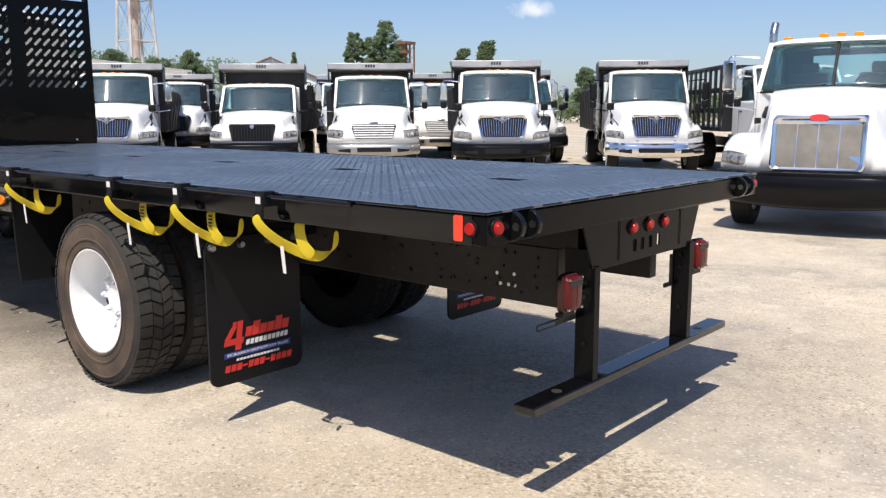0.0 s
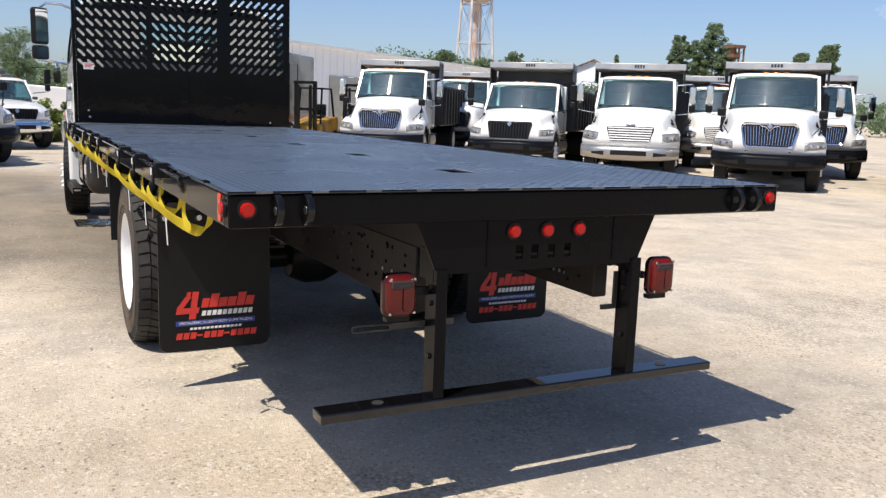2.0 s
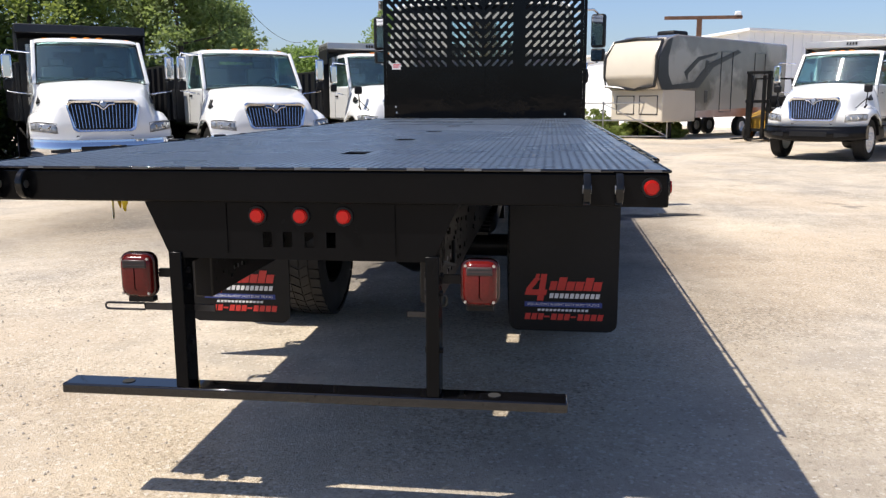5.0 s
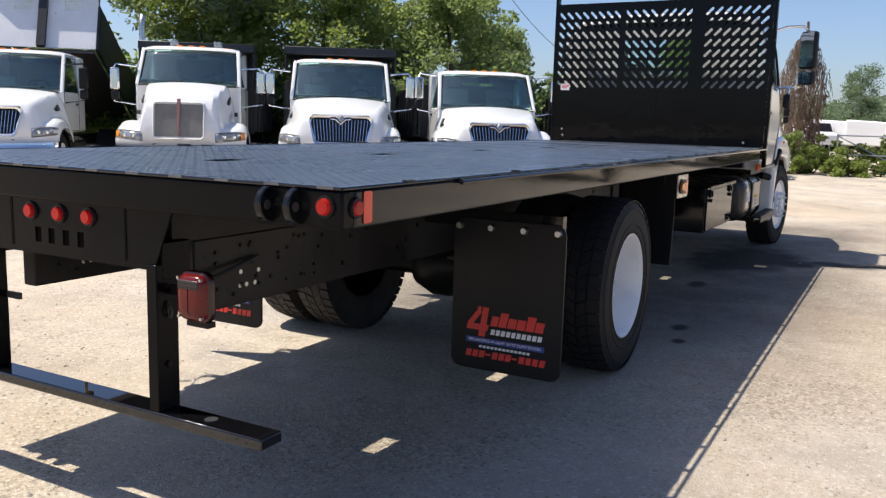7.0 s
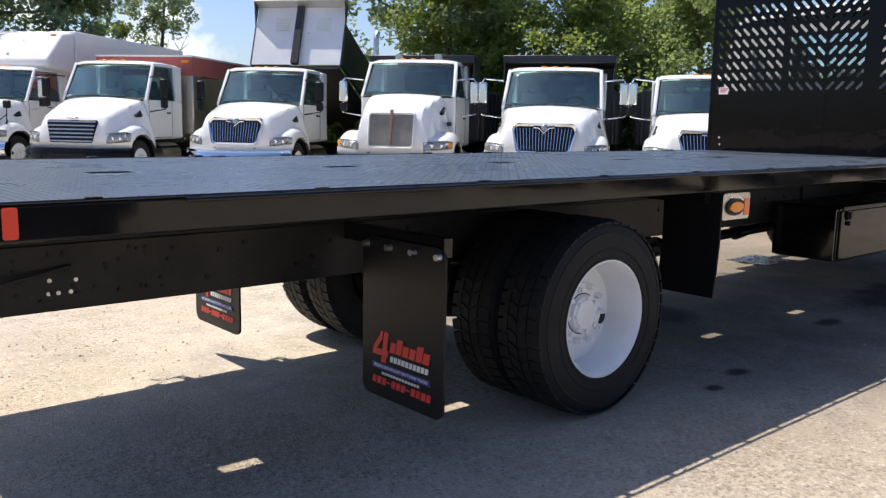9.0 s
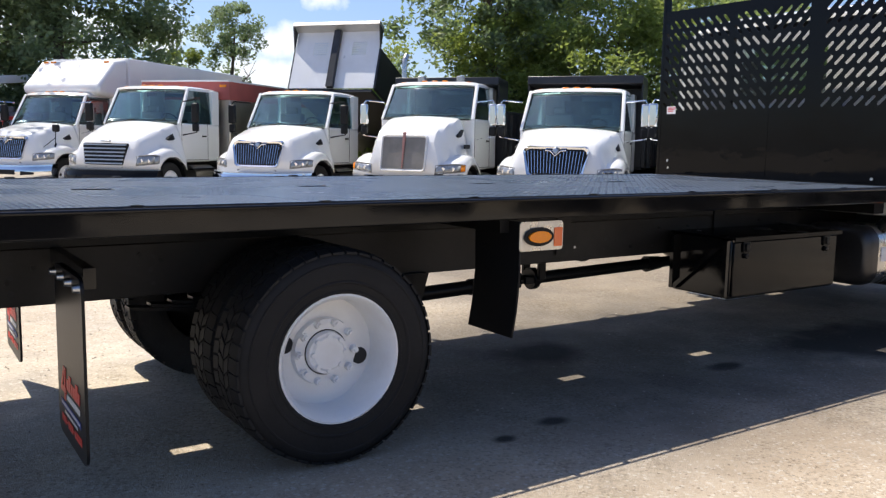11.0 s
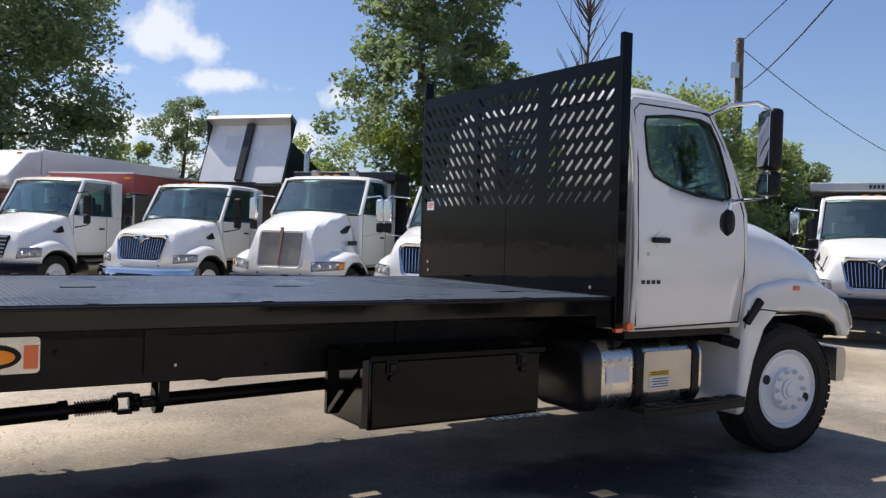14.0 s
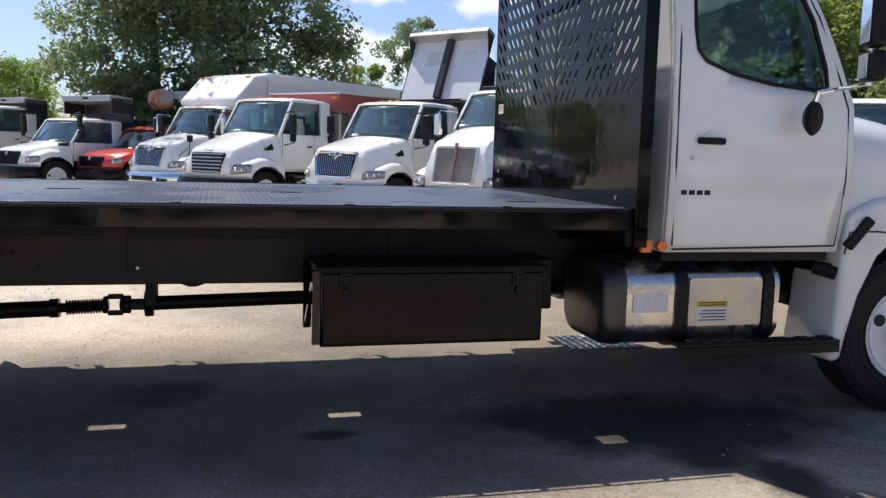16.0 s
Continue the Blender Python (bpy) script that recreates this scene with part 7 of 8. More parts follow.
def pebbles(count, seed):
    """Loose stones: little flattened octahedra."""
    g = np.random.default_rng(seed)
    c = np.stack([g.uniform(-9, 3.2, count), g.uniform(-5.2, 4.5, count), np.zeros(count)], 1)
    dark = (c[:, 0] < -3.0) & (c[:, 1] > -1.4) & (c[:, 1] < 3.0)
    c = c[~dark | (g.random(count) < 0.12)]
    count = len(c)
    r = 0.002 + 0.009 * g.random(count) ** 4.5
    base = np.array([(1, 0, 0.2), (0, 1, 0.3), (-1, 0, 0.2), (0, -1, 0.3), (0, 0, 0.9), (0, 0, -0.3)])
    jit = g.uniform(0.7, 1.3, (count, 6, 3))
    v = c[:, None, :] + base[None] * jit * r[:, None, None]
    f0 = np.array([(0, 1, 4), (1, 2, 4), (2, 3, 4), (3, 0, 4)])
    f = f0[None] + 6 * np.arange(count)[:, None, None]
    o_ = numpy_mesh("gravel", v.reshape(-1, 3), f.reshape(-1, 3), "stone")
    tagged(o_, "loose pale gravel scattered over the yard", "gravel", kind="stuff")


pebbles(26000, 3)


# ---------------------------------------------------------------- trees and growth
def leaves(name, centres, spread, per, size, material, seed, parent=None, droop=0.3):
    """Many small folded leaves in clumps round the centres."""
    g = np.random.default_rng(seed)
    centres = np.asarray(centres)
    n = len(centres) * per
    c = np.repeat(centres, per, 0)
    d = g.normal(size=(n, 3))
    d /= np.linalg.norm(d, axis=1, keepdims=True)
    sp = np.repeat(spread if np.ndim(spread) else np.full(len(centres), spread), per)
    p = c + d * (sp * g.random(n) ** 0.45)[:, None] * np.array([1, 1, 0.75])
    t = g.normal(size=(n, 3)) * np.array([1, 1, 0.6]) + np.array([0, 0, -droop])
    t /= np.linalg.norm(t, axis=1, keepdims=True)
    s = np.cross(t, g.normal(size=(n, 3)))
    s /= np.linalg.norm(s, axis=1, keepdims=True) + 1e-9
    nn = np.cross(t, s)
    ln = size * g.uniform(0.6, 1.35, n)[:, None]
    v = np.stack([p - t * ln * 0.55, p + s * ln * 0.33 + nn * ln * 0.12, p + t * ln * 0.55, p - s * ln * 0.33 + nn * ln * 0.12], 1)
    k = 4 * np.arange(n)[:, None]
    f = np.concatenate([np.concatenate([k, k + 1, k + 2], 1), np.concatenate([k, k + 2, k + 3], 1)])
    return numpy_mesh(name, v.reshape(-1, 3), f, material, parent)


def tree(label, x, y, height, radius, material="leaf", seed=1, base=0.28, clumps=90, per=90, size=0.17, trunk=0.22, category="tree", lean=0.0, puff=1.0):
    r = random.Random(seed)
    t = thing("tree", label, category)
    t.location = (x, y, 0)
    b_ = bmesh.new()
    tips = []
    axis = [Vector((lean * height * u * u + 0.15 * math.sin(3 * u + seed), 0.15 * math.cos(4 * u + seed), height * 0.9 * u)) for u in (0, 0.15, 0.35, 0.55, 0.75, 1.0)]
    tube(b_, axis, [trunk, trunk * 0.8, trunk * 0.62, trunk * 0.45, trunk * 0.28, trunk * 0.08], 10)
    limbs = 11
    for i in range(limbs):
        u = base + (0.95 - base) * (i + r.random() * 0.6) / limbs
        k = min(4, int(u * 5.4))
        p0 = axis[k].lerp(axis[k + 1], 0.4 * r.random())
        a = 2.4 * i + r.uniform(-0.5, 0.5)
        reach = radius * (0.6 + 0.4 * r.random()) * math.sin(math.pi * min(0.95, max(0.12, (u - base * 0.5) / (1.08 - base * 0.5)))) ** 0.6
        p2 = p0 + Vector((math.cos(a) * reach, math.sin(a) * reach, reach * r.uniform(0.25, 0.75)))
        p1 = p0.lerp(p2, 0.5) + Vector((0, 0, -0.08 * reach))
        th = trunk * 0.36 * (1.15 - u)
        tube(b_, [p0, p1, p2], [th, th * 0.6, th * 0.15], 6)
        tips += [p1, p2, p1.lerp(p2, 0.5)]
        for q in range(3):
            e = p1.lerp(p2, r.random()) + Vector((r.uniform(-1, 1), r.uniform(-1, 1), r.uniform(-0.2, 0.9))) * radius * 0.32
            tube(b_, [p1.lerp(p2, 0.4), e], [th * 0.4, th * 0.08], 5)
            tips.append(e)
    part("trunk", b_, "bark", t, "grey-brown trunk with limbs", smooth=True)
    cs, sp = [], []
    z0 = height * base
    for i in range(clumps):
        if i % 3 == 0:
            p = r.choice(tips) + Vector((r.gauss(0, 1), r.gauss(0, 1), r.gauss(0, 0.8))) * radius * 0.15
        else:
            v = r.random() ** 0.8
            rim = radius * (0.35 + 0.65 * math.sin(math.pi * min(1, 0.18 + 0.8 * v)) ** 0.8) * (1 + 0.22 * math.sin(3.1 * v * 3 + seed) )
            a, w = r.uniform(0, 6.283), math.sqrt(r.uniform(0.12, 1.0))
            p = Vector((rim * w * math.cos(a) + lean * height * v * v, rim * w * math.sin(a), z0 + (height - z0) * v * 0.97))
        p.z = max(p.z, z0 * 0.7 + 0.3)
        cs.append(tuple(p))
        sp.append(radius * puff * r.uniform(0.12, 0.27))
    leaves("crown", cs, np.array(sp), per, size, material, seed, t)
    return t


def bush(label, x, y, height, radius, material="leaf", seed=1, clumps=30, per=80, size=0.13, category="bush", name="bush"):
    r = random.Random(seed)
    t = thing(name, label, category)
    t.location = (x, y, 0)
    b_ = bmesh.new()
    cs = []
    for i in range(clumps):
        a, u = r.uniform(0, 6.283), r.random() ** 0.6
        p = Vector((math.cos(a) * radius * u, math.sin(a) * radius * u, height * r.uniform(0.1, 0.92) * (1.08 - 0.55 * u)))
        cs.append(tuple(p))
        if i % 3 == 0:
            tube(b_, [(p.x * 0.15, p.y * 0.15, 0), (p.x * 0.6, p.y * 0.6, p.z * 0.6), p], [0.03, 0.02, 0.006], 5)
    part("stems", b_, "bark", t)
    leaves("foliage", cs, np.array([r.uniform(0.16, 0.34) * min(radius, height) for _ in cs]), per, size, material, seed, t)
    return t


# wood behind the left row
wood = [
    (-3.2, -27.0, 12.5, 3.4, "leaf_dark", "tall dark poplar with a full ragged crown", 230),
    (-6.4, -26.2, 12.8, 3.7, "leaf_dark", "tall dark poplar with a full ragged crown", 210),
    (2.6, -34.0, 4.8, 1.5, "leaf", "green leafy tree at the yard's edge", 70),
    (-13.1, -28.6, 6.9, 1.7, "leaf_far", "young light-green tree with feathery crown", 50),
    (-11.2, -28.5, 4.9, 1.6, "leaf_yellow", "small pale-green young tree", 36),
    (-17.2, -25.0, 5.2, 2.2, "leaf_yellow", "small pale-green young tree", 45),
    (-14.6, -18.6, 3.5, 1.6, "leaf", "green tree behind the trucks", 60),
    (-16.8, -16.5, 12.8, 2.6, "leaf_dark", "tall green poplar behind the trucks", 150),
    (-16.3, -15.1, 5.4, 2.0, "leaf_yellow", "yellow-green maple behind the trucks", 80),
    (-20.0, -17.8, 8.2, 1.7, "leaf_dark", "tall dark poplar behind the trucks", 120),
    (-18.4, -12.8, 5.7, 2.5, "leaf_yellow", "yellow-green maple behind the trucks", 95),
    (-21.5, -12.6, 6.6, 2.8, "leaf_olive", "dark green tree behind the trucks", 90),
    (-20.3, -9.6, 5.4, 2.3, "leaf_olive", "broad green tree behind the trucks", 100),
    (-23.8, -9.8, 4.6, 1.3, "leaf_olive", "broad dark tree behind the trucks", 85),
    (-23.6, -6.6, 2.9, 1.2, "leaf", "bright green shrub tree at the wood's end", 60),
    (-29.5, -8.6, 3.5, 1.3, "leaf", "bright green tree at the wood's end", 60),
    (-36.6, -6.6, 5.4, 1.35, "leaf", "round green tree beyond the row", 70),
    (-36.0, -5.0, 5.9, 0.95, "leaf", "slim young green tree", 45),
    (-27.0, -10.4, 4.2, 0.9, "leaf_dark", "small dark tree at the wood's end", 40),
    (-40.0, -12.0, 4.0, 1.7, "leaf", "green tree beyond the row", 60),
    (-72.8, -1.0, 6.6, 1.5, "leaf_far", "round green tree in the distance", 60),
    (6.0, -40.0, 4.6, 2.0, "leaf", "green tree beyond the yard's end", 70),
    (11.0, -42.0, 4.8, 2.5, "leaf", "green tree beyond the yard's end", 70),
]
for i, (x, y, h, r_, m_, lab, cl) in enumerate(wood):
    tree(lab, x, y, h, r_, m_, 11 + i, base=0.12 if r_ > 1.5 else 0.05, clumps=int(cl * (1.6 if r_ > 1.5 else 2.2)), per=125 if r_ > 1.5 else 95, size=0.165 if h > 9 else 0.125, trunk=0.1 + 0.014 * h, puff=1.15 if r_ > 1.5 else 1.9)
# undergrowth that closes the wood's foot
for i in range(15):
    u = i / 14
    bush("dense green undergrowth beneath the trees", (-12.5 - 11.5 * u if i > 2 else -5 - 3 * i) + 0.5 * math.sin(9 * i), (-19.5 + 12.0 * u if i > 2 else -25.5) + 0.7 * math.cos(7 * i), 3.2, 1.9, "leaf_dark" if i % 3 else "leaf", 60 + i, clumps=34, per=80, size=0.2, category="undergrowth", name="undergrowth")
# weeds by the far corner
for i in range(16):
    tall = 1.55 - 0.05 * i + 0.25 * math.sin(5 * i)
    bush("tall green weeds beside the gate", -28.2 - 0.9 * (i % 3) - (2.2 if i > 7 else 0), -2.4 + 0.52 * i, tall, 0.75, "grass" if i % 3 else "leaf_yellow", 90 + i, clumps=22, per=95, size=0.11, category="weeds", name="weeds")
# green bank of scrub far beyond the gate
for i in range(9):
    bush("dense green scrub on the bank beyond the yard", -74.0 - 1.5 * (i % 2), -8.0 + 2.3 * i, 2.9 + 0.5 * math.sin(4 * i), 2.0, "leaf" if i % 2 else "leaf_far", 130 + i, clumps=40, per=90, size=0.24, category="scrub", name="scrub")
# brown vine-grown trunk
dv = thing("dead_tree", "brown dead tree overgrown with dry vines", "dead tree")
dv.location = (-59.2, -4.0, 0)
b = bmesh.new()
tube(b, [(0, 0, 0), (0.05, 0, 3.2), (0, 0.05, 6.8), (0.02, 0, 8.5)], [0.2, 0.17, 0.12, 0.08], 8)
part("trunk", b, "bark", dv)
b = bmesh.new()
rr = random.Random(8)
for i in range(2600):
    a, z = rr.uniform(0, 6.283), rr.uniform(0.6, 7.7)
    w = 1.75 * min(1.0, ((8.0 - z) / 3.2) ** 0.7) * (0.72 + 0.28 * min(1, z / 4)) * (0.9 + 0.15 * math.sin(5 * a + z))
    q = rr.random() ** 0.35
    p = Vector((math.cos(a) * w * q, math.sin(a) * w * q, z))
    tube(b, [p, p + Vector((rr.uniform(-0.25, 0.25), rr.uniform(-0.25, 0.25), -rr.uniform(0.3, 0.9)))], [0.03, 0.008], 3)
tagged(part("dry_vine", b, "dead", dv, "tangle of dry brown vines"), kind="stuff")
# bare-twigged tree rising behind the headboard
bt = thing("bare_tree", "thin bare grey tree with few twigs", "tree")
bt.location = (-22.4, -15.5, 0)
b = bmesh.new()
rr = random.Random(4)
tube(b, [(0, 0, 0), (0.1, 0, 5), (0, 0.1, 9.5)], [0.14, 0.09, 0.01], 7)
for i in range(75):
    z = rr.uniform(4, 9.3)
    a = rr.uniform(0, 6.283)
    l_ = rr.uniform(0.6, 2.0)
    p = Vector((0.05, 0.05, z))
    q = p + Vector((math.cos(a) * l_ * 0.6, math.sin(a) * l_ * 0.6, l_))
    tube(b, [p, p.lerp(q, 0.5) + Vector((0, 0, -0.08)), q], [0.03, 0.02, 0.006], 5)
    tube(b, [p.lerp(q, 0.5), p.lerp(q, 0.6) + Vector((rr.uniform(-0.5, 0.5), rr.uniform(-0.5, 0.5), 0.6))], [0.012, 0.004], 4)
part("limb", b, "bark", bt)

# far tree line and scattered distant trees on the right
g = np.random.default_rng(21)
for k in range(-3, 6):
    cs = []
    for i in range(140):
        a = radians(100 + 14 * k + g.uniform(0, 15))
        d = g.uniform(105, 125)
        cs.append((d * math.cos(a + 0.55), d * math.sin(a + 0.55), 0.6 + (7.6 if k == 1 else 4.4 if k >= 0 else 3.0) * g.random() ** 0.9))
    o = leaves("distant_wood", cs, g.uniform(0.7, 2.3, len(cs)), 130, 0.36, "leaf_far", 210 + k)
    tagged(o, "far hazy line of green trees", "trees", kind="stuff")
for k in range(4):
    cs = []
    for i in range(40):
        a = radians(172 + 16 * k + g.uniform(0, 17))
        d = g.uniform(95, 120)
        cs.append((d * math.cos(a), d * math.sin(a), g.uniform(0.8, 5.0)))
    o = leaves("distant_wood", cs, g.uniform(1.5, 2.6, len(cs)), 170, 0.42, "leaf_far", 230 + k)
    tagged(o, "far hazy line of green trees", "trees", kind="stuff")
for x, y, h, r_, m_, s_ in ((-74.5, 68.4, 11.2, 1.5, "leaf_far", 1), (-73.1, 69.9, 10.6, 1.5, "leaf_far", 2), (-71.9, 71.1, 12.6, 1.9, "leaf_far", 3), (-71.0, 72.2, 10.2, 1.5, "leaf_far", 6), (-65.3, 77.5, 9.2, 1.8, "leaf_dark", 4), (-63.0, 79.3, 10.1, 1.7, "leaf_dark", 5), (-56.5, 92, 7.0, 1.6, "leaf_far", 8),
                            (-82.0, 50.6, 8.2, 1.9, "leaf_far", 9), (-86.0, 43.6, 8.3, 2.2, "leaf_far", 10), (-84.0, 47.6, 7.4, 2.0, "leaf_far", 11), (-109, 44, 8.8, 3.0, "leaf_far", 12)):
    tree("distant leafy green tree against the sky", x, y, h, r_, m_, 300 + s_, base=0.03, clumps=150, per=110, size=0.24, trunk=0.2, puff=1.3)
# spruce
sp_ = thing("spruce", "narrow dark spruce in the distance", "tree")
sp_.location, sp_.scale = (-83.5, 66.2, 0), (0.7, 0.7, 0.92)
b = bmesh.new()
tube(b, [(0, 0, 0), (0, 0, 9.8)], [0.2, 0.03], 6)
part("trunk", b, "bark", sp_)
cs, ss = [], []
for i in range(60):
    z = 1.5 + 8.2 * i / 60
    w = 1.7 * (1 - i / 61)
    cs.append((w * math.cos(2.4 * i) * 0.6, w * math.sin(2.4 * i) * 0.6, z))
    ss.append(0.25 + 0.5 * w)
leaves("needles", cs, np.array(ss), 60, 0.4, "leaf_dark", 77, sp_)


# ---------------------------------------------------------------- buildings and far things
def long_shed():
    """A low white metal shed with a shallow gable, its long side towards the yard."""
    t = thing("warehouse", "long low white metal-sided warehouse", "building", m=pose(-41.0, 10.4, 0, 0, 0, 124.6))
    b_ = bmesh.new()
    L, W, H, R = 29, 14, 4.7, 3.9
    prism(b_, [(0, 0), (W, 0), (W, R), (0, H)], "x", 0, L)
    wl_ = part("wall", b_, "siding", t)
    for k in range(42):
        b_ = bmesh.new()
        x = 0.35 + k * 0.68
        box(b_, x - 0.03, x + 0.03, -0.035, -0.003, 0.1, H - 0.05)
        part("siding_rib", b_, "siding", wl_)
    for k in range(9):
        b_ = bmesh.new()
        y = 0.7 + k * 1.5
        box(b_, -0.035, -0.003, y - 0.03, y + 0.03, 0.1, H - 0.1 - 0.057 * y)
        part("siding_rib", b_, "siding", wl_)
    b_ = bmesh.new()
    prism(b_, [(-0.25, H + 0.0), (W + 0.25, R + 0.0), (W + 0.25, R + 0.12), (-0.25, H + 0.12)], "x", -0.3, L + 0.3)
    part("roof", b_, "siding", t)
    for x in (4, 14, 23):
        b_ = bmesh.new()
        cyl(b_, (x, 3, H - 0.3), (x, 3, H + 0.3), 0.25, seg=12)
        cyl(b_, (x, 3, H + 0.25), (x, 3, H + 0.4), 0.38, 0.2, 12)
        part("roof_vent", b_, "alu", t)
    for x in (5, 17):
        b_ = bmesh.new()
        box(b_, x, x + 3.4, -0.06, -0.01, 0.0, 3.2)
        part("loading_door", b_, "alu", t)


long_shed()


def house(x, y, deg, w, d, h, r_, lab):
    t = thing("house", lab, "house", m=pose(x, y, 0, 0, 0, deg))
    b_ = bmesh.new()
    prism(b_, [(-d / 2, 0), (d / 2, 0), (d / 2, h), (0, h + r_), (-d / 2, h)], "x", -w / 2, w / 2)
    part("wall", b_, "siding", t)
    for s in (-1, 1):
        b_ = bmesh.new()
        pane(b_, (-w / 2 - 0.4, s * (d / 2 + 0.5), h - 0.22), (w / 2 + 0.4, s * (d / 2 + 0.5), h - 0.22), (w / 2 + 0.4, 0, h + r_ + 0.05), (-w / 2 - 0.4, 0, h + r_ + 0.05), 0.15)
        part("roof", b_, "brown_roof", t)
    for k in (-0.25, 0.25):
        b_ = bmesh.new()
        box(b_, w * k - 0.5, w * k + 0.5, -d / 2 - 0.04, -d / 2 - 0.005, 1.0, 2.2)
        part("window", b_, "dark_glass", t)


house(-100.9, 76.0, -37, 16, 13, 6.3, 2.7, "white house with a brown gable roof")


def water_tower():
    t = thing("water_tower", "old rusty white water tower on lattice legs", "water tower")
    t.location, t.scale = (-171.3, 94.5, -0.6), (1.34, 1.34, 1.34)
    b_ = bmesh.new()
    prof = [(19.5, 0.1), (19.9, 2.0), (20.4, 2.75), (22.9, 2.8), (23.0, 3.05), (23.2, 2.8), (24.0, 1.6), (24.5, 0.2)]
    rings = [[(r_ * math.cos(2 * math.pi * k / 28), r_ * math.sin(2 * math.pi * k / 28), z) for k in range(28)] for z, r_ in prof]
    loft(b_, rings)
    tk = part("tank", b_, "rust", t, "rust-streaked tank with conical roof", smooth=True)
    b_ = bmesh.new()
    for k in range(4):
        y0 = -1.4 + 0.75 * k
        box(b_, 2.82, 2.86, y0 - 0.25, y0 + 0.2, 21.7, 22.3)
    part("painted_bar", b_, "print_red", tk)
    b_ = bmesh.new()
    cyl(b_, (0, 0, 0), (0, 0, 19.7), 0.5, seg=14)
    part("riser_pipe", b_, "rust", t, smooth=True)
    for k in range(4):
        a = math.pi / 4 + math.pi / 2 * k
        a2 = a + math.pi / 2
        b_ = bmesh.new()
        beam(b_, (3.9 * math.cos(a), 3.9 * math.sin(a), 0), (2.6 * math.cos(a), 2.6 * math.sin(a), 20.5), 0.35, 0.35, (math.sin(a), -math.cos(a), 0))
        part("leg", b_, "tower_leg", t)
        b_ = bmesh.new()
        for z0, z1 in ((1, 7), (7, 13), (13, 19.5)):
            b_ = bmesh.new()
            r0, r1 = 3.9 - 1.3 * z0 / 20.5, 3.9 - 1.3 * z1 / 20.5
            for p, q in ((a, a2), (a2, a)):
                cyl(b_, (r0 * math.cos(p), r0 * math.sin(p), z0), (r1 * math.cos(q), r1 * math.sin(q), z1), 0.05, seg=5)
            cyl(b_, (r1 * math.cos(a), r1 * math.sin(a), z1), (r1 * math.cos(a2), r1 * math.sin(a2), z1), 0.09, seg=6)
            part("brace", b_, "tower_leg", t)


water_tower()


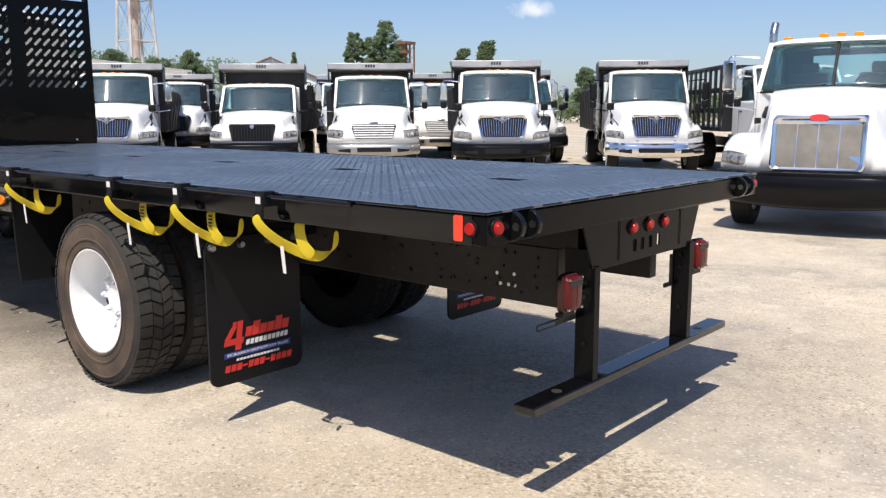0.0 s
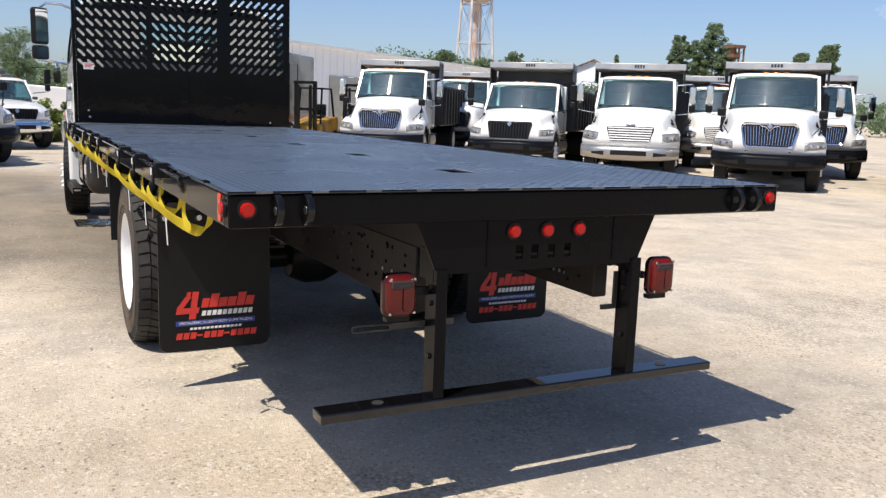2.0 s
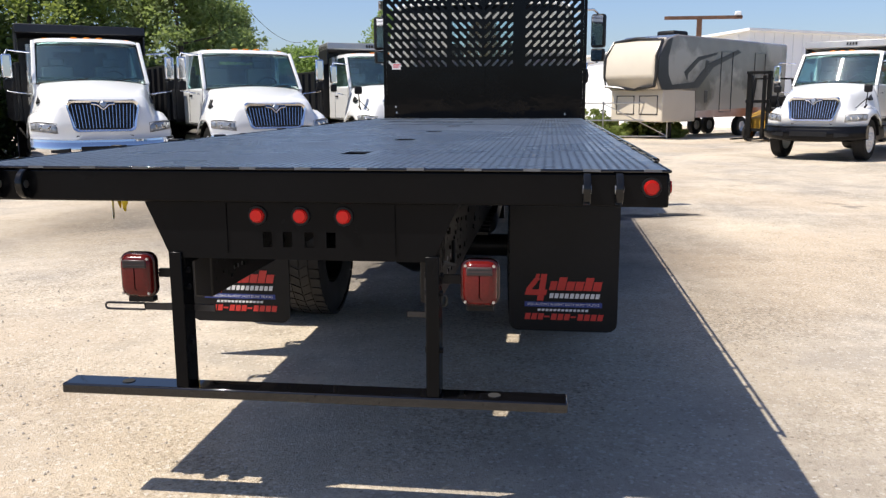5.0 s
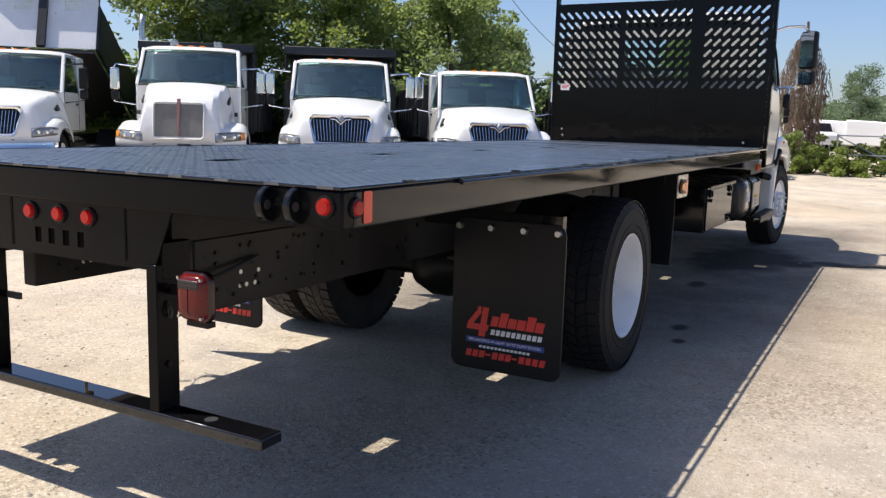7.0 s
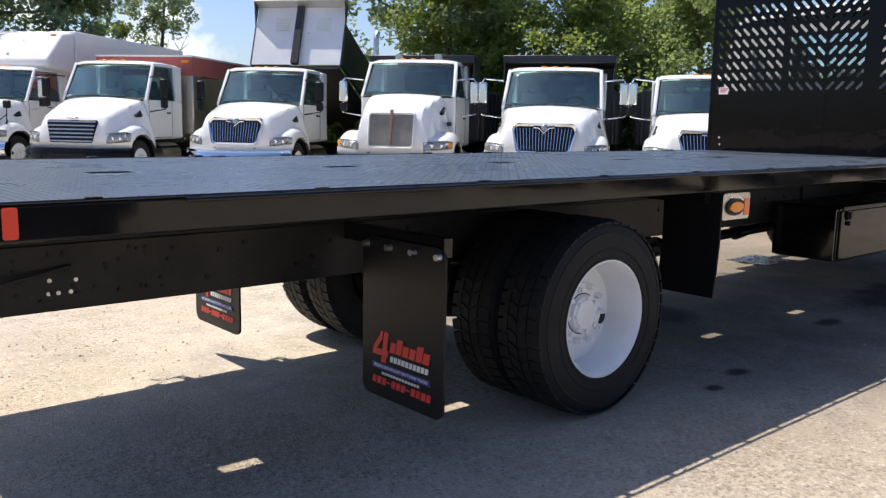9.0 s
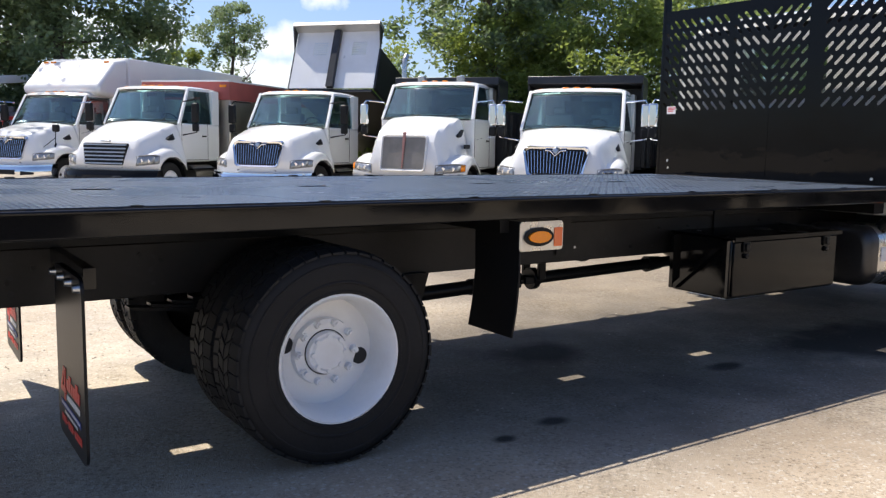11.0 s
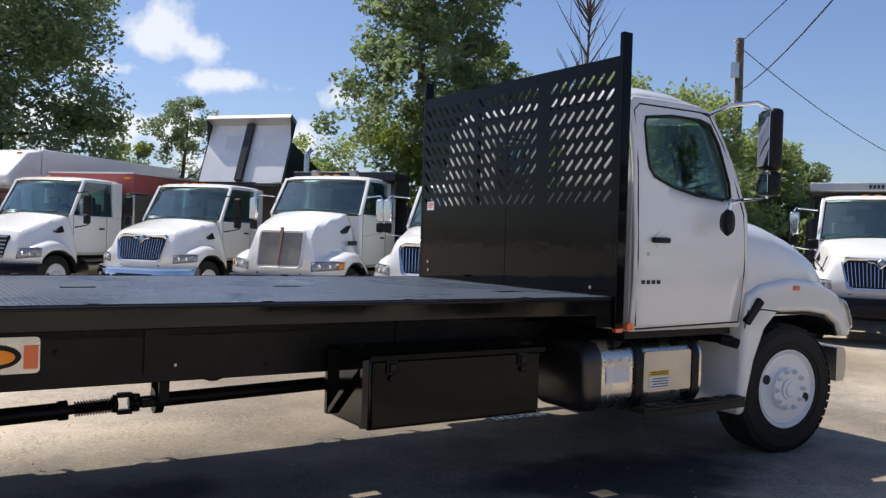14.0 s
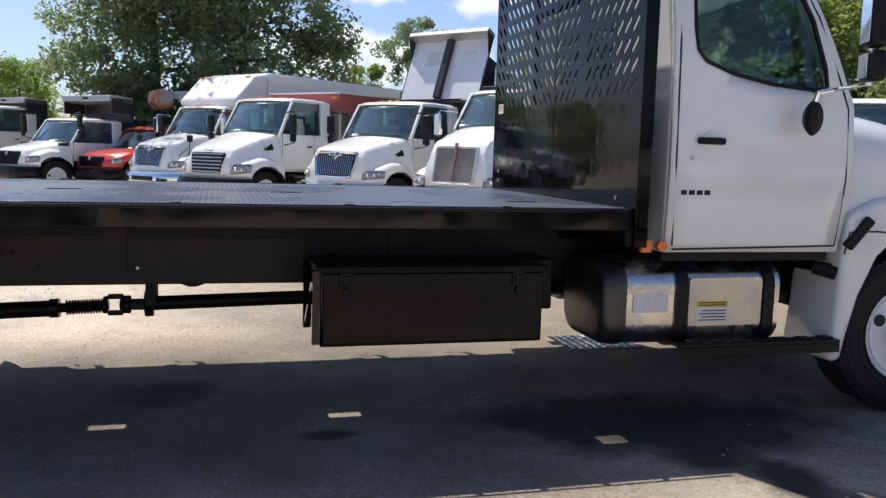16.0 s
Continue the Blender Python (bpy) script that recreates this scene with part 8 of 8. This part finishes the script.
def travel_trailer():
    t = thing("travel_trailer", "cream and grey-brown fifth-wheel travel trailer", "trailer", m=pose(-28.1, 4.5, 0, 0, 0, 136))
    # local: nose towards -x ... body runs +x; the side y = 0 faces the yard
    b_ = bmesh.new()
    prism(b_, [(0.35, 1.75), (0.0, 2.2), (0.05, 2.9), (0.5, 3.5), (1.2, 3.72), (8.6, 3.62), (8.6, 0.75), (2.4, 0.75), (2.3, 1.7)], "y", 0, 2.4)
    bd = part("body", b_, "rv_dark", t, "grey-brown panelled side", bevel=0.08, segments=3)
    b_ = bmesh.new()
    prism(b_, [(0.3, 1.78), (-0.05, 2.2), (0.0, 2.92), (0.46, 3.55), (0.75, 3.62), (0.3, 2.9), (0.28, 2.3), (0.6, 1.8)], "y", 0.08, 2.32)
    part("nose_cap", b_, "rv", t, "cream moulded nose cap", bevel=0.1, segments=4)
    b_ = bmesh.new()
    box(b_, 0.45, 2.42, 0.02, 2.38, 0.62, 1.78)
    part("front_bay", b_, "rv", t, "cream storage bay", bevel=0.04)
    for y0 in (0.25, 1.3):
        b_ = bmesh.new()
        tube(b_, [(0.445, y, z) for y, z in ((y0, 0.9), (y0 + 0.8, 0.9), (y0 + 0.8, 1.55), (y0, 1.55), (y0, 0.88))], 0.02, 5)
        part("hatch_seal", b_, "seam", t)
    b_ = bmesh.new()
    tube(b_, [(0.02 + 0.3 * (z < 1.9) + 0.42 * (z > 3.4), y, z) for y, z in ((0.1, 1.9), (0.03, 2.25), (0.03, 2.95), (0.12, 3.5), (1.2, 3.6), (2.28, 3.5), (2.37, 2.95), (2.37, 2.25), (2.3, 1.9), (1.2, 1.78), (0.1, 1.9))], 0.06, 6)
    part("nose_trim", b_, "rv_trim", t)
    b_ = bmesh.new()
    prism(b_, [(0.3, 1.76), (0.06, 2.2), (0.1, 2.9), (0.55, 3.5), (0.85, 3.6), (0.62, 2.9), (0.66, 2.3), (1.0, 1.8)], "y", -0.02, -0.006)
    part("side_trim", b_, "rv_trim", t)
    for x0, x1 in ((2.9, 3.1), (2.9, 3.1001)):
        z0 = 2.4 if x1 == 3.1 else 1.3
        part("vent", boxes((x0, x1, -0.016, -0.004, z0, z0 + 0.45)), "rv_trim", t, bevel=0.01)
    for x0 in (3.9, 6.2):
        b_ = bmesh.new()
        tube(b_, [(x0, -0.006, 0.95), (x0 + 0.75, -0.006, 0.95), (x0 + 0.75, -0.006, 3.2), (x0, -0.006, 3.2), (x0, -0.006, 0.93)], 0.018, 5)
        part("door_seal", b_, "rv_trim", t)
    b_ = bmesh.new()
    prism(b_, [(1.6, 2.4), (2.4, 2.95), (3.6, 3.15), (3.6, 3.08), (2.5, 2.82), (1.85, 2.35), (1.8, 2.1)], "y", -0.012, -0.004)
    part("curve_stripe", b_, "rv_trim", t)
    b_ = bmesh.new()
    prism(b_, [(2.4, 0.76), (8.5, 0.76), (8.5, 1.15), (2.4, 1.0)], "y", -0.012, -0.002)
    part("orange_stripe", b_, "rust", t)
    b_ = bmesh.new()
    prism(b_, [(0.5, 1.75), (2.5, 1.85), (3.4, 2.6), (5.2, 3.2), (5.0, 3.3), (3.1, 2.75), (2.2, 2.05), (0.4, 1.9)], "y", -0.014, -0.004)
    part("swoosh", b_, "rv_trim", t)
    b_ = bmesh.new()
    box(b_, 2.0, 2.9, 0.8, 1.6, 3.70, 3.95)
    part("roof_unit", b_, "grille", t, bevel=0.08)
    for x in (5.6, 6.5):
        wheel(t, (x, 0.05, 0.38), -1, r=0.38, rim_r=0.2, seg=18, lugs=False, hub=False)
        wheel(t, (x, 2.35, 0.38), 1, r=0.38, rim_r=0.2, seg=18, lugs=False, hub=False)
    b_ = bmesh.new()
    for y in (0.5, 1.9):
        box(b_, 1.5, 1.6, y - 0.05, y + 0.05, 0.0, 0.8)
    part("landing_leg", b_, "chassis", t)


travel_trailer()


def forklift(x, y, deg, lab):
    t = thing("forklift", lab, "forklift", m=pose(x, y, 0, 0, 0, deg))
    b_ = bmesh.new()
    prism(b_, [(-1.2, 0.35), (0.6, 0.35), (0.6, 0.8), (0.1, 0.95), (-0.3, 1.05), (-1.2, 1.1)], "y", -0.55, 0.55)
    part("body", b_, "lift", t, bevel=0.06)
    b_ = bmesh.new()
    for s in (-1, 1):
        box(b_, 0.72, 0.84, s * 0.3, s * 0.42, 0.1, 2.35)
        box(b_, 0.86, 0.94, s * 0.18, s * 0.28, 0.1, 2.2)
    for z in (0.35, 1.3, 2.25):
        box(b_, 0.74, 0.9, -0.42, 0.42, z, z + 0.1)
    part("mast", b_, "chassis", t)
    b_ = bmesh.new()
    for s in (-1, 1):
        beam(b_, (-0.95, s * 0.45, 1.0), (-0.7, s * 0.42, 2.1), 0.06, 0.06)
        beam(b_, (0.45, s * 0.45, 0.8), (0.25, s * 0.42, 2.1), 0.06, 0.06)
    for k in range(6):
        box(b_, -0.72 + k * 0.19, -0.68 + k * 0.19, -0.45, 0.45, 2.09, 2.14)
    part("overhead_guard", b_, "chassis", t)
    b_ = bmesh.new()
    for s in (-1, 1):
        box(b_, 0.95, 2.0, s * 0.2, s * 0.32, 0.1, 0.15)
    part("fork", b_, "chassis", t)
    b_ = bmesh.new()
    box(b_, -0.6, -0.1, -0.25, 0.25, 1.0, 1.15)
    box(b_, -0.7, -0.58, -0.25, 0.25, 1.1, 1.55)
    part("seat", b_, "flap", t, bevel=0.04)
    for px in (-0.85, 0.4):
        for s in (-1, 1):
            wheel(t, (px, s * 0.6, 0.3), s, r=0.3, width=0.2, rim_r=0.16, seg=16, lugs=False, hub=False, white="lift")


forklift(-27.8, 8.3, -40, "rusty yellow forklift with upright mast")
forklift(-29.0, 10.4, -20, "yellow forklift parked beside the warehouse")


def gantry():
    t = thing("lamp_gantry", "rusty T-shaped steel post with lamps", "post")
    t.location = (-36.5, 7.25, 0)
    b_ = bmesh.new()
    box(b_, -0.1, 0.1, -0.1, 0.1, 0, 4.9)
    part("post", b_, "rusty", t)
    b_ = bmesh.new()
    box(b_, -0.09, 0.09, -1.5, 1.8, 4.88, 5.02)
    part("arm", b_, "rusty", t)
    b_ = bmesh.new()
    box(b_, -0.12, 0.12, 1.5, 1.75, 5.02, 5.2)
    part("lamp_head", b_, "siding", t, bevel=0.03)


gantry()


def rusty_hoist():
    t = thing("hoist_frame", "rusty brown steel hoist frame above the trees", "hoist")
    t.location = (-66.4, 69.3, 0)
    for dx, dy in ((-0.35, -0.35), (-0.35, 0.35), (0.35, -0.35), (0.35, 0.35)):
        b_ = bmesh.new()
        box(b_, dx - 0.07, dx + 0.07, dy - 0.07, dy + 0.07, 0, 9.2)
        part("post", b_, "rusty", t)
    for k in range(8):
        b_ = bmesh.new()
        z = 1.0 + k
        beam(b_, (-0.35, -0.35, z), (0.35, 0.35, z + 1.0), 0.06, 0.06)
        beam(b_, (-0.35, 0.35, z), (0.35, -0.35, z + 1.0), 0.06, 0.06)
        part("brace", b_, "rusty", t)
    b_ = bmesh.new()
    box(b_, -1.2, 0.5, -1.2, 0.45, 9.2, 9.5)
    part("head_beam", b_, "rusty", t)
    b_ = bmesh.new()
    box(b_, -0.5, 0.5, -1.2, -0.3, 8.2, 8.5)
    box(b_, -0.4, 0.1, -0.9, -0.5, 8.5, 9.2)
    part("hoist", b_, "rusty", t)


rusty_hoist()


def utility_pole(x, y, h, lab, arm=True):
    t = thing("utility_pole", lab, "pole")
    t.location = (x, y, 0)
    b_ = bmesh.new()
    tube(b_, [(0, 0, 0), (0, 0, h)], [0.16, 0.11], 12)
    part("pole", b_, "wood_pole", t, smooth=True)
    b_ = bmesh.new()
    cyl(b_, (0.2, 0, h - 1.2), (0.2, 0, h - 0.75), 0.12, seg=12)
    part("transformer_can", b_, "zinc", t)
    for z in (h - 0.15, h - 0.45):
        b_ = bmesh.new()
        cyl(b_, (0.10, 0, z), (0.26, 0, z + 0.05), 0.035, seg=8)
        part("insulator", b_, "zinc", t)
    return t


utility_pole(-24.4, -11.1, 7.75, "weathered wooden utility pole with wires")
utility_pole(-37.4, -7.15, 6.0, "short wooden utility pole among the trees")


def wire(p0, p1, sag, r=0.014):
    b_ = bmesh.new()
    pts = []
    for k in range(21):
        u = k / 20
        q = Vector(p0).lerp(Vector(p1), u)
        q.z -= 4 * sag * u * (1 - u)
        pts.append(q)
    tube(b_, pts, r, 5)
    tagged(mesh_object("overhead_wire", b_, "cable"), "thin black overhead wire between poles", "wire", "overhead wires")


wire((-24.4, -11.1, 7.5), (-54.0, -15.8, 5.33), 1.3)
wire((-24.4, -11.1, 7.62), (0.8, 20.0, 8.6), 0.35)
wire((-24.4, -11.0, 6.22), (4.0, 16.3, 7.0), 1.2)


def tube_gate():
    t = thing("tube_gate", "grey galvanised tube gate at the yard's edge", "gate", m=pose(-29.0, 0.45, 0, 0, 0, 90))
    for x in (0.0, 2.3, 4.6):
        b_ = bmesh.new()
        cyl(b_, (x, 0, 0), (x, 0, 1.35), 0.03, seg=8)
        part("post", b_, "zinc", t)
    for z in (0.1, 0.68, 1.3):
        b_ = bmesh.new()
        cyl(b_, (0, 0, z), (4.6, 0, z), 0.022, seg=8)
        part("rail", b_, "zinc", t)
    for x in (0.0, 2.3):
        b_ = bmesh.new()
        cyl(b_, (x, 0.02, 1.28), (x + 2.3, 0.02, 0.12), 0.018, seg=8)
        part("brace", b_, "zinc", t)


tube_gate()


def storage_van(x, y, deg, lab):
    t = thing("parked_van", lab, "van", "distant vehicles", m=pose(x, y, 0, 0, 0, deg))
    b_ = bmesh.new()
    prism(b_, [(-3.0, 0.5), (2.3, 0.5), (2.3, 1.2), (1.6, 1.4), (1.2, 2.1), (-3.0, 2.3)], "y", -1.0, 1.0)
    part("body", b_, "box_white", t, bevel=0.1, segments=3)
    b_ = bmesh.new()
    pane(b_, (1.63, -0.85, 1.42), (1.63, 0.85, 1.42), (1.26, 0.8, 2.0), (1.26, -0.8, 2.0), 0.01)
    part("windscreen", b_, "grille", t)
    for px in (-1.9, 1.5):
        for s in (-1, 1):
            wheel(t, (px, s * 1.0, 0.36), s, r=0.36, rim_r=0.2, seg=16, lugs=False, hub=False)


storage_van(-66.0, -3.9, 30, "white van parked in the distance")
storage_van(-66.0, -0.9, 75, "white van parked in the distance")
storage_van(-65.0, 1.6, 80, "white van parked in the distance")


def bucket_boom():
    t = thing("bucket_lift", "folded white and orange bucket lift boom", "lift", m=pose(-5.9, -23.6, 0, 0, 0, 30))
    b_ = bmesh.new()
    box(b_, -1.0, 1.0, -0.9, 0.9, 0.0, 1.4)
    part("deck_box", b_, "box_white", t)
    b_ = bmesh.new()
    beam(b_, (-0.6, 0, 1.4), (-0.2, 0, 3.3), 0.3, 0.3)
    part("turret", b_, "box_white", t)
    b_ = bmesh.new()
    beam(b_, (-0.3, 0, 3.3), (2.4, 0.1, 3.0), 0.24, 0.22)
    part("boom", b_, "box_white", t, bevel=0.02)
    b_ = bmesh.new()
    prism(b_, [(2.25, 2.62), (2.65, 2.55), (2.85, 2.75), (2.8, 3.1), (2.5, 3.2), (2.2, 3.05)], "y", -0.28, 0.28)
    part("bucket", b_, "bucket", t, "dirty orange bucket", bevel=0.05)


bucket_boom()

# light pressed concrete strip and drain grate beside the truck
b = bmesh.new()
box(b, -7.6, -7.0, -1.4, -0.9, 0.0, 0.004)
dg = thing("drain_grate", "dark iron drain grate set in the yard", "grate", kind="")
dg.location = (-0.98, 0.25, 0)
o = mesh_object("grate_bed", b, "chassis", dg)
for k in range(9):
    b = bmesh.new()
    box(b, -7.57 + k * 0.065, -7.54 + k * 0.065, -1.37, -0.93, 0.004, 0.012)
    mesh_object("bar", b, "steel", dg)
